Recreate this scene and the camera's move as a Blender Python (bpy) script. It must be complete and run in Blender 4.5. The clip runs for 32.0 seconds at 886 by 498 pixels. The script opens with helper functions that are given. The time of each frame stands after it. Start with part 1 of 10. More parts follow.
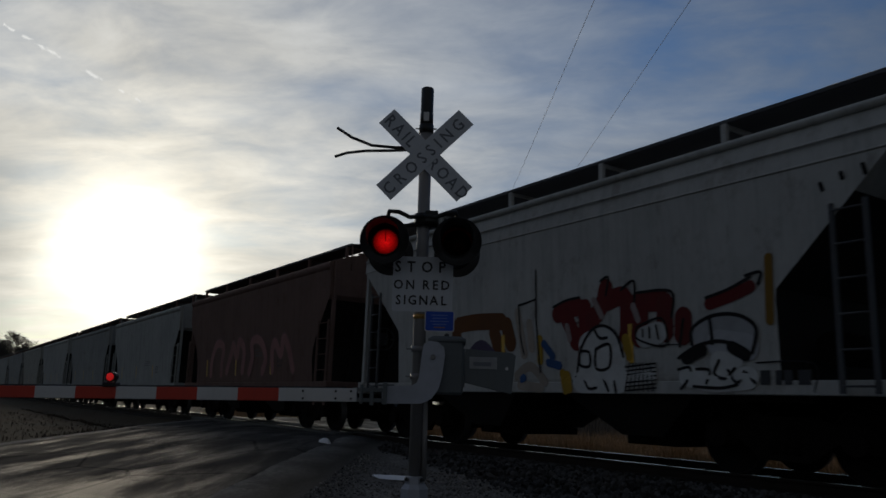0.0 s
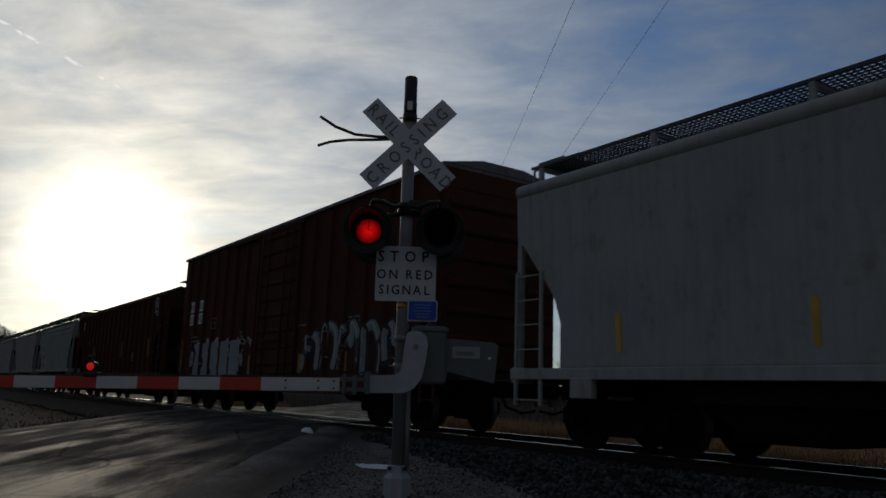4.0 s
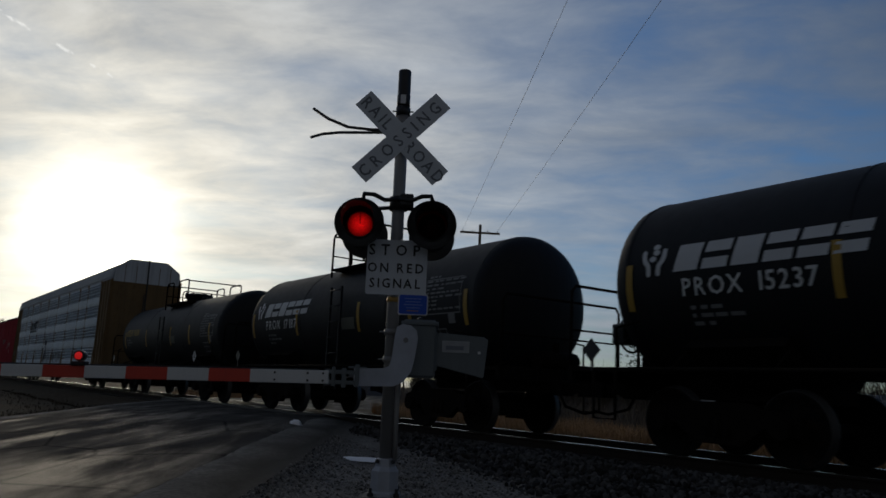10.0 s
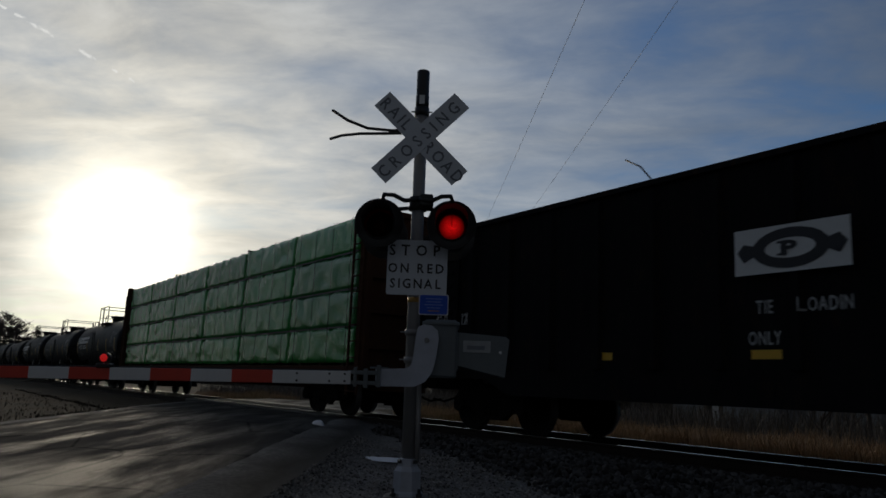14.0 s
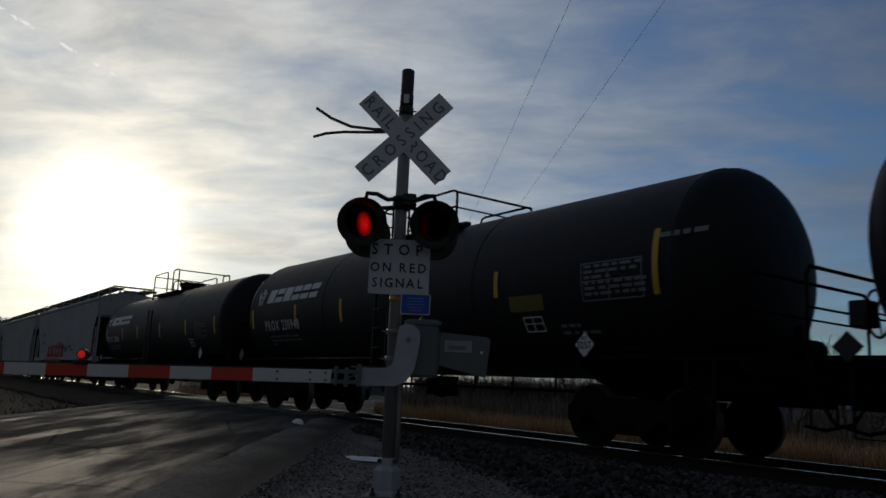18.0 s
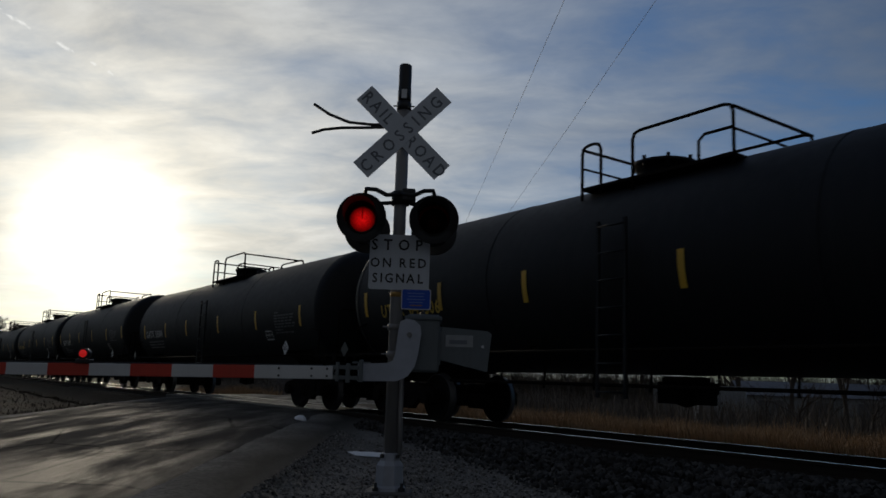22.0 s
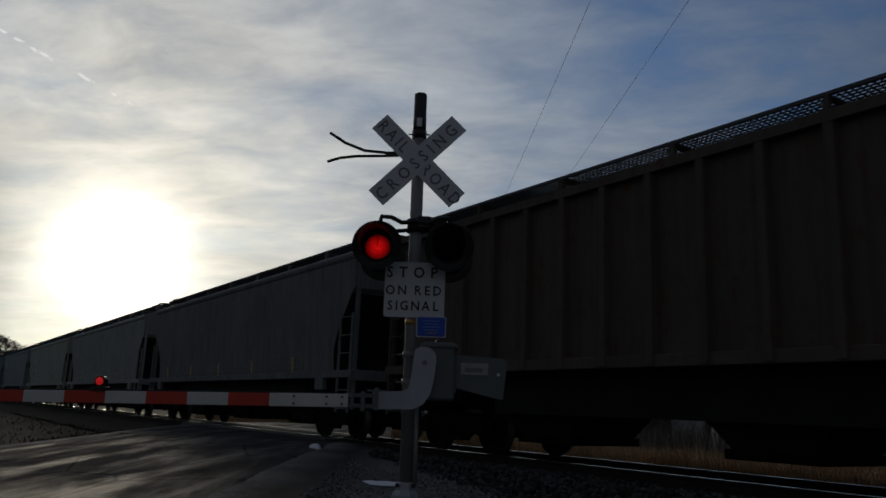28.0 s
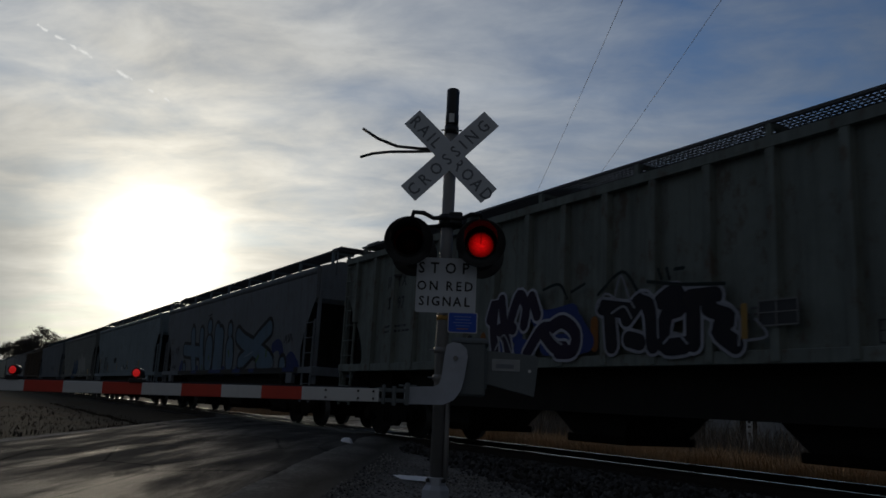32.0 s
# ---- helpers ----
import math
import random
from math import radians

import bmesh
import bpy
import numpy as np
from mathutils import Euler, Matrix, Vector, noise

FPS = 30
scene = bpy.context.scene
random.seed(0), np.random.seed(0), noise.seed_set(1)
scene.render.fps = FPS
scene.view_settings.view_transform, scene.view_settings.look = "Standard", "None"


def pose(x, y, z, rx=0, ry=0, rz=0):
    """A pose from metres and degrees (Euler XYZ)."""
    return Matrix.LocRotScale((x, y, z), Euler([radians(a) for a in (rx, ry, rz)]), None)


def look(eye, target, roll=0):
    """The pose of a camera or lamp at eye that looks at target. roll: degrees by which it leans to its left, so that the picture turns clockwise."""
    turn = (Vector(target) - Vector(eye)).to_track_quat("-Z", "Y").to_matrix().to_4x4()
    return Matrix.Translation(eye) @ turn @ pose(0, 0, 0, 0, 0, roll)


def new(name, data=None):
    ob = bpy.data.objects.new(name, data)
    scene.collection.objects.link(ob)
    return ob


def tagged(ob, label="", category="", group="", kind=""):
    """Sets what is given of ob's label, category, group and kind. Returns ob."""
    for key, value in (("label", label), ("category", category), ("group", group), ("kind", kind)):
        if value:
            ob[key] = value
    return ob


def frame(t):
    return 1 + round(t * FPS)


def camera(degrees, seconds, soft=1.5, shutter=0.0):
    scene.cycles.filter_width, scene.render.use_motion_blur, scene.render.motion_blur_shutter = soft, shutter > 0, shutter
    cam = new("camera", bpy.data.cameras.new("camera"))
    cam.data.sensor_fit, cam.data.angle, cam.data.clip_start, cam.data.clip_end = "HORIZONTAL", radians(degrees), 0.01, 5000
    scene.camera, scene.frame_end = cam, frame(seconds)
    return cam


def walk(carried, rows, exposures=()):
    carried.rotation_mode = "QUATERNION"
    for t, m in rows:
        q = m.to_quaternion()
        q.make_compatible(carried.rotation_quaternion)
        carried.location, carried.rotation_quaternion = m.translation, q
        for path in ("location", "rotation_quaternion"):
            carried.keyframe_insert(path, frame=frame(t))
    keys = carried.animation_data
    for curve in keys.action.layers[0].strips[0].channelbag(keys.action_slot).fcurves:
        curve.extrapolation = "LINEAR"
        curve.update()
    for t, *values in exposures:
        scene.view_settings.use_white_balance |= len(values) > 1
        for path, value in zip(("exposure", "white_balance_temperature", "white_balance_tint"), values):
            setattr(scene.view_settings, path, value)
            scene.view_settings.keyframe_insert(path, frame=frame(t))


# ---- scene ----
# Camera: hand-held on the spot, seconds, yaw, pitch, roll
cam = camera(59.2, 32.0, soft=1.6, shutter=0.05)
EYE = (0.0, -9.79, 0.74)


def held(yaw, pitch, roll):
    return Matrix.Translation(EYE) @ pose(0, 0, 0, 0, 0, yaw) @ pose(0, 0, 0, 90 + pitch) @ pose(0, 0, 0, 0, 0, roll)


PATH = [
    (0.0, 56.52, 11.27, 2.04),
    (0.5, 55.57, 11.47, 1.71),
    (1.0, 55.32, 11.25, 1.30),
    (1.5, 55.40, 11.11, 1.44),
    (2.0, 55.38, 10.81, 1.50),
    (2.5, 55.52, 10.61, 1.78),
    (3.0, 55.53, 10.40, 1.96),
    (3.5, 55.14, 10.56, 1.97),
    (5.5, 55.86, 10.52, 2.11),
    (6.0, 55.64, 10.44, 2.40),
    (6.5, 55.55, 10.40, 2.66),
    (7.0, 55.63, 10.05, 2.62),
    (7.5, 55.23, 9.54, 2.60),
    (8.0, 54.91, 8.77, 2.28),
    (8.5, 54.37, 8.58, 2.14),
    (9.0, 54.39, 8.98, 2.25),
    (9.5, 54.59, 9.75, 2.54),
    (10.0, 54.57, 10.16, 2.72),
    (10.5, 54.66, 10.63, 2.83),
    (11.0, 55.03, 10.49, 2.73),
    (11.5, 55.10, 10.89, 2.52),
    (12.0, 55.30, 10.98, 2.40),
    (12.5, 55.66, 10.80, 2.45),
    (13.0, 55.94, 10.51, 2.32),
    (13.5, 56.09, 10.19, 2.34),
    (14.0, 56.07, 10.09, 2.42),
    (14.5, 56.11, 9.77, 2.31),
    (16.5, 55.07, 10.62, 2.83),
    (17.0, 54.64, 10.21, 2.91),
    (17.5, 54.73, 9.75, 2.97),
    (18.0, 54.77, 10.13, 2.90),
    (18.5, 54.85, 10.18, 2.86),
    (19.0, 54.37, 9.95, 2.76),
    (19.5, 54.22, 8.93, 2.58),
    (20.0, 54.10, 8.00, 1.90),
    (20.5, 53.87, 8.34, 1.87),
    (21.0, 53.98, 8.95, 2.10),
    (21.5, 54.18, 9.62, 2.27),
    (22.0, 54.74, 9.74, 2.15),
    (22.5, 55.13, 9.44, 2.04),
    (23.0, 55.12, 9.20, 2.01),
    (23.5, 54.55, 10.10, 1.99),
    (24.0, 54.82, 11.08, 2.22),
    (24.5, 54.69, 11.04, 2.28),
    (25.0, 55.12, 10.66, 2.23),
    (25.5, 55.55, 10.46, 2.28),
    (27.5, 55.37, 11.29, 2.44),
    (28.0, 55.95, 11.71, 2.29),
    (28.5, 56.57, 11.79, 1.88),
    (29.0, 57.00, 11.66, 1.81),
    (29.5, 57.63, 11.73, 1.92),
    (30.0, 58.07, 11.47, 2.12),
    (30.5, 58.11, 11.61, 2.76),
    (31.0, 58.19, 11.61, 2.93),
    (31.5, 58.31, 11.50, 3.07),
    (32.0, 58.31, 11.29, 3.05),
]
LIGHTER = ((0.0, 0.05), (3.5, 0.1), (5.5, 0.2), (7.0, 0.36), (8.5, 0.18), (10.0, 0.1), (12.0, -0.08), (13.0, -0.15), (14.5, 0.0), (17.0, 0.1), (20.0, 0.15), (23.0, 0.12), (25.5, 0.05), (28.0, 0.0), (32.0, 0.0))
walk(cam, [(t, held(y, p, r)) for t, y, p, r in PATH], LIGHTER)

# ---- world and sun ----
SUN_AZ, SUN_EL = radians(78.7), radians(9.5)
SUN_DIR = Vector((-math.sin(SUN_AZ) * math.cos(SUN_EL), math.cos(SUN_AZ) * math.cos(SUN_EL), math.sin(SUN_EL)))

TRAIL_N, TRAIL_T = Vector((-0.3769, -0.2988, -0.8768)), Vector((-0.0174, 0.9487, -0.3158))     # line of the contrail

BANK_SIDE = Vector((-math.cos(SUN_AZ), -math.sin(SUN_AZ), 0.0))


class Nodes:
    """Short hand for building node trees."""

    def __init__(self, tree):
        self.t = tree
        tree.nodes.clear()

    def n(self, kind, props=None, **ins):
        nd = self.t.nodes.new(kind)
        if props and "operation" in props:
            nd.operation = props["operation"]
        if props and "use_clamp" in props:
            nd.use_clamp = props["use_clamp"]
        for k, v in ins.items():
            sock = nd.inputs[int(k[1:])] if k[0] == "i" and k[1:].isdigit() else nd.inputs[k.replace("_", " ")]
            if isinstance(v, bpy.types.NodeSocket):
                self.t.links.new(v, sock)
            else:
                sock.default_value = v
        return nd

    def math(self, op, a, b=0.0, clamp=False):
        return self.n("ShaderNodeMath", {"operation": op, "use_clamp": clamp}, i0=a, i1=b).outputs[0]

    def mix(self, fac, a, b, blend="MIX"):
        nd = self.t.nodes.new("ShaderNodeMix")
        nd.data_type, nd.blend_type = "RGBA", blend
        for sock, v in ((nd.inputs[0], fac), (nd.inputs[6], a), (nd.inputs[7], b)):
            if isinstance(v, bpy.types.NodeSocket):
                self.t.links.new(v, sock)
            else:
                sock.default_value = v if not isinstance(v, tuple) or len(v) == 4 else (*v, 1)
        return nd.outputs[2]

    def ramp(self, fac, stops):
        nd = self.n("ShaderNodeValToRGB", Fac=fac)
        while len(nd.color_ramp.elements) < len(stops):
            nd.color_ramp.elements.new(0.5)
        for e, (p, c) in zip(nd.color_ramp.elements, stops):
            e.position, e.color = p, (c, c, c, 1) if isinstance(c, (int, float)) else (*c, 1)
        return nd.outputs[0]

    def noise(self, vec, scale, detail=4.0, rough=0.55, dist=0.0):
        return self.n("ShaderNodeTexNoise", Vector=vec, Scale=scale, Detail=detail, Roughness=rough, Distortion=dist).outputs[0]

    def mapping(self, vec, scale=(1, 1, 1), rot=(0, 0, 0), loc=(0, 0, 0)):
        return self.n("ShaderNodeMapping", Vector=vec, Scale=scale, Rotation=rot, Location=loc).outputs[0]


def make_world():
    w = bpy.data.worlds.new("winter_sky")
    scene.world = w
    w.use_nodes = True
    k = Nodes(w.node_tree)
    sky = k.n("ShaderNodeTexSky")
    sky.sky_type, sky.sun_disc, sky.sun_elevation, sky.sun_rotation = "NISHITA", False, SUN_EL, -SUN_AZ
    sky.air_density, sky.dust_density, sky.ozone_density = 1.0, 0.6, 2.0
    blue = k.mix(1.0, sky.outputs[0], (0.040, 0.056, 0.079), "MULTIPLY")
    d = k.n("ShaderNodeTexCoord").outputs["Generated"]
    xyz = k.n("ShaderNodeSeparateXYZ", Vector=d).outputs
    cosang = k.n("ShaderNodeVectorMath", {"operation": "DOT_PRODUCT"}, i0=d, i1=SUN_DIR).outputs["Value"]
    pos = k.math("MAXIMUM", cosang, 0.0)
    # thin cloud sheet seen on a plane overhead
    up = k.math("ADD", k.math("MAXIMUM", xyz[2], 0.0), 0.14)
    flat = k.n("ShaderNodeCombineXYZ", X=k.math("DIVIDE", xyz[0], up), Y=k.math("DIVIDE", xyz[1], up), Z=0.0).outputs[0]
    streak = k.mapping(k.mapping(flat, (1, 1, 1), (0, 0, radians(-48))), (0.85, 1.3, 1.0), (0, 0, 0), (0.3, 0.1, 0))
    big = k.noise(streak, 1.0, 5.0, 0.55, 0.5)
    fine = k.noise(streak, 3.4, 6.0, 0.58, 0.3)
    cover = k.math("ADD", k.math("MULTIPLY", big, 0.6), k.math("MULTIPLY", fine, 0.45))
    near = k.math("POWER", pos, 3.0)
    cover = k.math("ADD", cover, k.math("MULTIPLY", near, 0.26))
    # the sheet thickens away from the sun, over the near side of the line
    away = k.n("ShaderNodeVectorMath", {"operation": "DOT_PRODUCT"}, i0=d, i1=Vector((0.82, -0.57, 0.0))).outputs["Value"]
    thick = k.ramp(k.math("MULTIPLY", k.math("ADD", away, 1.0), 0.5), [(0.40, 0.0), (0.75, 1.0)])
    cover = k.math("ADD", cover, k.math("MULTIPLY", thick, 0.30))
    mask = k.ramp(cover, [(0.43, 0.0), (0.60, 0.5), (0.82, 0.95)])
    # forward scattering: cloud is brightest towards the sun
    glow = k.math("ADD", k.math("MULTIPLY", k.math("POWER", pos, 2.8), 0.47), k.math("MULTIPLY", k.math("POWER", pos, 24.0), 0.30))
    shade = k.math("ADD", k.math("ADD", 0.022, k.math("MULTIPLY", thick, 0.068)), glow)
    warm = k.mix(k.math("POWER", pos, 9.0), (0.83, 0.955, 1.13), (1.10, 1.03, 0.87))
    warm = k.mix(thick, warm, (0.96, 1.0, 1.04))
    grey = k.math("MULTIPLY", shade, k.math("ADD", 0.40, k.math("MULTIPLY", fine, 1.1)))
    cloud = k.n("ShaderNodeVectorMath", {"operation": "SCALE"}, i0=warm, Scale=grey).outputs[0]
    col = k.mix(mask, blue, cloud)
    # thicker grey bank low down beyond the sun
    side = k.n("ShaderNodeVectorMath", {"operation": "DOT_PRODUCT"}, i0=d, i1=BANK_SIDE).outputs["Value"]
    edge = k.math("ADD", side, k.math("MULTIPLY", k.math("SUBTRACT", k.noise(d, 9.0, 4.0), 0.5), 0.10))
    low = k.ramp(xyz[2], [(0.16, 1.0), (0.34, 0.0)])
    bank = k.math("MULTIPLY", k.ramp(edge, [(0.09, 0.0), (0.17, 1.0)]), low)
    col = k.mix(k.math("MULTIPLY", bank, 0.60), col, k.n("ShaderNodeVectorMath", {"operation": "SCALE"}, i0=(0.95, 0.97, 0.92), Scale=k.math("MULTIPLY", shade, 0.42)).outputs[0])
    # aureole of the sun behind the thin cloud
    a1 = k.math("MULTIPLY", k.math("POWER", pos, 330.0), 0.9)
    a2 = k.math("MULTIPLY", k.math("POWER", pos, 1500.0), 9.0)
    # broken contrail above the sun
    on = k.n("ShaderNodeVectorMath", {"operation": "DOT_PRODUCT"}, i0=d, i1=TRAIL_N).outputs["Value"]
    along = k.n("ShaderNodeVectorMath", {"operation": "DOT_PRODUCT"}, i0=d, i1=TRAIL_T).outputs["Value"]
    wob = k.math("MULTIPLY", k.math("SUBTRACT", k.noise(d, 90.0, 3.0), 0.5), 0.006)
    thin = k.math("SUBTRACT", 1.0, k.math("MULTIPLY", k.math("ABSOLUTE", k.math("ADD", on, wob)), 420.0), True)
    bits = k.ramp(k.noise(d, 60.0, 2.0, 0.5), [(0.52, 0.0), (0.60, 1.0)])
    span = k.math("SUBTRACT", 1.0, k.math("MULTIPLY", k.math("ABSOLUTE", along), 12.5), True)
    puff = k.math("MULTIPLY", k.math("MULTIPLY", thin, bits), k.math("MULTIPLY", k.math("GREATER_THAN", span, 0.01), k.math("GREATER_THAN", pos, 0.5)))
    col = k.mix(k.math("MULTIPLY", puff, 0.75), col, (0.85, 0.85, 0.82))
    halo = k.n("ShaderNodeVectorMath", {"operation": "SCALE"}, i0=(1.0, 0.93, 0.76), Scale=k.math("ADD", a1, a2)).outputs[0]
    col = k.mix(1.0, col, halo, "ADD")
    bg = k.n("ShaderNodeBackground", Color=col, Strength=1.0)
    k.n("ShaderNodeOutputWorld", Surface=bg.outputs[0])


make_world()
sun = new("sun", bpy.data.lights.new("sun", "SUN"))
sun.data.energy, sun.data.angle, sun.data.color = 0.5, radians(11.0), (1.0, 0.86, 0.66)
sun.matrix_world = look(SUN_DIR * 50, (0, 0, 0))

# ---- materials ----
MATS = {}


def mat(name, color, rough=0.6, metal=0.0, vary=0.25, grain=14.0, bump=0.15, streak=0.0, rust=0.0, rust_col=(0.10, 0.045, 0.02),
        dirt=0.0, dirt_col=(0.06, 0.05, 0.04), emit=0.0, spec=0.5, island=0.0, obj=0.0, stretch=(1, 1, 1)):
    """A weathered surface: colour varied at two scales, streaks down the sides, rust, dirt and fine relief."""
    if name in MATS:
        return MATS[name]
    m = bpy.data.materials.new(name)
    m.use_nodes = True
    k = Nodes(m.node_tree)
    pos = k.n("ShaderNodeTexCoord").outputs["Object"]
    info = k.n("ShaderNodeObjectInfo")
    shift = k.n("ShaderNodeVectorMath", {"operation": "ADD"}, i0=pos, i1=k.n("ShaderNodeCombineXYZ", X=k.math("MULTIPLY", info.outputs["Random"], 37.0), Y=0.0, Z=0.0).outputs[0]).outputs[0]
    pos = k.mapping(shift, stretch)
    low = k.noise(pos, grain * 0.09, 3.0)
    high = k.noise(pos, grain, 5.0, 0.65)
    val = k.math("ADD", k.math("MULTIPLY", k.math("SUBTRACT", low, 0.5), vary * 1.6), k.math("MULTIPLY", k.math("SUBTRACT", high, 0.5), vary))
    val = k.math("ADD", val, 1.0)
    if island:
        val = k.math("ADD", val, k.math("MULTIPLY", k.math("SUBTRACT", k.n("ShaderNodeNewGeometry").outputs["Random Per Island"], 0.5), island))
    if obj:
        val = k.math("ADD", val, k.math("MULTIPLY", k.math("SUBTRACT", info.outputs["Random"], 0.5), obj))
    col = k.n("ShaderNodeVectorMath", {"operation": "SCALE"}, i0=color, Scale=val).outputs[0]
    if streak:
        s = k.noise(k.mapping(pos, (5.0, 5.0, 0.22)), 1.4, 5.0, 0.7)
        col = k.mix(k.math("MULTIPLY", k.ramp(s, [(0.46, 0.0), (0.72, 1.0)]), streak), col, dirt_col)
    if dirt:
        s = k.noise(pos, 0.9, 5.0, 0.7)
        col = k.mix(k.math("MULTIPLY", k.ramp(s, [(0.42, 0.0), (0.68, 1.0)]), dirt), col, dirt_col)
    if rust:
        s = k.noise(k.mapping(pos, (1.6, 1.6, 0.9)), 2.3, 8.0, 0.75)
        col = k.mix(k.math("MULTIPLY", k.ramp(s, [(0.54, 0.0), (0.64, 1.0)]), rust), col, rust_col)
    rgh = k.math("ADD", rough, k.math("MULTIPLY", k.math("SUBTRACT", high, 0.5), 0.25), True)
    b = k.n("ShaderNodeBsdfPrincipled", Base_Color=col, Roughness=rgh, Metallic=metal)
    b.inputs["Specular IOR Level"].default_value = spec
    if bump:
        bp = k.n("ShaderNodeBump", Strength=bump, Distance=0.02, Height=high)
        k.t.links.new(bp.outputs[0], b.inputs["Normal"])
    if emit:
        b.inputs["Emission Color"].default_value = (*color, 1)
        b.inputs["Emission Strength"].default_value = emit
    k.n("ShaderNodeOutputMaterial", Surface=b.outputs[0])
    MATS[name] = m
    return m


# ---- mesh helpers ----
def box(bm, x0, x1, y0, y1, z0, z1, bevel=0.0):
    v = [bm.verts.new(c) for c in ((x0, y0, z0), (x1, y0, z0), (x1, y1, z0), (x0, y1, z0), (x0, y0, z1), (x1, y0, z1), (x1, y1, z1), (x0, y1, z1))]
    fs = [bm.faces.new([v[i] for i in q]) for q in ((3, 2, 1, 0), (4, 5, 6, 7), (0, 1, 5, 4), (1, 2, 6, 5), (2, 3, 7, 6), (3, 0, 4, 7))]
    if bevel:
        bmesh.ops.bevel(bm, geom=list({e for f in fs for e in f.edges}), offset=bevel, segments=1, affect="EDGES")
    return bm


def ring(bm, c, u, v, r, n, rv=None):
    rv = r if rv is None else rv
    return [bm.verts.new(c + u * (r * math.cos(2 * math.pi * i / n)) + v * (rv * math.sin(2 * math.pi * i / n))) for i in range(n)]


def skin(bm, a, b, smooth=True):
    n = len(a)
    for i in range(n):
        f = bm.faces.new((a[i], a[(i + 1) % n], b[(i + 1) % n], b[i]))
        f.smooth = smooth


def tube(bm, pts, r, n=8, caps=True):
    """A round bar through the points."""
    pts = [Vector(p) for p in pts]
    rings, u = [], None
    for i, p in enumerate(pts):
        d = (pts[min(i + 1, len(pts) - 1)] - pts[max(i - 1, 0)]).normalized()
        if u is None:
            u = d.cross(Vector((0, 0, 1)))
            u = u.normalized() if u.length > 0.05 else Vector((1, 0, 0))
        u = (u - d * u.dot(d)).normalized()
        rad = r[i] if isinstance(r, (list, tuple)) else r
        rings.append(ring(bm, p, u, d.cross(u), rad, n))
    for a, b in zip(rings, rings[1:]):
        skin(bm, a, b)
    if caps:
        bm.faces.new(rings[0][::-1])
        bm.faces.new(rings[-1])
    return bm


def lathe(bm, axis_pt, axis, prof, n=24):
    """Turn (distance along axis, radius) pairs round an axis."""
    axis = Vector(axis).normalized()
    u = axis.orthogonal().normalized()
    v = axis.cross(u)
    last = None
    for d, r in prof:
        c = Vector(axis_pt) + axis * d
        if r <= 1e-6:
            cur = [bm.verts.new(c)]
        else:
            cur = ring(bm, c, u, v, r, n)
        if last:
            if len(last) == 1 and len(cur) > 1:
                for i in range(n):
                    bm.faces.new((last[0], cur[i], cur[(i + 1) % n])).smooth = True
            elif len(cur) == 1 and len(last) > 1:
                for i in range(n):
                    bm.faces.new((last[(i + 1) % n], last[i], cur[0])).smooth = True
            elif len(cur) > 1:
                skin(bm, last, cur)
        last = cur
    return bm


def prism(bm, prof, a, b, axis="x"):
    """A closed outline (pairs) pushed along an axis from a to b."""
    def p(q, t):
        return {"x": (t, q[0], q[1]), "y": (q[0], t, q[1]), "z": (q[0], q[1], t)}[axis]
    lo, hi = [bm.verts.new(p(q, a)) for q in prof], [bm.verts.new(p(q, b)) for q in prof]
    n = len(prof)
    for i in range(n):
        bm.faces.new((lo[i], lo[(i + 1) % n], hi[(i + 1) % n], hi[i]))
    bm.faces.new(lo[::-1])
    bm.faces.new(hi)
    return bm


def sheet(bm, pts):
    return bm.faces.new([bm.verts.new(p) for p in pts])


def finish(name, bm, material):
    bmesh.ops.recalc_face_normals(bm, faces=bm.faces)
    me = bpy.data.meshes.new(name)
    bm.to_mesh(me)
    bm.free()
    for m in (material if isinstance(material, (list, tuple)) else [material]):
        me.materials.append(m)
    return me


CACHE = {}


def cached(key, name, material, build):
    """One mesh for all alike pieces."""
    if key not in CACHE:
        bm = bmesh.new()
        build(bm)
        CACHE[key] = finish(name, bm, material)
    return CACHE[key]


def part(name, bm, material, parent, label="", at=None):
    """A mesh object under a thing or a part. bm: a bmesh or a mesh made before."""
    me = bm if isinstance(bm, bpy.types.Mesh) else finish(name, bm, material)
    ob = new(name, me)
    ob.parent = parent
    if at is not None:
        ob.matrix_basis = at
    if label:
        ob["label"] = label
    return ob


def thing(name, m, label, category, group="", kind="", bm=None, material=None):
    ob = new(name, finish(name, bm, material) if bm else None)
    ob.matrix_basis = m
    return tagged(ob, label, category, group, kind)


# ---- letters: one flat mesh a character, made first ----
def make_glyphs(chars):
    g = {}
    for c in chars:
        cu = bpy.data.curves.new("letter", "FONT")
        cu.body, cu.size, cu.resolution_u, cu.extrude = c, 1.0, 2, 0.0
        ob = new("letter", cu)
        bpy.context.view_layer.update()
        me = bpy.data.meshes.new_from_object(ob.evaluated_get(bpy.context.evaluated_depsgraph_get()))
        vs = [tuple(v.co) for v in me.vertices]
        fs = [tuple(p.vertices) for p in me.polygons]
        wide = max(v[0] for v in vs) if vs else 0.3
        g[c] = (vs, fs, wide)
        bpy.data.objects.remove(ob)
        bpy.data.curves.remove(cu)
        bpy.data.meshes.remove(me)
    return g


GLYPHS = make_glyphs("ABCDEFGHIJKLMNOPQRSTUVWXYZ0123456789")


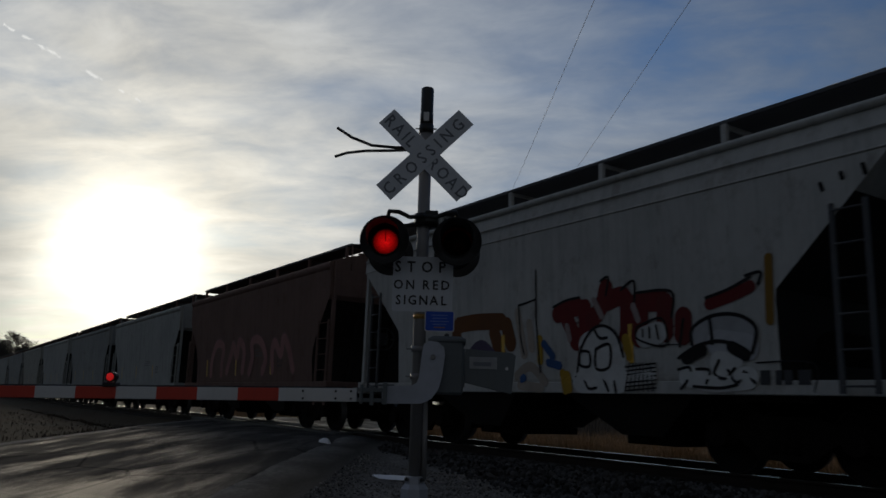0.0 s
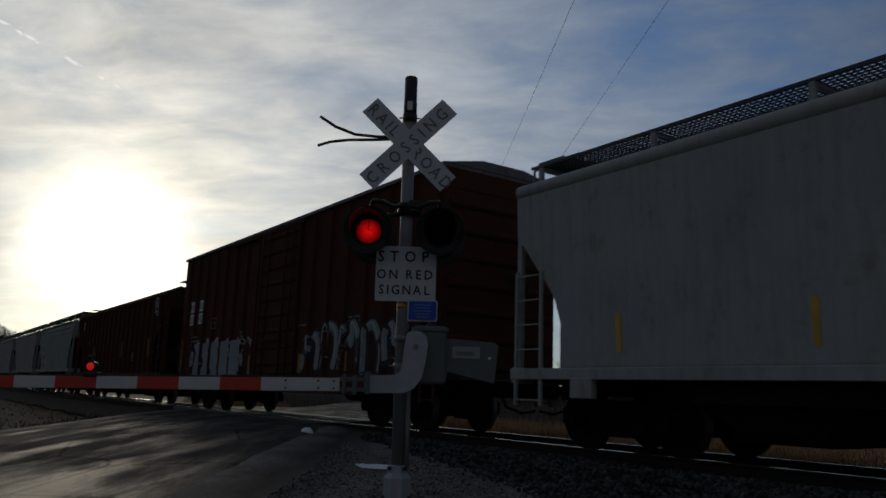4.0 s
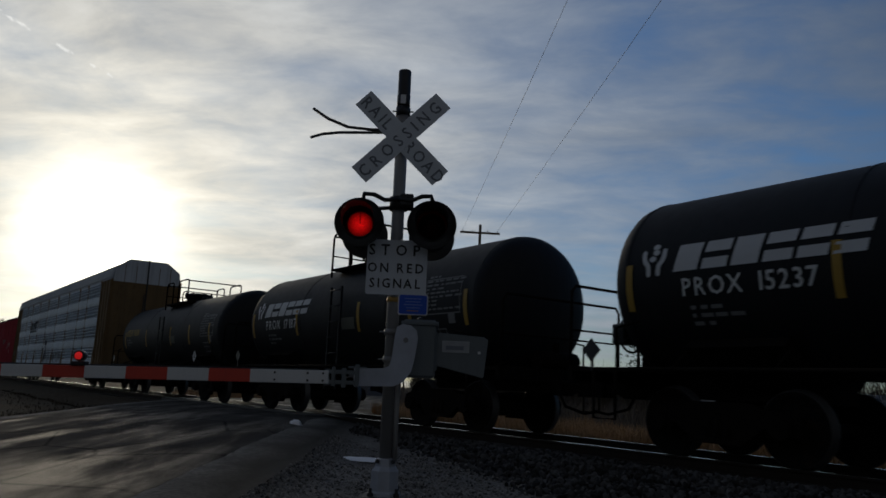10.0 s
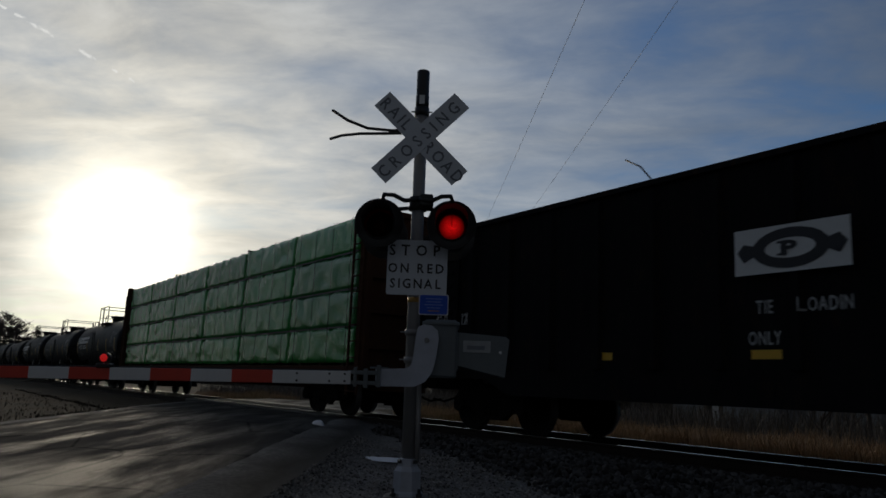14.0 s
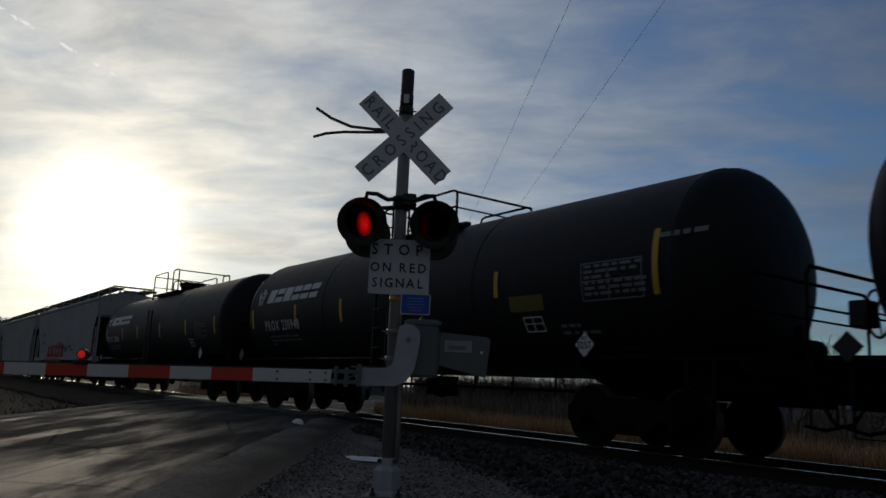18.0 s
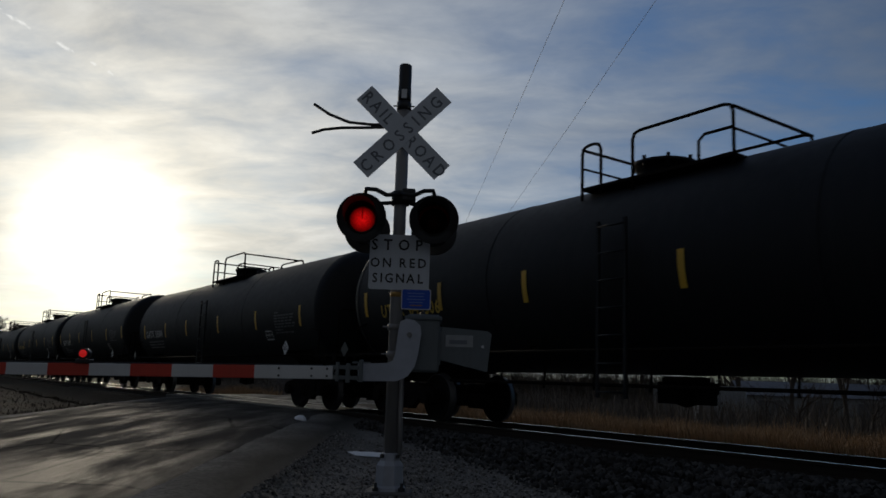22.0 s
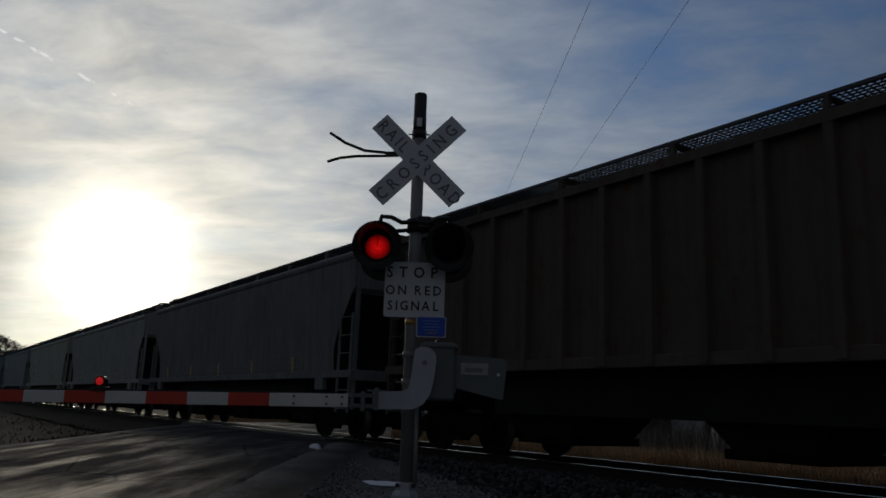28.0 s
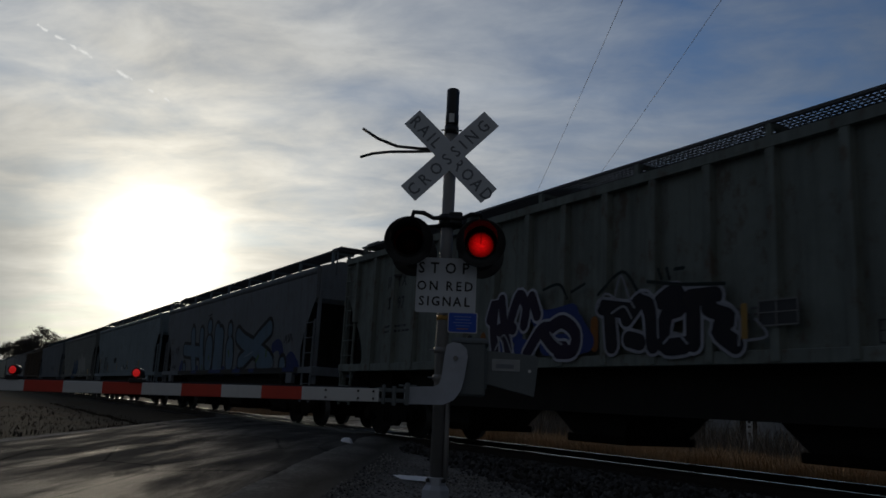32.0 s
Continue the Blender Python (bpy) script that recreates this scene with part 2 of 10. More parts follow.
def lettering(name, text, size, material, bold=0.0, space=0.12, squeeze=1.0):
    """A mesh of flat letters in the plane y = 0, read from -y, centred on x, standing on z = 0."""
    key = ("text", text, size, material.name, bold, space, squeeze)
    if key in CACHE:
        return CACHE[key]
    vs, fs, x = [], [], 0.0
    k = size / 0.73
    for c in text:
        if c == " ":
            x += 0.45
            continue
        v, f, wide = GLYPHS[c]
        for dx, dz in (((-bold, 0), (bold, 0), (0, bold), (0, -bold)) if bold else ((0, 0),)):
            o = len(vs)
            vs += [((x + p[0] + dx) * k * squeeze, -0.0008 * len(vs) / 4000, (p[1] + dz) * k) for p in v]
            fs += [tuple(i + o for i in q) for q in f]
        x += wide + space
    mid = x * k * squeeze / 2
    me = bpy.data.meshes.new(name)
    me.from_pydata([(a - mid, b, c) for a, b, c in vs], [], fs)
    me.materials.append(material)
    CACHE[key] = me
    return me

# ---- the setting: ground, road, track ----
ROAD_DIR = Vector((-0.822, 0.569, 0))          # along the road, away from the camera
ROAD_SIDE = Vector((0.569, 0.822, 0))          # to the right of it
ROAD_EDGE = Vector((-6.55, -8.03, 0))          # a point of its right edge
ROAD_WIDE = 6.2


def road_at(a, b):
    """a: metres along the road from ROAD_EDGE, b: metres to the right of its right edge."""
    return ROAD_EDGE + ROAD_DIR * a + ROAD_SIDE * b


def road_coords(x, y):
    d = Vector((x, y, 0)) - ROAD_EDGE
    return d.dot(ROAD_DIR), d.dot(ROAD_SIDE)


def smooth(a, b, x):
    t = min(1.0, max(0.0, (x - a) / (b - a)))
    return t * t * (3 - 2 * t)


def ground_z(x, y):
    """Height of the land: level with the rails at the crossing, lower off the track."""
    a, b = road_coords(x, y)
    base = -0.36 - 0.22 * smooth(3.0, 9.0, abs(y)) * (1 if y > 0 else 0.0)
    bank = -0.20 + (base + 0.20) * smooth(1.9, 4.4, abs(y))
    on = 1 - smooth(0.0, 1.6, max(b, -ROAD_WIDE - b, 0.0))
    road = -0.03 - 0.30 * smooth(2.2, 11.0, abs(y))
    rough = noise.noise(Vector((x * 0.35, y * 0.35, 0.0))) * 0.035 + noise.noise(Vector((x * 1.3, y * 1.3, 3.0))) * 0.012
    return bank * (1 - on) + (road - 0.03) * on + rough * (1 - on)


def make_ground():
    xs = [-3000, -1200, -500, -250, -140, -90] + [-64 + i * 1.0 for i in range(34)] + [-30 + i * 0.4 for i in range(76)] + [0.5 + i * 1.0 for i in range(12)] + [14, 20, 40, 90, 250, 700, 3000]
    ys = [-3000, -900, -300, -100, -45, -25] + [-16 + i * 0.4 for i in range(65)] + [10.5 + i * 1.5 for i in range(16)] + [38, 60, 100, 200, 500, 1200, 3000]
    vs = [(x, y, ground_z(x, y)) for y in ys for x in xs]
    n = len(xs)
    fs = [(j * n + i, j * n + i + 1, (j + 1) * n + i + 1, (j + 1) * n + i) for j in range(len(ys) - 1) for i in range(n - 1)]
    me = bpy.data.meshes.new("ground")
    me.from_pydata(vs, [], fs)
    for p in me.polygons:
        p.use_smooth = True
    me.materials.append(ground_material())
    tagged(new("ground", me), "grey gravel shoulder and brown winter field", "ground", kind="structure")


def ground_material():
    m = bpy.data.materials.new("gravel_and_field")
    m.use_nodes = True
    k = Nodes(m.node_tree)
    pos = k.n("ShaderNodeTexCoord").outputs["Object"]
    xyz = k.n("ShaderNodeSeparateXYZ", Vector=pos).outputs
    grit = k.noise(pos, 26.0, 6.0, 0.75)
    peb = k.n("ShaderNodeTexVoronoi", Vector=pos, Scale=30.0).outputs["Color"]
    pebv = k.n("ShaderNodeSeparateColor", Color=peb).outputs[0]
    low = k.noise(pos, 0.7, 4.0, 0.6)
    g = k.math("ADD", k.math("MULTIPLY", grit, 0.5), k.math("MULTIPLY", pebv, 0.5))
    gravel = k.mix(g, (0.056, 0.053, 0.050), (0.32, 0.305, 0.285))
    gravel = k.mix(k.ramp(low, [(0.40, 0.0), (0.66, 0.65)]), gravel, (0.075, 0.072, 0.07))
    straw = k.mix(k.noise(pos, 5.0, 5.0, 0.7), (0.02, 0.015, 0.009), (0.08, 0.055, 0.03))
    field = k.mix(k.ramp(k.noise(pos, 0.16, 4.0), [(0.45, 0.0), (0.6, 1.0)]), straw, (0.045, 0.038, 0.026))
    # field begins behind the track and left of the road
    far = k.math("GREATER_THAN", k.math("ADD", xyz[1], k.math("MULTIPLY", low, 1.5)), 3.6)
    a = k.math("SUBTRACT", k.math("ADD", k.math("MULTIPLY", xyz[0], 0.569), k.math("MULTIPLY", xyz[1], 0.822)), ROAD_EDGE.dot(ROAD_SIDE))
    left = k.math("LESS_THAN", k.math("ADD", a, k.math("MULTIPLY", low, 1.2)), -ROAD_WIDE + 0.2)
    col = k.mix(k.math("MAXIMUM", far, left), gravel, field)
    # black mud strip along the road's edge
    strip = k.math("SUBTRACT", 1.0, k.math("MULTIPLY", k.math("ABSOLUTE", k.math("SUBTRACT", k.math("ADD", a, k.math("MULTIPLY", low, 0.7)), 0.9)), 1.5), True)
    col = k.mix(k.math("MULTIPLY", strip, 0.85), col, (0.028, 0.026, 0.022))
    bump = k.n("ShaderNodeBump", Strength=0.8, Distance=0.03, Height=g)
    b = k.n("ShaderNodeBsdfPrincipled", Base_Color=col, Roughness=0.95, Normal=bump.outputs[0])
    b.inputs["Specular IOR Level"].default_value = 0.12
    k.n("ShaderNodeOutputMaterial", Surface=b.outputs[0])
    return m


def asphalt_material():
    m = bpy.data.materials.new("worn_asphalt")
    m.use_nodes = True
    k = Nodes(m.node_tree)
    pos = k.n("ShaderNodeTexCoord").outputs["Object"]
    grit = k.noise(pos, 45.0, 6.0, 0.7)
    low = k.noise(k.mapping(pos, (0.35, 1.6, 1.0)), 0.9, 5.0, 0.6)
    worn = k.ramp(low, [(0.40, 0.0), (0.62, 1.0)])
    col = k.mix(worn, (0.032, 0.031, 0.030), (0.065, 0.062, 0.058))
    col = k.mix(k.math("MULTIPLY", grit, 0.5), col, (0.10, 0.095, 0.09))
    crack = k.n("ShaderNodeTexVoronoi", Vector=k.mapping(pos, (0.5, 1.0, 1.0)), Scale=0.55)
    crack.feature = "DISTANCE_TO_EDGE"
    line = k.ramp(crack.outputs["Distance"], [(0.0, 1.0), (0.018, 0.0)])
    col = k.mix(line, col, (0.02, 0.02, 0.02))
    # damp patches shine against the low sun
    damp = k.ramp(k.noise(k.mapping(pos, (0.22, 1.3, 1.0), (0, 0, 0), (3, 1, 0)), 1.1, 5.0, 0.65), [(0.44, 0.0), (0.60, 1.0)])
    rough = k.math("SUBTRACT", k.math("ADD", 0.84, k.math("MULTIPLY", grit, 0.2)), k.math("MULTIPLY", damp, 0.36))
    h = k.math("ADD", k.math("MULTIPLY", grit, 0.35), k.math("MULTIPLY", k.noise(k.mapping(pos, (0.5, 2.0, 1.0)), 2.0, 4.0), 1.0))
    bump = k.n("ShaderNodeBump", Strength=0.8, Distance=0.04, Height=h)
    b = k.n("ShaderNodeBsdfPrincipled", Base_Color=col, Roughness=rough, Normal=bump.outputs[0])
    k.t.links.new(k.math("ADD", 0.008, k.math("MULTIPLY", damp, 0.05)), b.inputs["Specular IOR Level"])
    k.n("ShaderNodeOutputMaterial", Surface=b.outputs[0])
    return m


def make_road():
    """One slab, crowned a little, local x along the road."""
    m = Matrix.Translation(ROAD_EDGE) @ pose(0, 0, 0, 0, 0, math.degrees(math.atan2(ROAD_DIR.y, ROAD_DIR.x)))
    aa = [-60, -40, -25] + [-14 + i * 0.5 for i in range(80)] + [30, 36, 45, 60, 90, 140]
    bb = [0.06 * 0, 0.35, 0.9, 1.6, 2.4, 3.1, 3.8, 4.6, 5.3, 5.85, 6.2]
    bm = bmesh.new()
    grid = []
    for a in aa:
        row = []
        for i, b in enumerate(bb):
            wob = 0.12 * noise.noise(Vector((a * 0.5, b * 3, 5.0))) if i in (0, len(bb) - 1) else 0.0
            p = road_at(a, -b + wob)
            crown = 0.05 * (1 - ((b - 3.1) / 3.1) ** 2)
            z = -0.035 - 0.30 * smooth(2.2, 11.0, abs(p.y)) + crown * smooth(1.5, 4.0, abs(p.y)) - (0.05 if i in (0, len(bb) - 1) else 0.0) + 0.01 * noise.noise(Vector((a * 0.6, b * 0.6, 1.0)))
            row.append(bm.verts.new((a, b - wob, z)))
        grid.append(row)
    for r, s in zip(grid, grid[1:]):
        for i in range(len(bb) - 1):
            bm.faces.new((r[i], s[i], s[i + 1], r[i + 1])).smooth = True
    tagged(new("road", finish("road", bm, asphalt_material())), "worn damp asphalt road with tar cracks", "road", kind="structure").matrix_basis = m


STEEL = mat("rail_steel", (0.028, 0.022, 0.018), 0.8, 0.0, vary=0.4, rust=0.4, rust_col=(0.04, 0.022, 0.013), spec=0.1)
SHINY = mat("polished_rail_head", (0.62, 0.62, 0.62), 0.18, 1.0, vary=0.1, bump=0.03)
TIE = mat("creosoted_timber", (0.035, 0.027, 0.021), 0.8, vary=0.6, grain=9, bump=0.5, stretch=(3, 0.4, 1))


def make_track():
    prof = [(-0.075, -0.17), (0.075, -0.17), (0.075, -0.155), (0.012, -0.14), (0.012, -0.045), (0.036, -0.035), (0.036, -0.004), (-0.036, -0.004), (-0.036, -0.035), (-0.012, -0.045), (-0.012, -0.14), (-0.075, -0.155)]
    rail = bmesh.new()
    prism(rail, prof, -420, 160)
    me = finish("rail", rail, STEEL)
    head = bmesh.new()
    box(head, -420, 160, -0.028, 0.028, -0.0035, 0.0, 0.0)
    hm = finish("running_surface", head, SHINY)
    for y in (-0.753, 0.753):
        r = tagged(new("rail", me), "rusty steel rail with a polished head", "rail", "rails of the track", "structure")
        r.location = (0, y, 0)
        part("running_surface", hm, SHINY, r, "polished bright rail head")
    tie = cached("tie", "railway_tie", TIE, lambda b: box(b, -0.115, 0.115, -1.3, 1.3, -0.345, -0.172, 0.008))
    holder = tagged(new("track_ties"), "dark creosoted wooden ties bedded in stone", "ties", kind="structure")
    for i in range(118):
        x = -58.4 + i * 0.53
        a, b = road_coords(x, 0)
        if -ROAD_WIDE - 0.6 < b < 0.6:
            continue
        part("tie", tie, TIE, holder, at=pose(x, random.uniform(-0.03, 0.03), random.uniform(-0.012, 0.004), 0, 0, random.uniform(-0.8, 0.8)))
    # crossing planks beside and between the rails
    plank_mat = mat("crossing_panel", (0.06, 0.058, 0.055), 0.8, vary=0.5, grain=10, bump=0.4)
    deck = tagged(new("crossing_deck"), "dark rubber and timber crossing panels between the rails", "crossing panel", kind="structure")
    for y0, y1 in ((-1.36, -0.84), (-0.66, -0.02), (0.02, 0.66), (0.84, 1.36)):
        for i in range(5):
            x0 = -17.9 - 0.0 + i * -2.3 - (y0 + y1) * 0.35
            part("deck_panel", cached(("deck", y0), "deck_panel", plank_mat, lambda b: box(b, -2.28, 0, y0, y1, -0.18, -0.012, 0.01)), plank_mat, deck, at=pose(x0 + 0.0, 0, 0))


def stone_mesh(seed, size, material):
    """A broken stone of twenty faces."""
    def build(b):
        rng = random.Random(seed)
        bmesh.ops.create_icosphere(b, subdivisions=1, radius=size / 2)
        for v in b.verts:
            v.co = Vector((v.co.x * rng.uniform(0.6, 1.4), v.co.y * rng.uniform(0.6, 1.3), v.co.z * rng.uniform(0.45, 1.0)))
    return cached(("stone", seed, size), "ballast_stone", material, build)


STONE = mat("crushed_limestone", (0.056, 0.055, 0.055), 0.9, vary=0.5, grain=30, bump=0.4, island=1.8, dirt=0.35, spec=0.1)
STONE1 = mat("crushed_limestone_single", (0.056, 0.055, 0.055), 0.9, vary=0.5, grain=30, bump=0.4, obj=1.8, dirt=0.35, spec=0.1)


def toe(x):
    """Where the stone bed ends on the near side."""
    return -3.9 + 0.24 * max(0.0, -5.4 - x) if x > -12 else -2.3


def scatter_stones():
    rng = random.Random(7)
    base = [[tuple(v.co) for v in me.vertices] for me in (stone_mesh(i, 1.0, STONE) for i in range(6))]
    faces = [[tuple(p.vertices) for p in stone_mesh(i, 1.0, STONE).polygons] for i in range(6)]
    singles = tagged(new("ballast_stones"), "loose grey crushed stones along the track", "ballast", kind="structure")
    count, vs, fs = 0, [], []

    def put(x, y, z, size):
        k = rng.randrange(6)
        rot = Euler((rng.uniform(0, 6.3), rng.uniform(0, 6.3), rng.uniform(0, 6.3))).to_matrix()
        o = len(vs)
        vs.extend((x + q.x, y + q.y, z + q.z) for q in (rot @ (Vector(c) * size) for c in base[k]))
        fs.extend(tuple(i + o for i in f) for f in faces[k])

    for i in range(30000):
        u = rng.random()
        x = 1.5 - 26.0 * u ** 1.25
        y = rng.uniform(-4.3, -0.9) if rng.random() < 0.88 else rng.uniform(-0.6, 1.7)
        a, b = road_coords(x, y)
        if -ROAD_WIDE - 1.0 < b < 0.9:
            continue
        edge = y - toe(x) + 0.25 * noise.noise(Vector((x * 1.5, y * 1.5, 2.0)))
        if edge < 0 and rng.random() < 0.55 - edge * 2.0:
            continue
        size = rng.uniform(0.055, 0.11) if edge > -0.05 else rng.uniform(0.03, 0.07)
        z = ground_z(x, y) + 0.05 * smooth(0.0, 0.7, edge) * smooth(0.9, 1.5, abs(y)) + rng.uniform(-0.025, 0.035)
        if count < 300 and -7 < x < -3 and -3.9 < y < -2.9:
            count += 1
            part("stone", stone_mesh(rng.randrange(6), 0.095, STONE1), STONE1, singles,
                 at=pose(x, y, z + 0.02, rng.uniform(0, 360), rng.uniform(0, 360), rng.uniform(0, 360)))
            continue
        put(x, y, z, size)
    me = bpy.data.meshes.new("ballast")
    me.from_pydata(vs, [], fs)
    me.materials.append(STONE)
    tagged(new("ballast", me), "bed of crushed grey stone under the rails", "ballast", kind="stuff")
    vs, fs = [], []
    for i in range(26000):
        x, y = -2.6 - 11.5 * rng.random() ** 1.2, rng.uniform(-7.6, -3.0)
        a, b = road_coords(x, y)
        if b < 0.7 or y > toe(x) + 0.2:
            continue
        put(x, y, ground_z(x, y) + 0.003, rng.choice((0.014, 0.018, 0.024, 0.03, 0.042)))
    me = bpy.data.meshes.new("gravel")
    me.from_pydata(vs, [], fs)
    me.materials.append(mat("loose_gravel", (0.18, 0.17, 0.157), 0.9, vary=0.5, grain=30, bump=0.3, island=1.6, spec=0.1))
    tagged(new("gravel", me), "loose grey gravel round the signal mast", "gravel", kind="stuff")
    bed = bmesh.new()
    prof = [(-3.9, -0.62), (-3.75, -0.44), (-3.0, -0.385), (-1.7, -0.235), (1.7, -0.235), (3.0, -0.40), (3.8, -0.55), (3.9, -0.75)]
    prism(bed, prof, -420, 160)
    tagged(new("ballast_bed", finish("ballast_bed", bed, STONE)), "raised bed of packed grey stone", "ballast", kind="structure")


make_ground()
make_road()
make_track()

# ---- the crossing signal ----
MAST_AT = pose(-6.86, -5.49, -0.36, 0, -0.42, 55.0)     # local x to the right, -y towards the traffic
ALU = mat("galvanised_pole", (0.25, 0.245, 0.245), 0.6, 0.25, vary=0.2, streak=0.25, bump=0.08)
CAST = mat("cast_aluminium", (0.43, 0.455, 0.52), 0.6, 0.15, vary=0.25, dirt=0.25, bump=0.2)
GREYBOX = mat("grey_enamel", (0.135, 0.155, 0.165), 0.6, 0.0, vary=0.2, streak=0.2)
PLATE = mat("white_sign_sheet", (0.64, 0.67, 0.72), 0.55, vary=0.08, streak=0.2, dirt_col=(0.35, 0.33, 0.30), bump=0.03)
SIGNBLACK = mat("sign_black", (0.02, 0.02, 0.022), 0.55, vary=0.1, bump=0.0)
FADED = mat("faded_sign_black", (0.17, 0.185, 0.215), 0.6, vary=0.3, bump=0.0)
BLACK = mat("black_paint", (0.016, 0.016, 0.017), 0.5, vary=0.3)
RED = mat("reflective_red", (0.62, 0.06, 0.035), 0.4, vary=0.12, streak=0.15, bump=0.02)
WHITE = mat("reflective_white", (0.70, 0.70, 0.70), 0.5, vary=0.08, streak=0.2, dirt_col=(0.4, 0.38, 0.35), bump=0.02)
BLUE = mat("blue_sign_sheet", (0.012, 0.08, 0.52), 0.4, vary=0.08, bump=0.0)
PALEBLUE = mat("pale_blue_print", (0.16, 0.26, 0.62), 0.5, vary=0.15, bump=0.0)
SCUFFED = mat("scuffed_plate", (0.36, 0.375, 0.39), 0.6, vary=0.35, dirt=0.5, bump=0.05)
ARMLIT = mat("lit_arm_lamp", (0.8, 0.02, 0.02), 0.4, emit=0.30, vary=0.0, bump=0.0)
CONC = mat("concrete", (0.12, 0.118, 0.115), 0.9, vary=0.3, grain=20, bump=0.4)
RUBBER = mat("black_cable", (0.02, 0.02, 0.021), 0.6, vary=0.2, bump=0.05)
BRASS = mat("worn_band", (0.42, 0.25, 0.07), 0.5, 0.4, vary=0.2)


def red_glass():
    m = bpy.data.materials.new("red_lens")
    m.use_nodes = True
    k = Nodes(m.node_tree)
    pos = k.n("ShaderNodeTexCoord").outputs["Object"]
    h = k.n("ShaderNodeTexVoronoi", Vector=pos, Scale=90.0).outputs["Distance"]
    bump = k.n("ShaderNodeBump", Strength=0.3, Distance=0.004, Height=h)
    b = k.n("ShaderNodeBsdfPrincipled", Base_Color=(0.75, 0.08, 0.06, 1), Roughness=0.12, Normal=bump.outputs[0])
    b.inputs["Transmission Weight"].default_value = 1.0
    b.inputs["IOR"].default_value = 1.1
    k.n("ShaderNodeOutputMaterial", Surface=b.outputs[0])
    return m


LENS = red_glass()
FLASHERS = []


def rounded(w, h, r, n=4):
    pts = []
    for cx, cz, a0 in ((w / 2 - r, h / 2 - r, 0), (-w / 2 + r, h / 2 - r, 90), (-w / 2 + r, -h / 2 + r, 180), (w / 2 - r, -h / 2 + r, 270)):
        for i in range(n + 1):
            a = radians(a0 + 90 * i / n)
            pts.append((cx + r * math.cos(a), cz + r * math.sin(a)))
    return pts


def plate(w, h, r, thick=0.004):
    bm = bmesh.new()
    prism(bm, rounded(w, h, r), 0, thick, "y")
    return bm


def lit_glass():
    """Lamp face: bright in the middle, dim and mottled towards the rim."""
    m = bpy.data.materials.new("lit_red_lamp")
    m.use_nodes = True
    k = Nodes(m.node_tree)
    pos = k.n("ShaderNodeTexCoord").outputs["Object"]
    r = k.n("ShaderNodeVectorMath", {"operation": "LENGTH"}, i0=k.mapping(pos, (1, 0, 1))).outputs["Value"]
    cell = k.n("ShaderNodeTexVoronoi", Vector=pos, Scale=75.0).outputs["Distance"]
    fall = k.ramp(k.math("MULTIPLY", r, 8.0), [(0.0, 1.0), (0.45, 0.62), (0.8, 0.22), (1.0, 0.05)])
    xyz = k.n("ShaderNodeSeparateXYZ", Vector=pos).outputs
    bar = k.math("MULTIPLY", k.math("LESS_THAN", k.math("ABSOLUTE", xyz[0]), 0.006), k.math("GREATER_THAN", xyz[2], 0.0))
    fall = k.math("MULTIPLY", fall, k.math("SUBTRACT", 1.0, k.math("MULTIPLY", bar, 0.7)))
    e = k.math("MULTIPLY", fall, k.math("ADD", 0.45, cell))
    b = k.n("ShaderNodeBsdfPrincipled", Base_Color=(0.25, 0.01, 0.01, 1), Roughness=0.5)
    b.inputs["Emission Color"].default_value = (1.0, 0.02, 0.025, 1)
    k.t.links.new(k.math("MULTIPLY", e, 0.56), b.inputs["Emission Strength"])
    k.n("ShaderNodeOutputMaterial", Surface=b.outputs[0])
    return m


LIT = lit_glass()


def letters(parent, text, size, material, x, z, bold, space, squeeze, y=-0.003):
    """Every letter of a sign is a piece of its own."""
    k = size / 0.73 * squeeze
    wide = sum((GLYPHS[c][2] + space) if c != " " else 0.45 for c in text) * k
    at = x - wide / 2
    for c in text:
        step = ((GLYPHS[c][2] + space) if c != " " else 0.45) * k
        if c != " ":
            part("letter", lettering("letter", c, size, material, bold, space, squeeze), material, parent, at=pose(at + step / 2, y, z))
        at += step


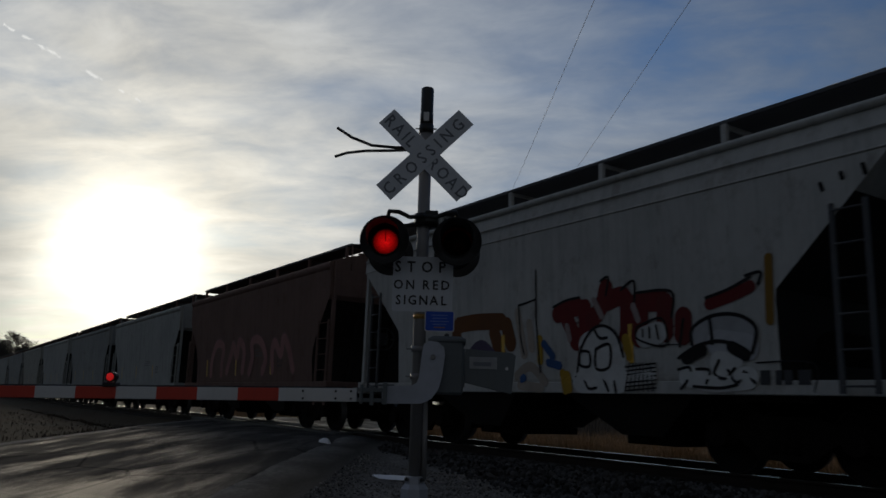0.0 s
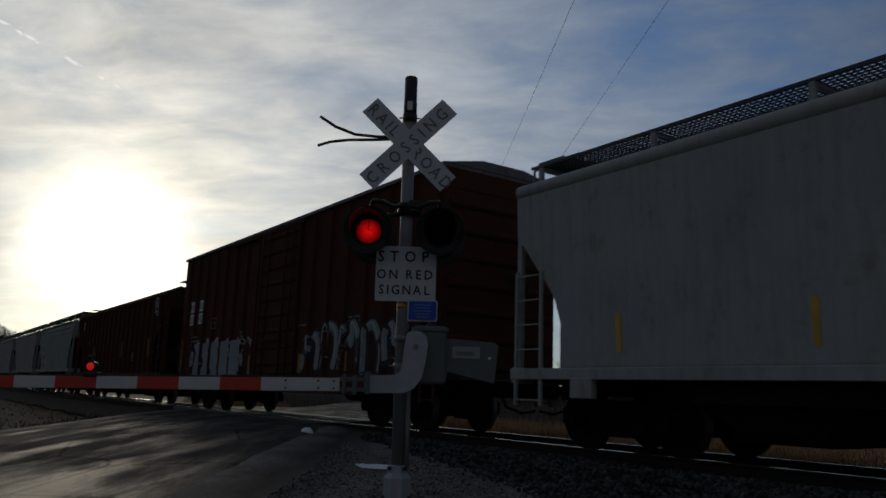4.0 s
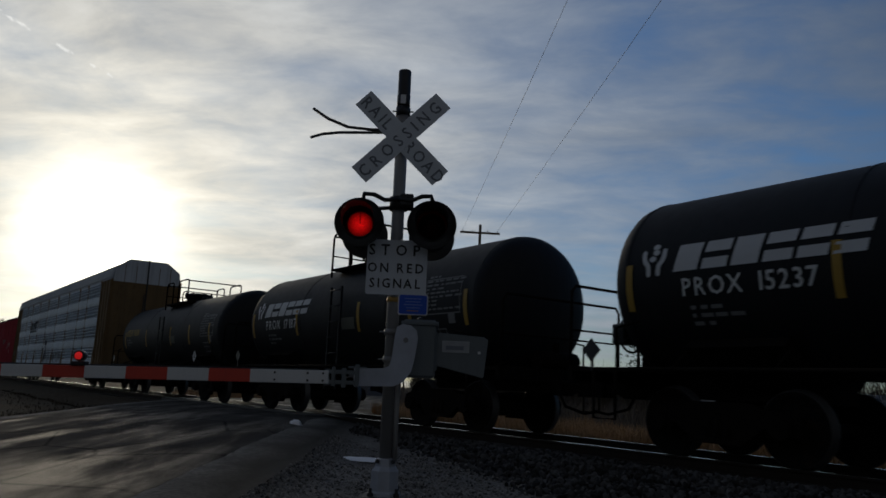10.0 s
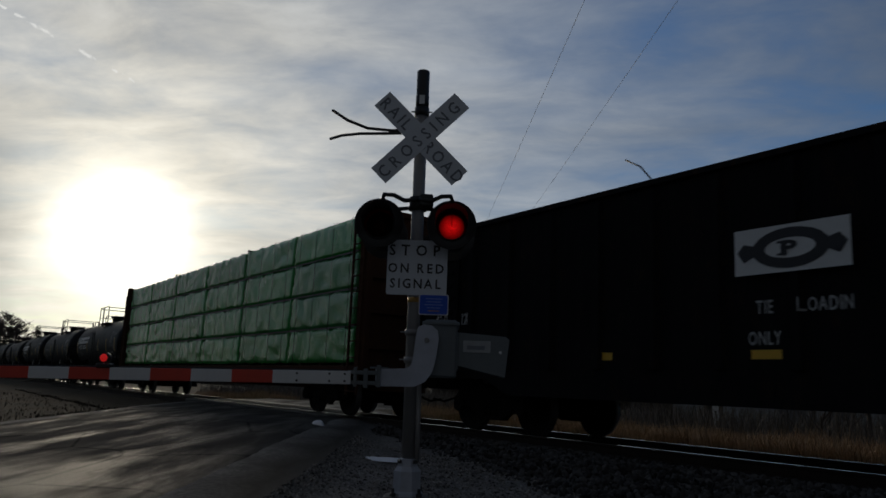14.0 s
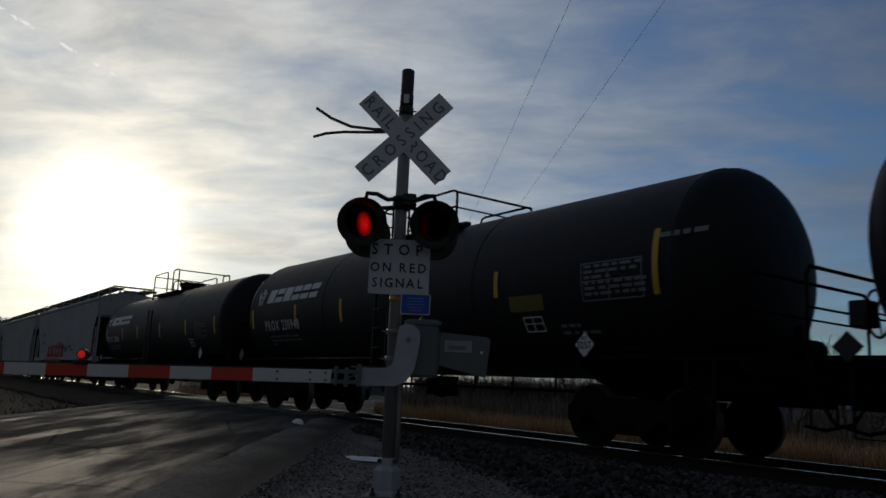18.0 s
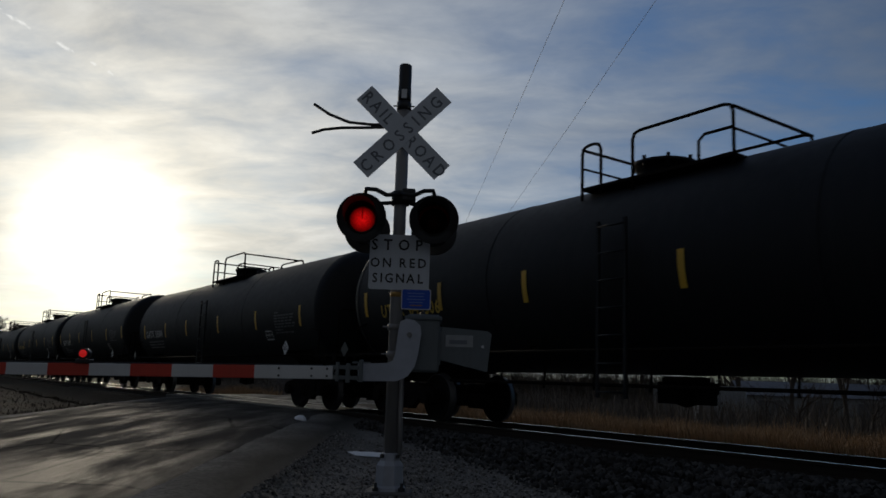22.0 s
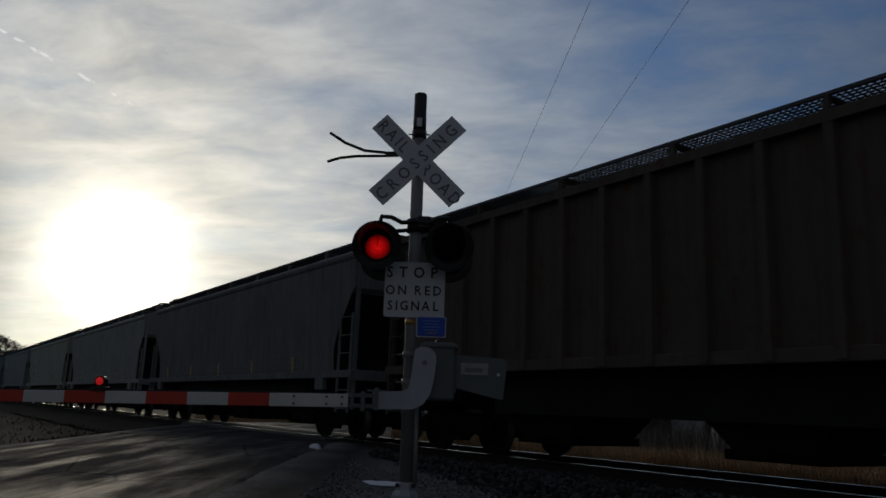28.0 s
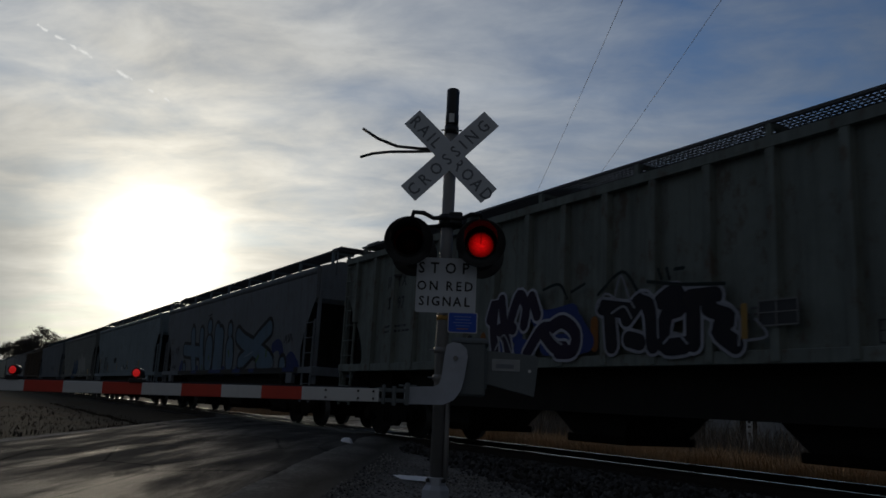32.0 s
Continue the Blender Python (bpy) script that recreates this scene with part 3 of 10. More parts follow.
def flash_lamp(parent, x, y, z, facing, first):
    """One lamp: black background disc, housing, hood, red lens and the lit insert that turns away between flashes."""
    at = pose(x, y, z, 0, 0, 0 if facing < 0 else 180)
    disc = bmesh.new()
    lathe(disc, (0, 0.012, 0), (0, -1, 0), [(0, 0.153), (0, 0.25), (0.004, 0.254), (0.02, 0.254), (0.02, 0.245), (0.008, 0.235), (0.008, 0.153)], 40)
    lamp = part("flasher", disc, BLACK, parent, "black round lamp background with hood", at)
    hous = bmesh.new()
    lathe(hous, (0, 0.30, 0), (0, -1, 0), [(0, 0), (0, 0.09), (0.05, 0.15), (0.29, 0.165), (0.32, 0.165), (0.32, 0.155)], 32)
    part("housing", hous, BLACK, lamp)
    hood = bmesh.new()
    n, rows = 22, []
    for j, (yy, cut) in enumerate(((-0.02, 0), (-0.12, 6), (-0.22, 14), (-0.29, 24))):
        rows.append([hood.verts.new((0.166 * math.sin(radians(a)), yy, 0.166 * math.cos(radians(a)))) for a in [(-128 + cut * 2) + (256 - cut * 4) * i / n for i in range(n + 1)]])
    for a, b in zip(rows, rows[1:]):
        for i in range(n):
            hood.faces.new((a[i], a[i + 1], b[i + 1], b[i])).smooth = True
    bmesh.ops.solidify(hood, geom=hood.faces[:], thickness=0.004)
    part("hood", hood, BLACK, lamp)
    lens = bmesh.new()
    lathe(lens, (0, -0.015, 0), (0, -1, 0), [(0, 0.152), (0.012, 0.14), (0.026, 0.10), (0.034, 0.05), (0.036, 0)], 28)
    part("lens", lens, LENS, lamp, "ribbed red glass lens")
    ins = bmesh.new()
    lathe(ins, (0, -0.005, 0), (0, -1, 0), [(0, 0), (0, 0.135), (0.006, 0.135)], 24)
    turn = part("lamp_insert", ins, BLACK, lamp, "turning lamp insert, lit on one face", pose(0, 0.125, 0))
    glow = bmesh.new()
    lathe(glow, (0, -0.012, 0), (0, -1, 0), [(0, 0.122), (0.004, 0.112), (0.01, 0.06), (0.012, 0)], 24)
    gl = finish("lit_face", glow, LIT)
    me = turn.data
    bm = bmesh.new()
    bm.from_mesh(me)
    k = len(bm.faces)
    bm.from_mesh(gl)
    bm.faces.ensure_lookup_table()
    for f in bm.faces[k:]:
        f.material_index = 1
    bm.to_mesh(me)
    bm.free()
    me.materials.append(LIT)
    bpy.data.meshes.remove(gl)
    FLASHERS.append((turn, first))
    return lamp


def crossing_signal():
    top = thing("crossing_signal", MAST_AT, "grey crossing signal mast with crossed white boards and flashing red lamps", "crossing signal")
    bm = bmesh.new()
    tube(bm, [(0, 0, 0.3), (0, 0, 4.10)], 0.066, 24)
    part("pole", bm, ALU, top)
    # base casting on its concrete pad
    bm = bmesh.new()
    prof = [(0.165, 0.03), (0.16, 0.06), (0.138, 0.08), (0.134, 0.27), (0.10, 0.315), (0.092, 0.385), (0.07, 0.39)]
    last = None
    for r, z in prof:
        cur = [bm.verts.new((r * math.cos(radians(45 * i + 22.5)) * 1.06, r * math.sin(radians(45 * i + 22.5)) * 1.06, z)) for i in range(8)]
        if last:
            skin(bm, last, cur, False)
        last = cur
    bm.faces.new(last)
    base = part("base", bm, CAST, top, "pale cast base with flange bolts")
    for sx in (-1, 1):
        for sy in (-1, 1):
            b = bmesh.new()
            lathe(b, (0, 0, 0.0), (0, 0, 1), [(0, 0.032), (0.03, 0.032), (0.03, 0.018), (0.075, 0.018), (0.075, 0)], 6)
            part("anchor_bolt", b, BLACK, base, at=pose(sx * 0.13, sy * 0.13, 0.035))
            b = bmesh.new()
            lathe(b, (0, 0, 0.0), (0, 0, 1), [(0, 0.022), (0.03, 0.022), (0.04, 0)], 6)
            part("collar_bolt", b, BLACK, base, at=pose(sx * 0.078, sy * 0.078, 0.345))
    bm = bmesh.new()
    box(bm, -0.22, 0.22, -0.22, 0.22, -0.25, 0.03, 0.015)
    part("footing", bm, CONC, top, "rough concrete footing")
    bm = bmesh.new()
    tube(bm, [(0.09, -0.02, 0.36), (0.085, -0.02, 1.15)], 0.026, 12)
    part("conduit", bm, ALU, top)
    # bell on the top
    bm = bmesh.new()
    lathe(bm, (0, 0, 4.09), (0, 0, 1), [(0, 0.066), (0, 0.072), (0.13, 0.072), (0.13, 0.066)], 24)
    lathe(bm, (0, 0, 4.22), (0, 0, 1), [(0, 0.069), (0.28, 0.069), (0.29, 0.062), (0.30, 0.0)], 24)
    part("bell", bm, BLACK, top, "black electronic bell cylinder")
    bm = bmesh.new()
    sheet(bm, [(-0.03, -0.074, 4.11), (0.028, -0.074, 4.11), (0.028, -0.074, 4.21), (-0.03, -0.074, 4.21)])
    part("bell_label", bm, WHITE, top, "white label on the bell")
    bm = bmesh.new()
    lathe(bm, (0, 0, 3.99), (0, 0, 1), [(0, 0.067), (0, 0.079), (0.09, 0.079), (0.09, 0.067)], 24)
    tube(bm, [(-0.115, -0.02, 4.035), (0.115, -0.02, 4.035)], 0.008, 6)
    part("bell_clamp", bm, BLACK, top)
    # crossed boards
    for name, ang, words, y in (("crossbuck_board", -45, (("RAIL", -0.365), ("ROAD", 0.375)), -0.085), ("crossbuck_board", 45, (("CROSSING", 0.0),), -0.092)):
        b = part(name, plate(1.22, 0.229, 0.004), PLATE, top, "white board with dark letters", pose(0, y, 3.72, 0, -ang, 0))
        for text, x in words:
            letters(b, text, 0.135, FADED, x, -0.067, 0.014, 0.22 if len(text) == 4 else 0.37, 0.86)
    bm = bmesh.new()
    for z in (3.65, 3.79):
        box(bm, -0.10, 0.10, -0.082, 0.075, z - 0.02, z + 0.02)
    part("board_bracket", bm, CAST, top)
    # loose curved conduits behind the boards
    for pts in (((-0.02, 0.1, 3.87), (-0.35, 0.2, 3.89), (-0.62, 0.26, 3.93), (-0.85, 0.3, 4.03), (-1.03, 0.32, 4.15)),
                ((-0.02, 0.12, 3.85), (-0.4, 0.22, 3.86), (-0.7, 0.28, 3.87), (-0.9, 0.3, 3.85), (-1.04, 0.32, 3.81))):
        bm = bmesh.new()
        tube(bm, pts, 0.017, 8)
        part("conduit_arm", bm, RUBBER, top)
    # lamps on their crossarm
    bm = bmesh.new()
    lathe(bm, (0, 0, 2.94), (0, 0, 1), [(0, 0.067), (0, 0.095), (0.14, 0.095), (0.14, 0.067)], 20)
    box(bm, 0.02, 0.16, -0.12, 0.05, 2.97, 3.10, 0.012)
    part("crossarm_hub", bm, BLACK, top)
    for x, s in ((-0.375, -1), (0.365, 1)):
        bm = bmesh.new()
        tube(bm, [(0, -0.10, 3.04), (s * 0.14, -0.12, 3.02), (s * 0.25, -0.14, 3.07), (x - s * 0.02, -0.12, 3.08), (x, -0.06, 3.03)], 0.024, 8)
        tube(bm, [(0, 0.02, 2.98), (x, 0.02, 2.94), (x, 0.02, 2.88)], 0.022, 8)
        part("crossarm", bm, BLACK, top)
        flash_lamp(top, x, -0.30, 2.735, -1, s)
        flash_lamp(top, x, 0.42, 2.735, 1, -s)
    # stop sign panel
    s = part("stop_panel", plate(0.625, 0.575, 0.025), PLATE, top, "white panel reading stop on red signal", pose(0.02, -0.10, 2.315))
    for text, z, h, sp in (("STOP", 0.125, 0.118, 0.42), ("ON RED", -0.055, 0.10, 0.22), ("SIGNAL", -0.215, 0.10, 0.21)):
        letters(s, text, h, SIGNBLACK, 0, z, 0.018, sp, 0.92, -0.004)
    bm = bmesh.new()
    lathe(bm, (0, 0, 1.96), (0, 0, 1), [(0, 0.068), (0.0, 0.071), (0.05, 0.071), (0.05, 0.068)], 20)
    part("band", bm, BRASS, top, "worn yellow band round the pole")
    s = part("notice", plate(0.305, 0.215, 0.02), WHITE, top, "blue emergency notice with pale print", pose(0.205, -0.10, 1.935))
    part("notice_face", plate(0.285, 0.195, 0.016, 0.003), BLUE, s, at=pose(0, -0.004, 0))
    for i, w in enumerate((0.17, 0.15, 0.19, 0.14, 0.12)):
        b = bmesh.new()
        box(b, -w / 2, w / 2, -0.006, -0.003, 0.055 - i * 0.031, 0.064 - i * 0.031)
        part("print_bar", b, PALEBLUE if i < 4 else BRASS, s)
    # gate mechanism
    bm = bmesh.new()
    box(bm, 0.12, 0.46, -0.16, 0.34, 1.20, 1.78, 0.02)
    mech = part("gate_mechanism", bm, GREYBOX, top, "grey steel gate machine box")
    bm = bmesh.new()
    box(bm, 0.10, 0.48, -0.18, 0.36, 1.72, 1.76, 0.008)
    part("lid_flange", bm, GREYBOX, mech)
    bm = bmesh.new()
    box(bm, 0.455, 0.475, -0.12, 0.28, 1.28, 1.66, 0.006)
    part("side_door", bm, GREYBOX, mech)
    bm = bmesh.new()
    lathe(bm, (0.28, 0.0, 1.78), (0, 0, 1), [(0, 0.03), (0.03, 0.025), (0.045, 0)], 10)
    part("vent", bm, BLACK, mech)
    # counterweight arms on the far side of the mast
    bm = bmesh.new()
    prism(bm, [(0.46, 1.33), (0.95, 1.22), (0.99, 1.60), (0.95, 1.63), (0.48, 1.66)], -0.10, 0.12, "y")
    cw = part("counterweight", bm, GREYBOX, top, "grey counterweight with pale plate")
    bm = bmesh.new()
    box(bm, 0.52, 0.80, -0.108, -0.10, 1.46, 1.58, 0.003)
    part("data_plate", bm, SCUFFED, cw, "pale plate with blurred print")
    bm = bmesh.new()
    box(bm, 0.56, 0.74, -0.113, -0.108, 1.49, 1.53)
    part("print_bar", bm, FADED, cw)
    bm = bmesh.new()
    tube(bm, [(0.90, -0.11, 1.47), (0.90, -0.09, 1.47)], 0.016, 10)
    part("bolt", bm, WHITE, cw)
    # curved arm support
    outer = [(0.06, 1.69), (0.12, 1.72), (0.20, 1.71), (0.26, 1.66), (0.275, 1.58), (0.25, 1.38), (0.22, 1.25), (0.15, 1.15), (0.05, 1.10), (-0.34, 1.09), (-0.345, 1.26), (-0.05, 1.275), (0.0, 1.30), (0.02, 1.36), (0.045, 1.6)]
    bm = bmesh.new()
    prism(bm, outer, -0.26, -0.20, "y")
    sup = part("arm_support", bm, CAST, top, "pale curved gate arm support")
    bm = bmesh.new()
    tube(bm, [(0.155, -0.275, 1.56), (0.155, -0.255, 1.56)], 0.026, 12)
    part("pivot_bolt", bm, ALU, sup)
    for z, y0 in ((1.62, 0), (1.34, 0)):
        bm = bmesh.new()
        lathe(bm, (0, 0, z), (0, 0, 1), [(0, 0.067), (0, 0.082), (0.06, 0.082), (0.06, 0.067)], 18)
        tube(bm, [(-0.13, -0.03, z + 0.03), (0.12, -0.03, z + 0.03)], 0.009, 6)
        part("mast_clamp", bm, ALU, top)
    # linkage between support and arm
    bm = bmesh.new()
    box(bm, -0.60, -0.30, -0.27, -0.24, 1.10, 1.14, 0.004)
    box(bm, -0.62, -0.30, -0.27, -0.24, 1.20, 1.24, 0.004)
    box(bm, -0.56, -0.53, -0.28, -0.22, 1.08, 1.27, 0.004)
    box(bm, -0.46, -0.42, -0.28, -0.22, 1.07, 1.26, 0.004)
    box(bm, -0.33, -0.29, -0.29, -0.21, 1.08, 1.30, 0.004)
    tube(bm, [(-0.40, -0.25, 1.27), (-0.22, -0.25, 1.27)], 0.012, 6)
    part("arm_link", bm, GREYBOX, top, "bolted steel link of the gate arm")
    return top


def gate_arm():
    """Striped boom, reaching out to the left of the mast across the road."""
    m = MAST_AT @ pose(-0.58, -0.34, 1.165, 0, -0.98, 0)
    arm = thing("gate_arm", m, "lowered red and white striped wooden gate arm", "gate arm")
    x, i = 0.0, 0
    while x < 7.6:
        w = 0.76 if i == 0 else 0.402
        h = 0.064 - 0.0022 * x
        bm = bmesh.new()
        box(bm, -x - w, -x, -0.03, 0.03, -h, h, 0.004)
        s = part("stripe", bm, WHITE if i % 2 == 0 else RED, arm)
        if i == 0:
            for bx in (0.05, 0.20, 0.52):
                for bz in (-0.035, 0.035):
                    b = bmesh.new()
                    tube(b, [(-bx, -0.042, bz), (-bx, -0.028, bz)], 0.011, 8)
                    part("bolt", b, BLACK, s)
        x, i = x + w, i + 1
    for lx in (2.43, 3.70, 7.3):
        b = bmesh.new()
        box(b, -lx - 0.07, -lx + 0.07, -0.055, 0.055, 0.055, 0.10, 0.008)
        lamp = part("arm_lamp", b, BLACK, arm, "small red lamp on the arm", None)
        b = bmesh.new()
        tube(b, [(-lx, -0.045, 0.152), (-lx, 0.045, 0.152)], 0.05, 20)
        part("lamp_body", b, BLACK, lamp)
        b = bmesh.new()
        lathe(b, (-lx, -0.045, 0.152), (0, -1, 0), [(0, 0.038), (0.010, 0.032), (0.018, 0.018), (0.020, 0)], 18)
        part("arm_lens", b, ARMLIT, lamp, "glowing red lens")
    b = bmesh.new()
    tube(b, [(-0.1, -0.0, 0.072), (-2.0, 0.0, 0.069), (-7.3, 0.0, 0.055)], 0.008, 6)
    part("lamp_cable", b, RUBBER, arm)


crossing_signal()
gate_arm()
# snow scrap and pale lump on the gravel
SNOW = mat("old_snow", (0.88, 0.89, 0.92), 0.7, vary=0.12, grain=20, bump=0.3, dirt=0.25, dirt_col=(0.35, 0.34, 0.33))


def snow_patch(name, label, x, y, w, d, h, turn, seed):
    rng = random.Random(seed)
    bm = bmesh.new()
    n, rows = 20, []
    edge = [rng.uniform(0.72, 1.1) for _ in range(n)]
    for s, z in ((1.0, -0.01), (0.96, 0.25), (0.75, 0.7), (0.4, 0.95)):
        rows.append([bm.verts.new((w / 2 * s * edge[i] * math.cos(2 * math.pi * i / n), d / 2 * s * edge[i] * math.sin(2 * math.pi * i / n), h * z * rng.uniform(0.8, 1.15))) for i in range(n)])
    for a, b in zip(rows, rows[1:]):
        skin(bm, a, b)
    c = bm.verts.new((0, 0, h))
    for i in range(n):
        bm.faces.new((rows[-1][i], rows[-1][(i + 1) % n], c)).smooth = True
    return thing(name, pose(x, y, ground_z(x, y) - 0.005, 0, 0, turn), label, "snow", bm=bm, material=SNOW)


snow_patch("snow_patch", "thin scrap of old snow lying on gravel", -10.2, -3.95, 1.35, 0.62, 0.03, 40, 3)
snow_patch("snow_lump", "pale frozen lump of snow beside the road", -14.0, -3.1, 0.30, 0.2, 0.10, 20, 5)

# ---- behind the track ----
BARK = mat("bare_bark", (0.06, 0.047, 0.038), 0.9, vary=0.4, grain=12, bump=0.4)
STRAW = mat("dry_grass", (0.38, 0.24, 0.12), 0.85, vary=0.3, bump=0.0, island=0.8)
THICKET = mat("frosted_brush", (0.12, 0.10, 0.08), 0.9, vary=0.3, bump=0.0, island=1.2)
BRUSH = mat("dry_brush", (0.06, 0.045, 0.03), 0.9, vary=0.3, bump=0.0, island=0.7)
NEEDLE = mat("conifer_needles", (0.022, 0.038, 0.022), 0.8, vary=0.5, bump=0.0, island=0.6)


def blades(name, label, area, count, height, material, seed, width=0.012, sway=0.45):
    """Upright blades of dry grass in one mesh."""
    rng = random.Random(seed)
    vs, fs = [], []
    for _ in range(count):
        x, y = area(rng)
        z = ground_z(x, y)
        h = height * rng.uniform(0.45, 1.15) * (0.7 + 0.6 * noise.noise(Vector((x * 0.5, y * 0.5, 9.0))))
        a, lean = rng.uniform(0, 6.28), rng.uniform(0.05, sway)
        dx, dy, w = math.cos(a) * lean * h, math.sin(a) * lean * h, width * rng.uniform(0.6, 1.6)
        px, py = -math.sin(a) * w, math.cos(a) * w
        o = len(vs)
        vs += [(x - px, y - py, z - 0.02), (x + px, y + py, z - 0.02), (x + dx * 0.4 + px * 0.7, y + dy * 0.4 + py * 0.7, z + h * 0.6), (x + dx * 0.4 - px * 0.7, y + dy * 0.4 - py * 0.7, z + h * 0.6), (x + dx, y + dy, z + h)]
        fs += [(o, o + 1, o + 2, o + 3), (o + 3, o + 2, o + 4)]
    me = bpy.data.meshes.new(name)
    me.from_pydata(vs, [], fs)
    me.materials.append(material)
    return tagged(new(name, me), label, "grass", kind="stuff")


def off_road(x, y):
    a, b = road_coords(x, y)
    return b > 0.5 or b < -ROAD_WIDE - 0.4


def verge(rng):
    while True:
        u = rng.random()
        x, y = -3.0 - 42.0 * u ** 1.5, 3.9 + 9.0 * rng.random() ** 1.6
        if off_road(x, y):
            return x, y


def thicket_area(rng):
    while True:
        x, y = rng.uniform(-75, 10), rng.uniform(13, 26)
        if off_road(x, y):
            return x, y


def hedge_area(rng):
    while True:
        x, y = rng.uniform(-190, 30), 46 + 8 * rng.random()
        if off_road(x, y):
            return x, y


def left_verge(rng):
    a, b = rng.uniform(0, 42), -ROAD_WIDE - 0.5 - 12 * rng.random() ** 1.5
    p = road_at(a, b)
    return (p.x, p.y) if not -3.9 < p.y < 3.9 else (p.x, -4.5 if p.y < 0 else 5.0)


def bare_tree(name, m, height, seed, label, spread=0.55, depth=4, twigs=3, trunk_r=0.02, fuzz=0):
    """Tapered trunk with forking limbs; limbs and twigs are one crown mesh."""
    rng = random.Random(seed)
    t = thing(name, m, label, "tree")
    trunk, crown = bmesh.new(), bmesh.new()

    def grow(p, d, length, r, level):
        q = p + d * length
        mid = p + d * length * 0.5 + Vector((rng.uniform(-1, 1), rng.uniform(-1, 1), 0)) * length * 0.05
        tube(trunk if level == 0 else crown, [p, mid, q], [r, r * 0.85, r * 0.68], 6 if level < 2 else 3, False)
        if level >= depth:
            for _ in range(fuzz):
                e = q + Vector((rng.uniform(-1, 1), rng.uniform(-1, 1), rng.uniform(-0.4, 1))) * length * 0.9
                side = Vector((rng.uniform(-1, 1), rng.uniform(-1, 1), rng.uniform(-1, 1))) * height * 0.0035
                sheet(crown, (q - side, q + side, e))
            return
        for i in range(twigs if level else twigs + 1):
            nd = (d + Vector((rng.uniform(-1, 1), rng.uniform(-1, 1), rng.uniform(-0.15, 0.55))) * spread * 1.3).normalized()
            start = p + d * length * rng.uniform(0.55, 1.0)
            grow(start, nd, length * rng.uniform(0.6, 0.82), r * 0.55, level + 1)

    grow(Vector((0, 0, -0.1)), Vector((0, 0, 1)), height * 0.34, height * trunk_r, 0)
    part("trunk", trunk, BARK, t)
    part("crown", crown, BARK, t, "bare winter branches")
    return t


def conifer(m, height, seed):
    rng = random.Random(seed)
    t = thing("pine_tree", m, "dark evergreen pine with a ragged crown", "tree")
    bm = bmesh.new()
    tube(bm, [(0, 0, -0.1), (0.05, 0, height * 0.5), (0, 0, height * 0.97)], [height * 0.022, height * 0.014, 0.02], 7)
    part("trunk", bm, BARK, t)
    vs, fs = [], []
    for i in range(46):
        f = i / 45
        z = height * (0.22 + 0.76 * f)
        reach = height * 0.27 * (1 - f) ** 0.8 * rng.uniform(0.6, 1.2) + 0.15
        a = i * 2.4 + rng.uniform(-0.4, 0.4)
        for s in range(26):
            u = rng.uniform(0.15, 1.0)
            c = Vector((math.cos(a) * reach * u, math.sin(a) * reach * u, z - reach * 0.15 * u * u + rng.uniform(-0.12, 0.2)))
            c += Vector((rng.uniform(-1, 1), rng.uniform(-1, 1), 0)) * reach * 0.18
            k = rng.uniform(0.10, 0.28)
            d1 = Vector((rng.uniform(-1, 1), rng.uniform(-1, 1), rng.uniform(-0.3, 0.8))) * k
            d2 = Vector((rng.uniform(-1, 1), rng.uniform(-1, 1), rng.uniform(-0.3, 0.8))) * k * 0.5
            o = len(vs)
            vs += [tuple(c), tuple(c + d1), tuple(c + d2)]
            fs.append((o, o + 1, o + 2))
    me = bpy.data.meshes.new("crown")
    me.from_pydata(vs, [], fs)
    me.materials.append(NEEDLE)
    part("crown", me, NEEDLE, t, "dark green needles in ragged tufts")
    return t


def seen_at(az, dist):
    """A place at an azimuth (degrees from +y towards -x) and distance from the camera's standpoint."""
    x, y = -dist * math.sin(radians(az)), EYE[1] + dist * math.cos(radians(az))
    return x, y


def utility_pole():
    """The pole, its crossarm across the wires, and the two wires that pass overhead."""
    x, y = -48.5, 28.3
    t = thing("utility_pole", pose(x, y, ground_z(x, y), 0, 0, -32.6), "weathered wooden utility pole with one crossarm", "utility pole")
    wood = mat("weathered_pole", (0.11, 0.085, 0.065), 0.9, vary=0.4, stretch=(3, 3, 0.3))
    bm = bmesh.new()
    tube(bm, [(0, 0, -0.2), (0, 0, 14.5)], [0.17, 0.11], 10)
    part("pole", bm, wood, t)
    bm = bmesh.new()
    box(bm, -0.06, 0.06, -1.6, 1.6, 13.75, 13.90)
    arm = part("crossarm", bm, wood, t)
    for py in (-1.4, -0.6, 0.6, 1.4):
        bm = bmesh.new()
        lathe(bm, (0, py, 13.9), (0, 0, 1), [(0, 0.02), (0.06, 0.05), (0.12, 0.05), (0.16, 0.02), (0.18, 0)], 8)
        part("insulator", bm, CAST, arm)
    for py in (-1.4, 1.4):
        bm = bmesh.new()
        tube(bm, [(120 * i / 40, py, 14.05 - 0.9 * math.sin(math.pi * i / 40)) for i in range(41)], 0.008, 5)
        part("wire", bm, RUBBER, t, "thin overhead power line")


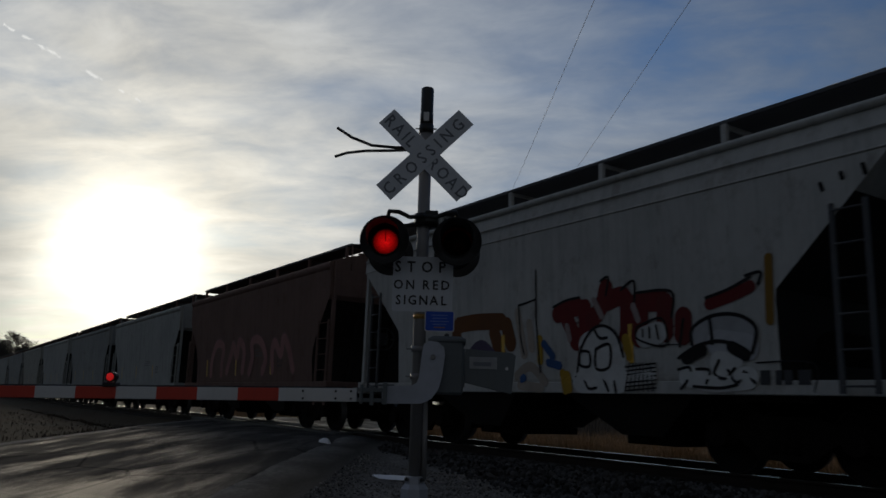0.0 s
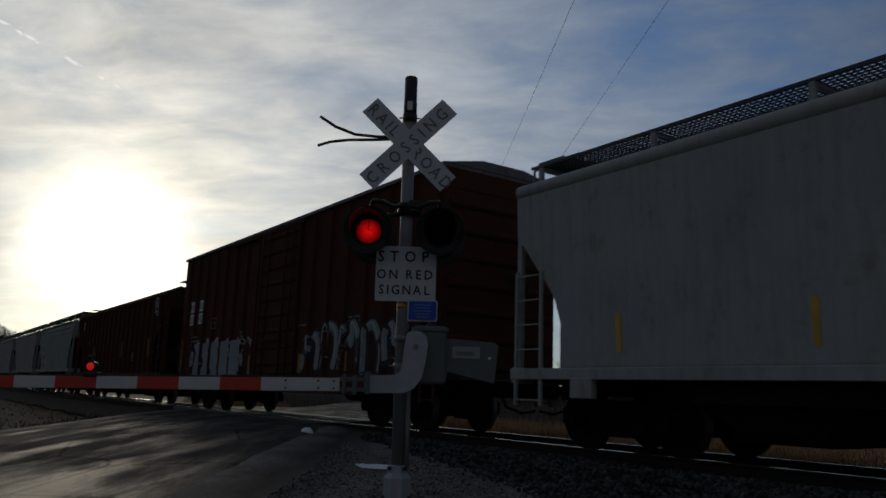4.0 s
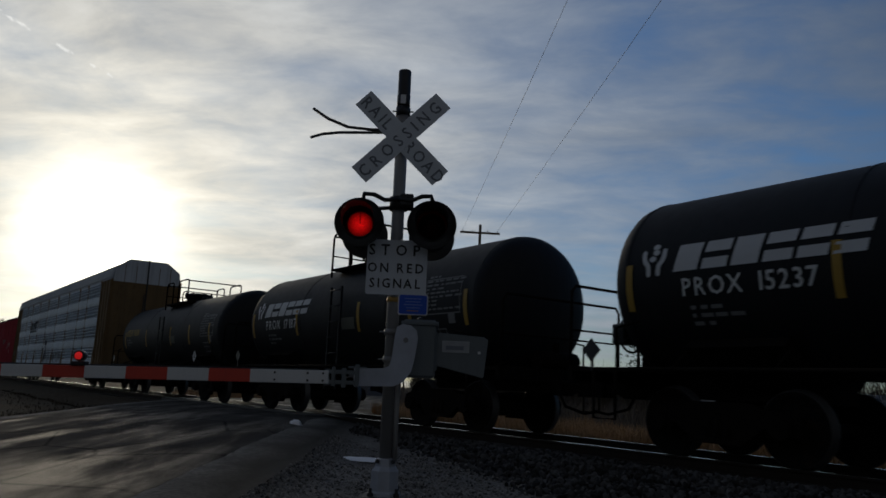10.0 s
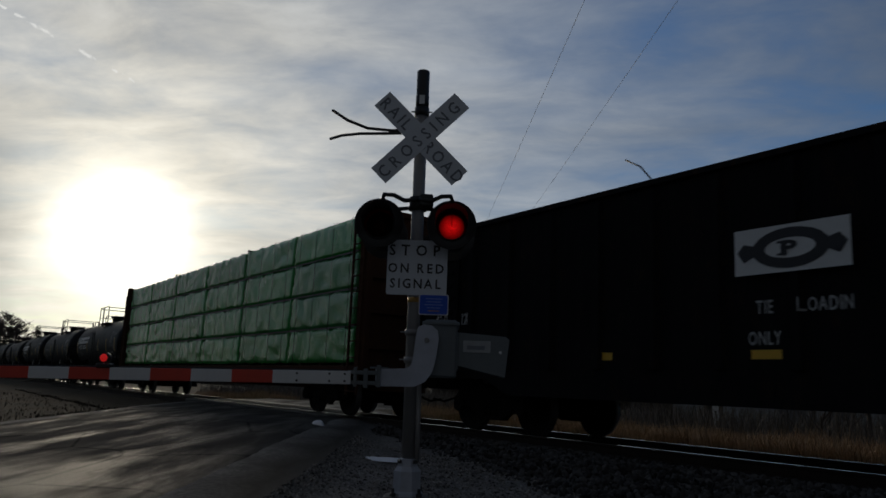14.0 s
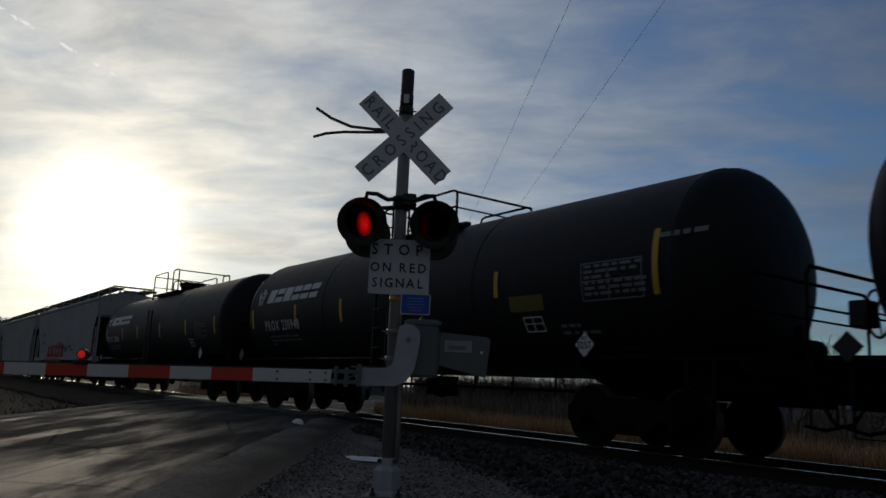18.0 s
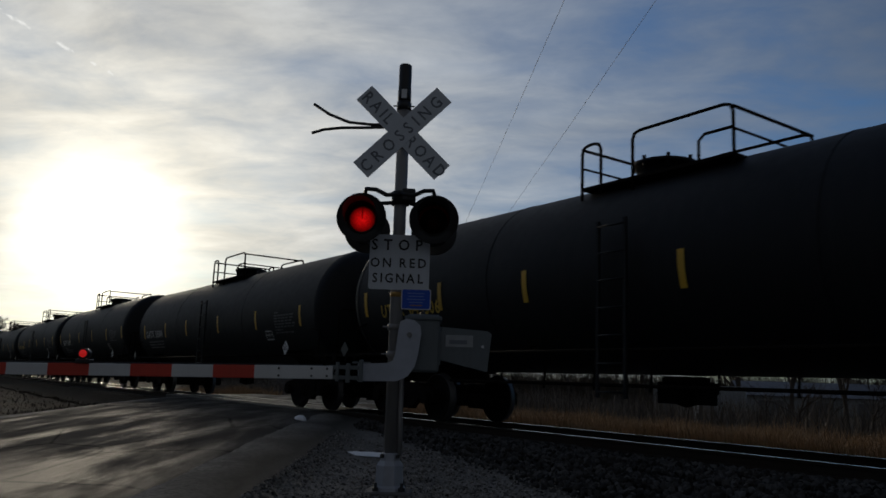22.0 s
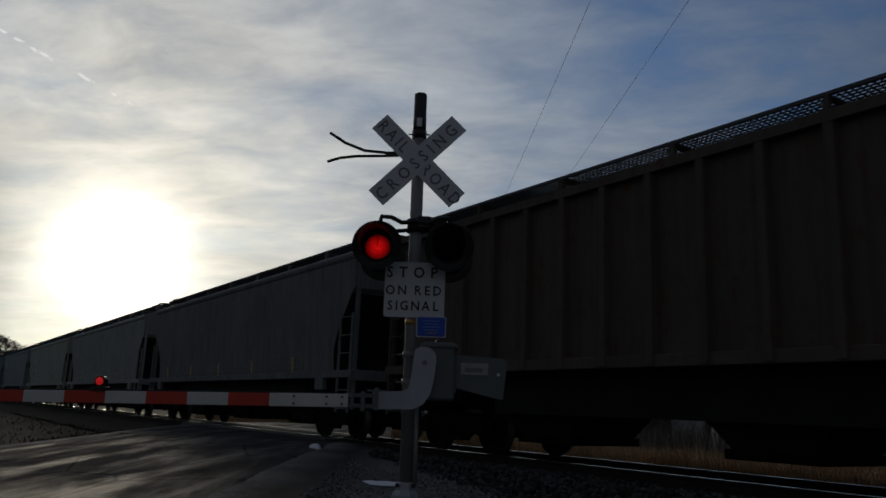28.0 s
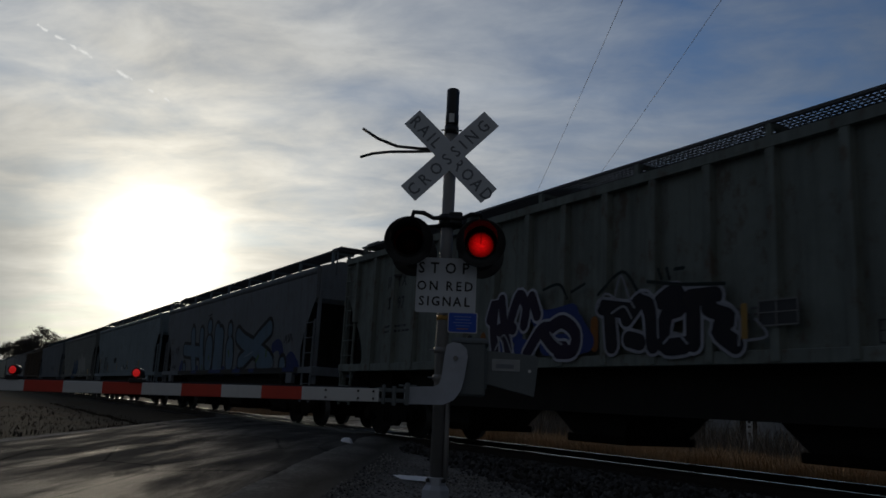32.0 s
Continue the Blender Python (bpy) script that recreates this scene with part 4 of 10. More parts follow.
def grass_and_brush():
    """Dry grass and rough brush behind the track."""
    blades("verge_grass", "tall dry straw-coloured grass behind the track", verge, 50000, 0.66, STRAW, 11, 0.006, 0.8)
    blades("brush", "brown leafless brush along the field", thicket_area, 24000, 1.6, THICKET, 12, 0.010, 0.9)
    blades("hedgerow", "dense leafless hedge across the field", hedge_area, 56000, 4.35, BRUSH, 14, 0.034, 1.0)
    blades("roadside_grass", "short dead grass left of the road", left_verge, 4000, 0.12, BRUSH, 13, 0.014)


def far_shed(az, dist, w, d, h, col, label, turn):
    x, y = seen_at(az, dist)
    m = mat("shed_wall_" + str(round(az)), col, 0.7, vary=0.2, streak=0.3, spec=0.1)
    roof = mat("shed_roof", (0.14, 0.14, 0.15), 0.6, vary=0.2)
    t = thing("shed", pose(x, y, ground_z(x, y), 0, 0, turn), label, "shed")
    bm = bmesh.new()
    box(bm, -w / 2, w / 2, -d / 2, d / 2, -0.2, h)
    wall = part("wall", bm, m, t)
    bm = bmesh.new()
    prism(bm, [(-d / 2 - 0.3, h), (d / 2 + 0.3, h), (0, h + d * 0.2)], -w / 2 - 0.3, w / 2 + 0.3, "x")
    part("roof", bm, roof, t)
    for i in range(3):
        bm = bmesh.new()
        box(bm, -w / 2 + w * (0.15 + i * 0.28), -w / 2 + w * (0.30 + i * 0.28), -d / 2 - 0.03, -d / 2 + 0.0, 0.0, h * 0.75)
        part("door", bm, mat("shed_door", (0.12, 0.12, 0.13), 0.6), wall)


def marker_post():
    """White post with dark marks beyond the grass."""
    x, y = seen_at(36.7, 38)
    t = thing("marker_post", pose(x, y, ground_z(x, y), 0, 0, 36), "white roadside marker post with dark marks", "marker post")
    bm = bmesh.new()
    box(bm, -0.13, 0.13, -0.03, 0.03, -0.2, 1.45, 0.01)
    part("post", bm, WHITE, t)
    for z in (0.75, 1.05, 1.25):
        bm = bmesh.new()
        box(bm, -0.06, 0.06, -0.036, -0.03, z, z + 0.09)
        part("mark", bm, SIGNBLACK, t)


def equipment_cabinet(az, dist, wide, high, label):
    """Pale steel cabinet with two doors and a sloping lid, beyond the grass."""
    x, y = seen_at(az, dist)
    pale = mat("pale_cabinet_paint", (0.34, 0.36, 0.38), 0.6, vary=0.2, streak=0.3, spec=0.1)
    t = thing("equipment_cabinet", pose(x, y, ground_z(x, y), 0, 0, az - 4), label, "cabinet")
    bm = bmesh.new()
    box(bm, -wide / 2, wide / 2, -0.4, 0.4, -0.2, high, 0.02)
    part("body", bm, pale, t)
    bm = bmesh.new()
    prism(bm, [(-0.46, high), (0.46, high), (0.46, high + 0.05), (-0.46, high + 0.12)], -wide / 2 - 0.05, wide / 2 + 0.05)
    part("lid", bm, pale, t)
    for sx in (-1, 1):
        bm = bmesh.new()
        box(bm, min(sx * 0.03, sx * (wide / 2 - 0.06)), max(sx * 0.03, sx * (wide / 2 - 0.06)), -0.425, -0.40, 0.15, high - 0.08, 0.008)
        d = part("door", bm, pale, t)
        bm = bmesh.new()
        box(bm, sx * 0.10 - 0.02, sx * 0.10 + 0.02, -0.45, -0.425, high * 0.5, high * 0.5 + 0.15)
        part("handle", bm, SIGNBLACK, d)


grass_and_brush()
marker_post()
equipment_cabinet(34.8, 42, 2.0, 1.55, "pale grey steel cabinet beyond the dry grass")
equipment_cabinet(38.4, 46, 1.7, 1.45, "weathered grey steel cabinet beside the white post")
for az, dist, h, seed in ((26.0, 27, 2.6, 61), (28.6, 31, 2.4, 62), (30.2, 27, 2.9, 63), (32.2, 34, 2.5, 64), (40.2, 38, 2.6, 65), (43.5, 40, 2.4, 66), (24.5, 30, 2.7, 67), (47.0, 44, 2.6, 68)):
    x0, y0 = seen_at(az, dist)
    bare_tree("bare_shrub", pose(x0, y0, ground_z(x0, y0)), h, seed, "small leafless shrub in the dry grass", 0.9, depth=4, twigs=3, trunk_r=0.016)
utility_pole()
x0, y0 = seen_at(40.3, 46)
conifer(pose(x0, y0, ground_z(x0, y0)), 6.6, 4)
for az, dist, h, seed in ((30.6, 38, 6.2, 21), (33.9, 44, 6.7, 22), (45.5, 52, 5.5, 23), (57.0, 66, 6.0, 24), (27.5, 34, 5.0, 25)):
    x0, y0 = seen_at(az, dist)
    bare_tree("bare_tree", pose(x0, y0, ground_z(x0, y0)), h, seed, "small bare winter tree with fine twigs", depth=4)
for az, dist, h, seed in ((84.9, 240, 17.5, 31), (85.8, 300, 19.0, 32), (84.1, 250, 15.0, 33), (86.8, 360, 21.0, 34), (83.3, 260, 12.5, 35), (87.6, 480, 26.0, 36), (85.3, 300, 20.0, 37), (82.6, 270, 9.0, 38)):
    x0, y0 = seen_at(az, dist)
    bare_tree("woodland_tree", pose(x0, y0, ground_z(x0, y0)), h, seed, "broad bare roadside tree far down the line", 0.7, depth=5, twigs=3, trunk_r=0.025, fuzz=13)
far_shed(62.0, 95, 14, 8, 3.4, (0.14, 0.14, 0.15), "grey metal shed beyond the road", 30)
far_shed(29.0, 62, 11, 5, 1.3, (0.30, 0.31, 0.32), "long low pale shed beyond the field", 29)

# ---- the train ----
def travelled(t):
    """Metres that the train has gone, counted from 16 s."""
    u = (t - 16) / 16
    return 390.416 * u - 8.449 * u ** 2 - 2.413 * u ** 3 + 4.996 * u ** 4


TRAIN = []          # (wagon, place of its middle along the train)
WHEELSETS = []      # (wheelset, place along the train)
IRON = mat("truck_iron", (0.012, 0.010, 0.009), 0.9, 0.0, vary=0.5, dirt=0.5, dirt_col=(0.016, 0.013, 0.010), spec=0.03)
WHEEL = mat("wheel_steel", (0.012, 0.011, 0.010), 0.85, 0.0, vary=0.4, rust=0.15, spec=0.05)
TREAD = mat("worn_tread", (0.10, 0.10, 0.10), 0.5, 0.8, vary=0.1, bump=0.02)
LETTER = mat("white_stencil", (0.70, 0.70, 0.68), 0.6, vary=0.15, bump=0.0)
LETTER_DIM = mat("faded_stencil", (0.19, 0.19, 0.19), 0.7, vary=0.3, bump=0.0)
LETTER_K = mat("black_stencil", (0.025, 0.025, 0.028), 0.6, vary=0.2, bump=0.0)
WORN_K = mat("worn_dark_print", (0.11, 0.11, 0.115), 0.7, vary=0.4, bump=0.0)
LETTER_Y = mat("yellow_stencil", (0.62, 0.40, 0.05), 0.6, vary=0.15, bump=0.0)
YELLOW = mat("yellow_reflector", (0.72, 0.42, 0.03), 0.5, vary=0.15, dirt=0.3)
GRATE = mat("galvanised_grating", (0.07, 0.07, 0.075), 0.7, 0.1, vary=0.3)
# BAY: shade under the hoppers and inside their ends, put into the colour
BAY = mat("shaded_bay_steel", (0.026, 0.024, 0.022), 0.85, vary=0.5, dirt=0.6, dirt_col=(0.018, 0.016, 0.014), spec=0.1)
TANKK = mat("black_tank_paint", (0.010, 0.011, 0.013), 0.62, vary=0.4, grain=5, streak=0.3, dirt_col=(0.024, 0.023, 0.023), bump=0.03, spec=0.22)
TANKW = mat("white_tank_paint", (0.42, 0.43, 0.45), 0.75, vary=0.15, grain=5, streak=0.45, dirt_col=(0.20, 0.18, 0.16), bump=0.03, rust=0.2, spec=0.15)


def paint(name, col, dirty=0.35, rust=0.25):
    d = tuple(c * 0.35 + 0.02 for c in col)
    return mat(name, col, 0.78, vary=0.16, grain=6, streak=dirty, dirt=dirty * 0.6, dirt_col=d, rust=rust, bump=0.05, spec=0.02)


# - running gear -
def side_frame_mesh():
    def build(b):
        prism(b, [(-1.12, 0.36), (-1.12, 0.60), (-0.95, 0.66), (-0.62, 0.66), (-0.40, 0.74), (0.40, 0.74), (0.62, 0.66), (0.95, 0.66), (1.12, 0.60), (1.12, 0.36), (0.72, 0.36), (0.66, 0.46), (0.36, 0.24), (-0.36, 0.24), (-0.66, 0.46), (-0.72, 0.36)], -0.06, 0.06, "y")
        for x in (-0.89, 0.89):
            tube(b, [(x, -0.15, 0.457), (x, 0.0, 0.457)], 0.13, 12)
        for x in (-0.15, 0.0, 0.15):
            tube(b, [(x, -0.03, 0.28), (x, -0.03, 0.55)], 0.06, 8)
        box(b, -0.34, 0.34, -0.09, 0.09, 0.22, 0.29)
    return cached("side_frame", "side_frame", IRON, build)


def wheelset_mesh():
    if "wheelset" in CACHE:
        return CACHE["wheelset"]
    b = bmesh.new()
    prof = [(0, 0), (0, 0.085), (0.165, 0.085), (0.165, 0.14), (0.215, 0.22), (0.215, 0.36), (0.18, 0.40), (0.18, 0.447), (0.185, 0.455), (0.28, 0.458), (0.29, 0.484), (0.305, 0.484), (0.32, 0.47), (0.32, 0.40), (0.28, 0.36), (0.28, 0.12), (0.32, 0.085)]
    lathe(b, (0, -1.0, 0), (0, 1, 0), prof + [(2.0 - d, r) for d, r in reversed(prof)], 32)
    for f in b.faces:
        if min(math.hypot(v.co.x, v.co.z) for v in f.verts) > 0.446 and max(abs(v.co.y) for v in f.verts) < 0.821:
            f.material_index = 1
    # two notches in the web show the turning
    for v in b.verts:
        if 0.35 < math.hypot(v.co.x, v.co.z) < 0.37 and abs(v.co.x) < 0.08:
            v.co.z *= 0.84
    CACHE["wheelset"] = finish("wheelset", b, [WHEEL, TREAD])
    return CACHE["wheelset"]


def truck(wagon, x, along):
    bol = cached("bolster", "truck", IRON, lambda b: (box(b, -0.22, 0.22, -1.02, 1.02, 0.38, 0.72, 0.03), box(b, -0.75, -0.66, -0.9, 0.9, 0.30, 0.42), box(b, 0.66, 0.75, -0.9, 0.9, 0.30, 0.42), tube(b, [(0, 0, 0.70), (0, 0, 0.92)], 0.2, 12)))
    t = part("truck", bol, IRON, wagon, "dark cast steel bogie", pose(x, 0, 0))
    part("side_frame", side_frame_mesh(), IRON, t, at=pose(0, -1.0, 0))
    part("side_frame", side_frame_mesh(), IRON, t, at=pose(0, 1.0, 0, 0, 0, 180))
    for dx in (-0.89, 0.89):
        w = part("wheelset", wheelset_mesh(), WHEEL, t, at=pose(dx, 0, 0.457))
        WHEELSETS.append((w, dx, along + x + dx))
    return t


def coupler(wagon, x, s):
    me = cached("coupler", "coupler", IRON, lambda b: (box(b, -0.7, 0.05, -0.18, 0.18, 0.72, 0.98, 0.02), box(b, 0.05, 0.5, -0.07, 0.07, 0.78, 0.93), prism(b, [(0.45, -0.14), (0.72, -0.16), (0.80, -0.02), (0.66, 0.05), (0.66, 0.15), (0.48, 0.15)], 0.72, 0.99, "z"), tube(b, [(0.1, -0.35, 0.95), (0.35, -0.33, 0.55), (0.68, -0.22, 0.45), (0.86, -0.05, 0.50)], 0.025, 6)))
    part("coupler", me, IRON, wagon, at=pose(x, 0, 0, 0, 0, 0 if s > 0 else 180))


def ladder(parent, x0, x1, y, z0, z1, material, rungs=None, r=0.016):
    key = ("ladder", round(x1 - x0, 2), round(z0, 2), round(z1, 2), rungs, material.name)

    def build(b):
        w = x1 - x0
        n = rungs or int((z1 - z0) / 0.38)
        for x in (0, w):
            box(b, x - 0.025, x + 0.025, -0.01, 0.035, z0, z1)
        for i in range(n + 1):
            z = z0 + 0.08 + (z1 - z0 - 0.16) * i / n
            tube(b, [(0, 0, z), (w, 0, z)], r, 6)
    return part("ladder", cached(key, "ladder", material, build), material, parent, at=pose(x0, y, 0))


def brake_wheel(parent, x, y, z, material=None):
    def build(b):
        for i in range(20):
            a0, a1 = 2 * math.pi * i / 20, 2 * math.pi * (i + 1) / 20
            tube(b, [(0, 0.28 * math.cos(a0), 0.28 * math.sin(a0)), (0, 0.28 * math.cos(a1), 0.28 * math.sin(a1))], 0.018, 6, False)
        for i in range(5):
            a = 2 * math.pi * i / 5
            tube(b, [(0, 0, 0), (0, 0.27 * math.cos(a), 0.27 * math.sin(a))], 0.013, 5)
        box(b, -0.28, -0.04, -0.14, 0.14, -0.16, 0.16, 0.02)
    part("brake_wheel", cached("brake_wheel", "brake_wheel", BLACK, build), BLACK, parent, at=pose(x, y, z))


# - flat marks laid on a curved or flat side: x, z mapped by yf(z) -
def decal(name, vs, fs, material, parent, yf, off=0.006, label=""):
    vs, out = list(vs), []
    for f in fs:
        zz = [vs[i][1] for i in f]
        n = int((max(zz) - min(zz)) / 0.09)
        if len(f) != 4 or n < 2:
            out.append(f)
            continue
        a, b, c, d = (vs[i] for i in f)          # rows between the edges a-d and b-c follow the curved side
        o = len(vs)
        for k in range(n + 1):
            u = k / n
            vs += [(a[0] + (d[0] - a[0]) * u, a[1] + (d[1] - a[1]) * u), (b[0] + (c[0] - b[0]) * u, b[1] + (c[1] - b[1]) * u)]
        out += [(o + 2 * k, o + 2 * k + 1, o + 2 * k + 3, o + 2 * k + 2) for k in range(n)]
    spot, order = {}, []
    for x, z in vs:
        key = (round(x, 4), round(z, 4))
        if key not in spot:
            spot[key] = len(order)
            order.append(key)
    rows = []
    for f in out:
        f = list(dict.fromkeys(spot[(round(vs[i][0], 4), round(vs[i][1], 4))] for i in f))
        if len(f) > 2:
            rows.append(f)
    me = bpy.data.meshes.new(name)
    me.from_pydata([(x, yf(z, x) - off, z) for x, z in order], [], rows)
    me.materials.append(material)
    return part(name, me, material, parent, label)


def words(parent, text, x, z, size, material, yf, bold=0.012, space=0.12, squeeze=0.78, off=0.011):
    me = lettering("lettering", text, size, material, bold, space, squeeze)
    vs = [(x + v.co.x, z + v.co.z) for v in me.vertices]
    fs = [tuple(p.vertices) for p in me.polygons]
    return decal("lettering", vs, fs, material, parent, yf, off)


def bars(parent, x, z, w, rows, material, yf, h=0.05, gap=0.05, seed=1, name="small_print"):
    """Small print that cannot be read: broken bars."""
    rng = random.Random(seed)
    vs, fs = [], []
    for r in range(rows):
        c, zz = x, z - r * (h + gap)
        while c < x + w:
            k = rng.uniform(0.06, 0.22)
            o = len(vs)
            vs += [(c, zz), (c + k, zz), (c + k, zz + h), (c, zz + h)]
            fs.append((o, o + 1, o + 2, o + 3))
            c += k + rng.uniform(0.03, 0.08)
            if rng.random() < 0.12:
                break
    return decal(name, vs, fs, material, parent, yf)


def patch(parent, name, x0, x1, z0, z1, material, yf, label="", off=0.009):
    n = max(2, int((z1 - z0) / 0.07))
    vs = [(x, z0 + (z1 - z0) * i / n) for i in range(n + 1) for x in (x0, x1)]
    fs = [(2 * i, 2 * i + 1, 2 * i + 3, 2 * i + 2) for i in range(n)]
    return decal(name, vs, fs, material, parent, yf, off, label)


def frame_mark(parent, x, z, w, h, material, yf, t=0.03):
    """An outlined box with a cross bar: the lube and test stencil."""
    vs, fs = [], []
    for x0, x1, z0, z1 in ((x, x + w, z, z + t), (x, x + w, z + h - t, z + h), (x, x + t, z, z + h), (x + w - t, x + w, z, z + h), (x + w * 0.45, x + w * 0.45 + t, z, z + h), (x, x + w, z + h * 0.5, z + h * 0.5 + t * 0.7)):
        o = len(vs)
        vs += [(x0, z0), (x1, z0), (x1, z1), (x0, z1)]
        fs.append((o, o + 1, o + 2, o + 3))
    return decal("test_stencil", vs, fs, material, parent, yf)


def curve_through(pts, n=6):
    """Points of a smooth line through the given ones."""
    pts = [Vector(p) for p in pts]
    out = []
    for i in range(len(pts) - 1):
        p0, p1, p2, p3 = pts[max(i - 1, 0)], pts[i], pts[i + 1], pts[min(i + 2, len(pts) - 1)]
        for k in range(n):
            u = k / n
            out.append(0.5 * (2 * p1 + (p2 - p0) * u + (2 * p0 - 5 * p1 + 4 * p2 - p3) * u * u + (3 * p1 - p0 - 3 * p2 + p3) * u ** 3))
    return out + [pts[-1]]


def stroke(vs, fs, pts, w, round_ends=False):
    """A ribbon of even width through points of the side."""
    pts = [Vector((p[0], p[1])) for p in pts]
    o = len(vs)
    for i, p in enumerate(pts):
        d = (pts[min(i + 1, len(pts) - 1)] - pts[max(i - 1, 0)]).normalized()
        nrm = Vector((-d.y, d.x)) * w / 2
        vs += [tuple(p + nrm), tuple(p - nrm)]
    for i in range(len(pts) - 1):
        fs.append((o + 2 * i, o + 2 * i + 1, o + 2 * i + 3, o + 2 * i + 2))
    if round_ends:
        for end, inner in ((pts[0], pts[1]), (pts[-1], pts[-2])):
            d = (end - inner).normalized()
            s = Vector((-d.y, d.x))
            o = len(vs)
            vs += [tuple(end + (s * math.cos(math.pi * i / 8) + d * math.sin(math.pi * i / 8)) * w / 2) for i in range(9)]
            fs.append(tuple(range(o, o + 9)))


def spray(col):
    key = "spray_paint_%02d%02d%02d" % tuple(int(c * 99) for c in col)
    return mat(key, col, 0.7, spec=0.1, vary=0.25, grain=9, bump=0.02, dirt=0.25)


def graffiti(parent, x0, x1, z0, z1, n, fill, line, seed, yf, fat=0.2, shine=None, wild=0.25, label="sprayed graffiti shapes", edge=0.10):
    """Abstract bubble shapes: fat looped strokes with an outline."""
    rng = random.Random(seed)
    w = (x1 - x0) / n
    for i in range(n):
        fv, ff, lv, lf, hv, hf = [], [], [], [], [], []
        cx = x0 + w * (i + 0.5)
        pts = []
        shape = ("ring", "arch", "wave", "spiral", "bumps", "drop")[(seed + i * (2 + seed % 3)) % 6]
        h = (z1 - z0) * rng.uniform(0.8, 1.0)
        zb = z0 + rng.uniform(0, 0.12) * (z1 - z0)
        rx = w * 0.36

        def at(u, v):
            return (cx + u * rx + wild * 0.3 * w * math.sin(v * 3 + i), zb + h * (0.5 + 0.5 * v))
        turn = [math.radians(36 * a) for a in range(16)]
        lines = {"ring": [[at(math.cos(a), 0.75 * math.sin(a)) for a in turn[:11]]],
                 "arch": [[at(-0.85, -0.85), at(-0.8, -0.1), at(-0.55, 0.65), at(0.1, 0.85), at(0.7, 0.55), at(0.85, -0.2), at(0.8, -0.85)]],
                 "wave": [[at(-1.1, 0.5), at(-0.5, 0.85), at(0.0, 0.3), at(0.5, -0.2), at(1.1, 0.2)], [at(-1.0, -0.55), at(-0.4, -0.2), at(0.2, -0.75), at(1.0, -0.6)]],
                 "spiral": [[at(math.cos(a) * (1 - 0.045 * k), math.sin(a) * (0.85 - 0.045 * k)) for k, a in enumerate(turn)]],
                 "bumps": [[at(-1.1, -0.7), at(-0.9, 0.2), at(-0.5, 0.6), at(-0.05, 0.0), at(0.4, 0.75), at(0.9, 0.3), at(1.1, -0.7)]],
                 "drop": [[at(0.2, 0.95), at(-0.5, 0.2), at(-0.75, -0.4), at(0.0, -0.85), at(0.7, -0.4), at(0.5, 0.2), at(0.2, 0.95)]]}[shape]
        for ln in lines:
            dense = curve_through(ln)
            stroke(lv, lf, dense, fat + edge, True)
            stroke(fv, ff, dense, fat, True)
            if shine:
                stroke(hv, hf, [(p[0] - fat * 0.25, p[1] + fat * 0.2) for p in dense[2:-3]], fat * 0.16)
        g = decal("graffiti_shape", lv, lf, spray(line), parent, yf, 0.006 + 0.0008 * (i % 3), label)
        decal("fill", fv, ff, spray(fill), g, yf, 0.010 + 0.0008 * (i % 3))
        if shine:
            decal("shine", hv, hf, spray(shine), g, yf, 0.0135)


def drawn(parent, half, yf, col, width, lines, label, off=0.010, name="graffiti_stroke"):
    """Sprayed lines through a few points each, counted from the car's leading end."""
    for i, pts in enumerate(lines):
        vs, fs = [], []
        stroke(vs, fs, curve_through([(-half + x, z) for x, z in pts], 5), width, True)
        decal(name, vs, fs, spray(col), parent, yf, off + 0.0006 * (i % 4), label)


def scrawl(parent, x0, x1, z0, z1, col, seed, yf, w=0.045, label="thin sprayed scrawl"):
    rng = random.Random(seed)
    x = x0
    while x < x1:
        vs, fs = [], []
        pts = [(x + rng.uniform(-0.1, 0.5) * (0.3 + i * 0.25), z0 + (z1 - z0) * rng.random()) for i in range(5)]
        stroke(vs, fs, curve_through(pts, 4), w, True)
        decal("graffiti_stroke", vs, fs, spray(col), parent, yf, 0.007, label)
        x += rng.uniform(0.22, 0.42)


def start_wagon(name, x0, x1, label):
    """x0, x1: ends of the body along the train."""
    mid = (x0 + x1) / 2
    w = thing(name, pose(mid - travelled(0), 0, 0), label, "freight car", "cars of the freight train")
    TRAIN.append((w, mid))
    return w, (x1 - x0) / 2, mid


def gear(w, half, mid, inset=1.9, reach=0.0):
    truck(w, -half + inset, mid)
    truck(w, half - inset, mid)
    coupler(w, half + reach - 0.15, 1)
    coupler(w, -half - reach + 0.15, -1)


# - covered hopper -
def grating(b, length, width, z, y, step):
    for yy in (y - width / 2, y + width / 2):
        box(b, -length / 2, length / 2, yy - 0.012, yy + 0.012, z - 0.035, z + 0.012)
    n = int(length / step)
    for i in range(n + 1):
        x = -length / 2 + length * i / n
        box(b, x - 0.014, x + 0.014, y - width / 2, y + width / 2, z - 0.015, z + 0.006)
    m = int(width / 0.085)
    for j in range(1, m):
        yy = y - width / 2 + width * j / m
        box(b, -length / 2, length / 2, yy - 0.010, yy + 0.010, z - 0.012, z + 0.004)


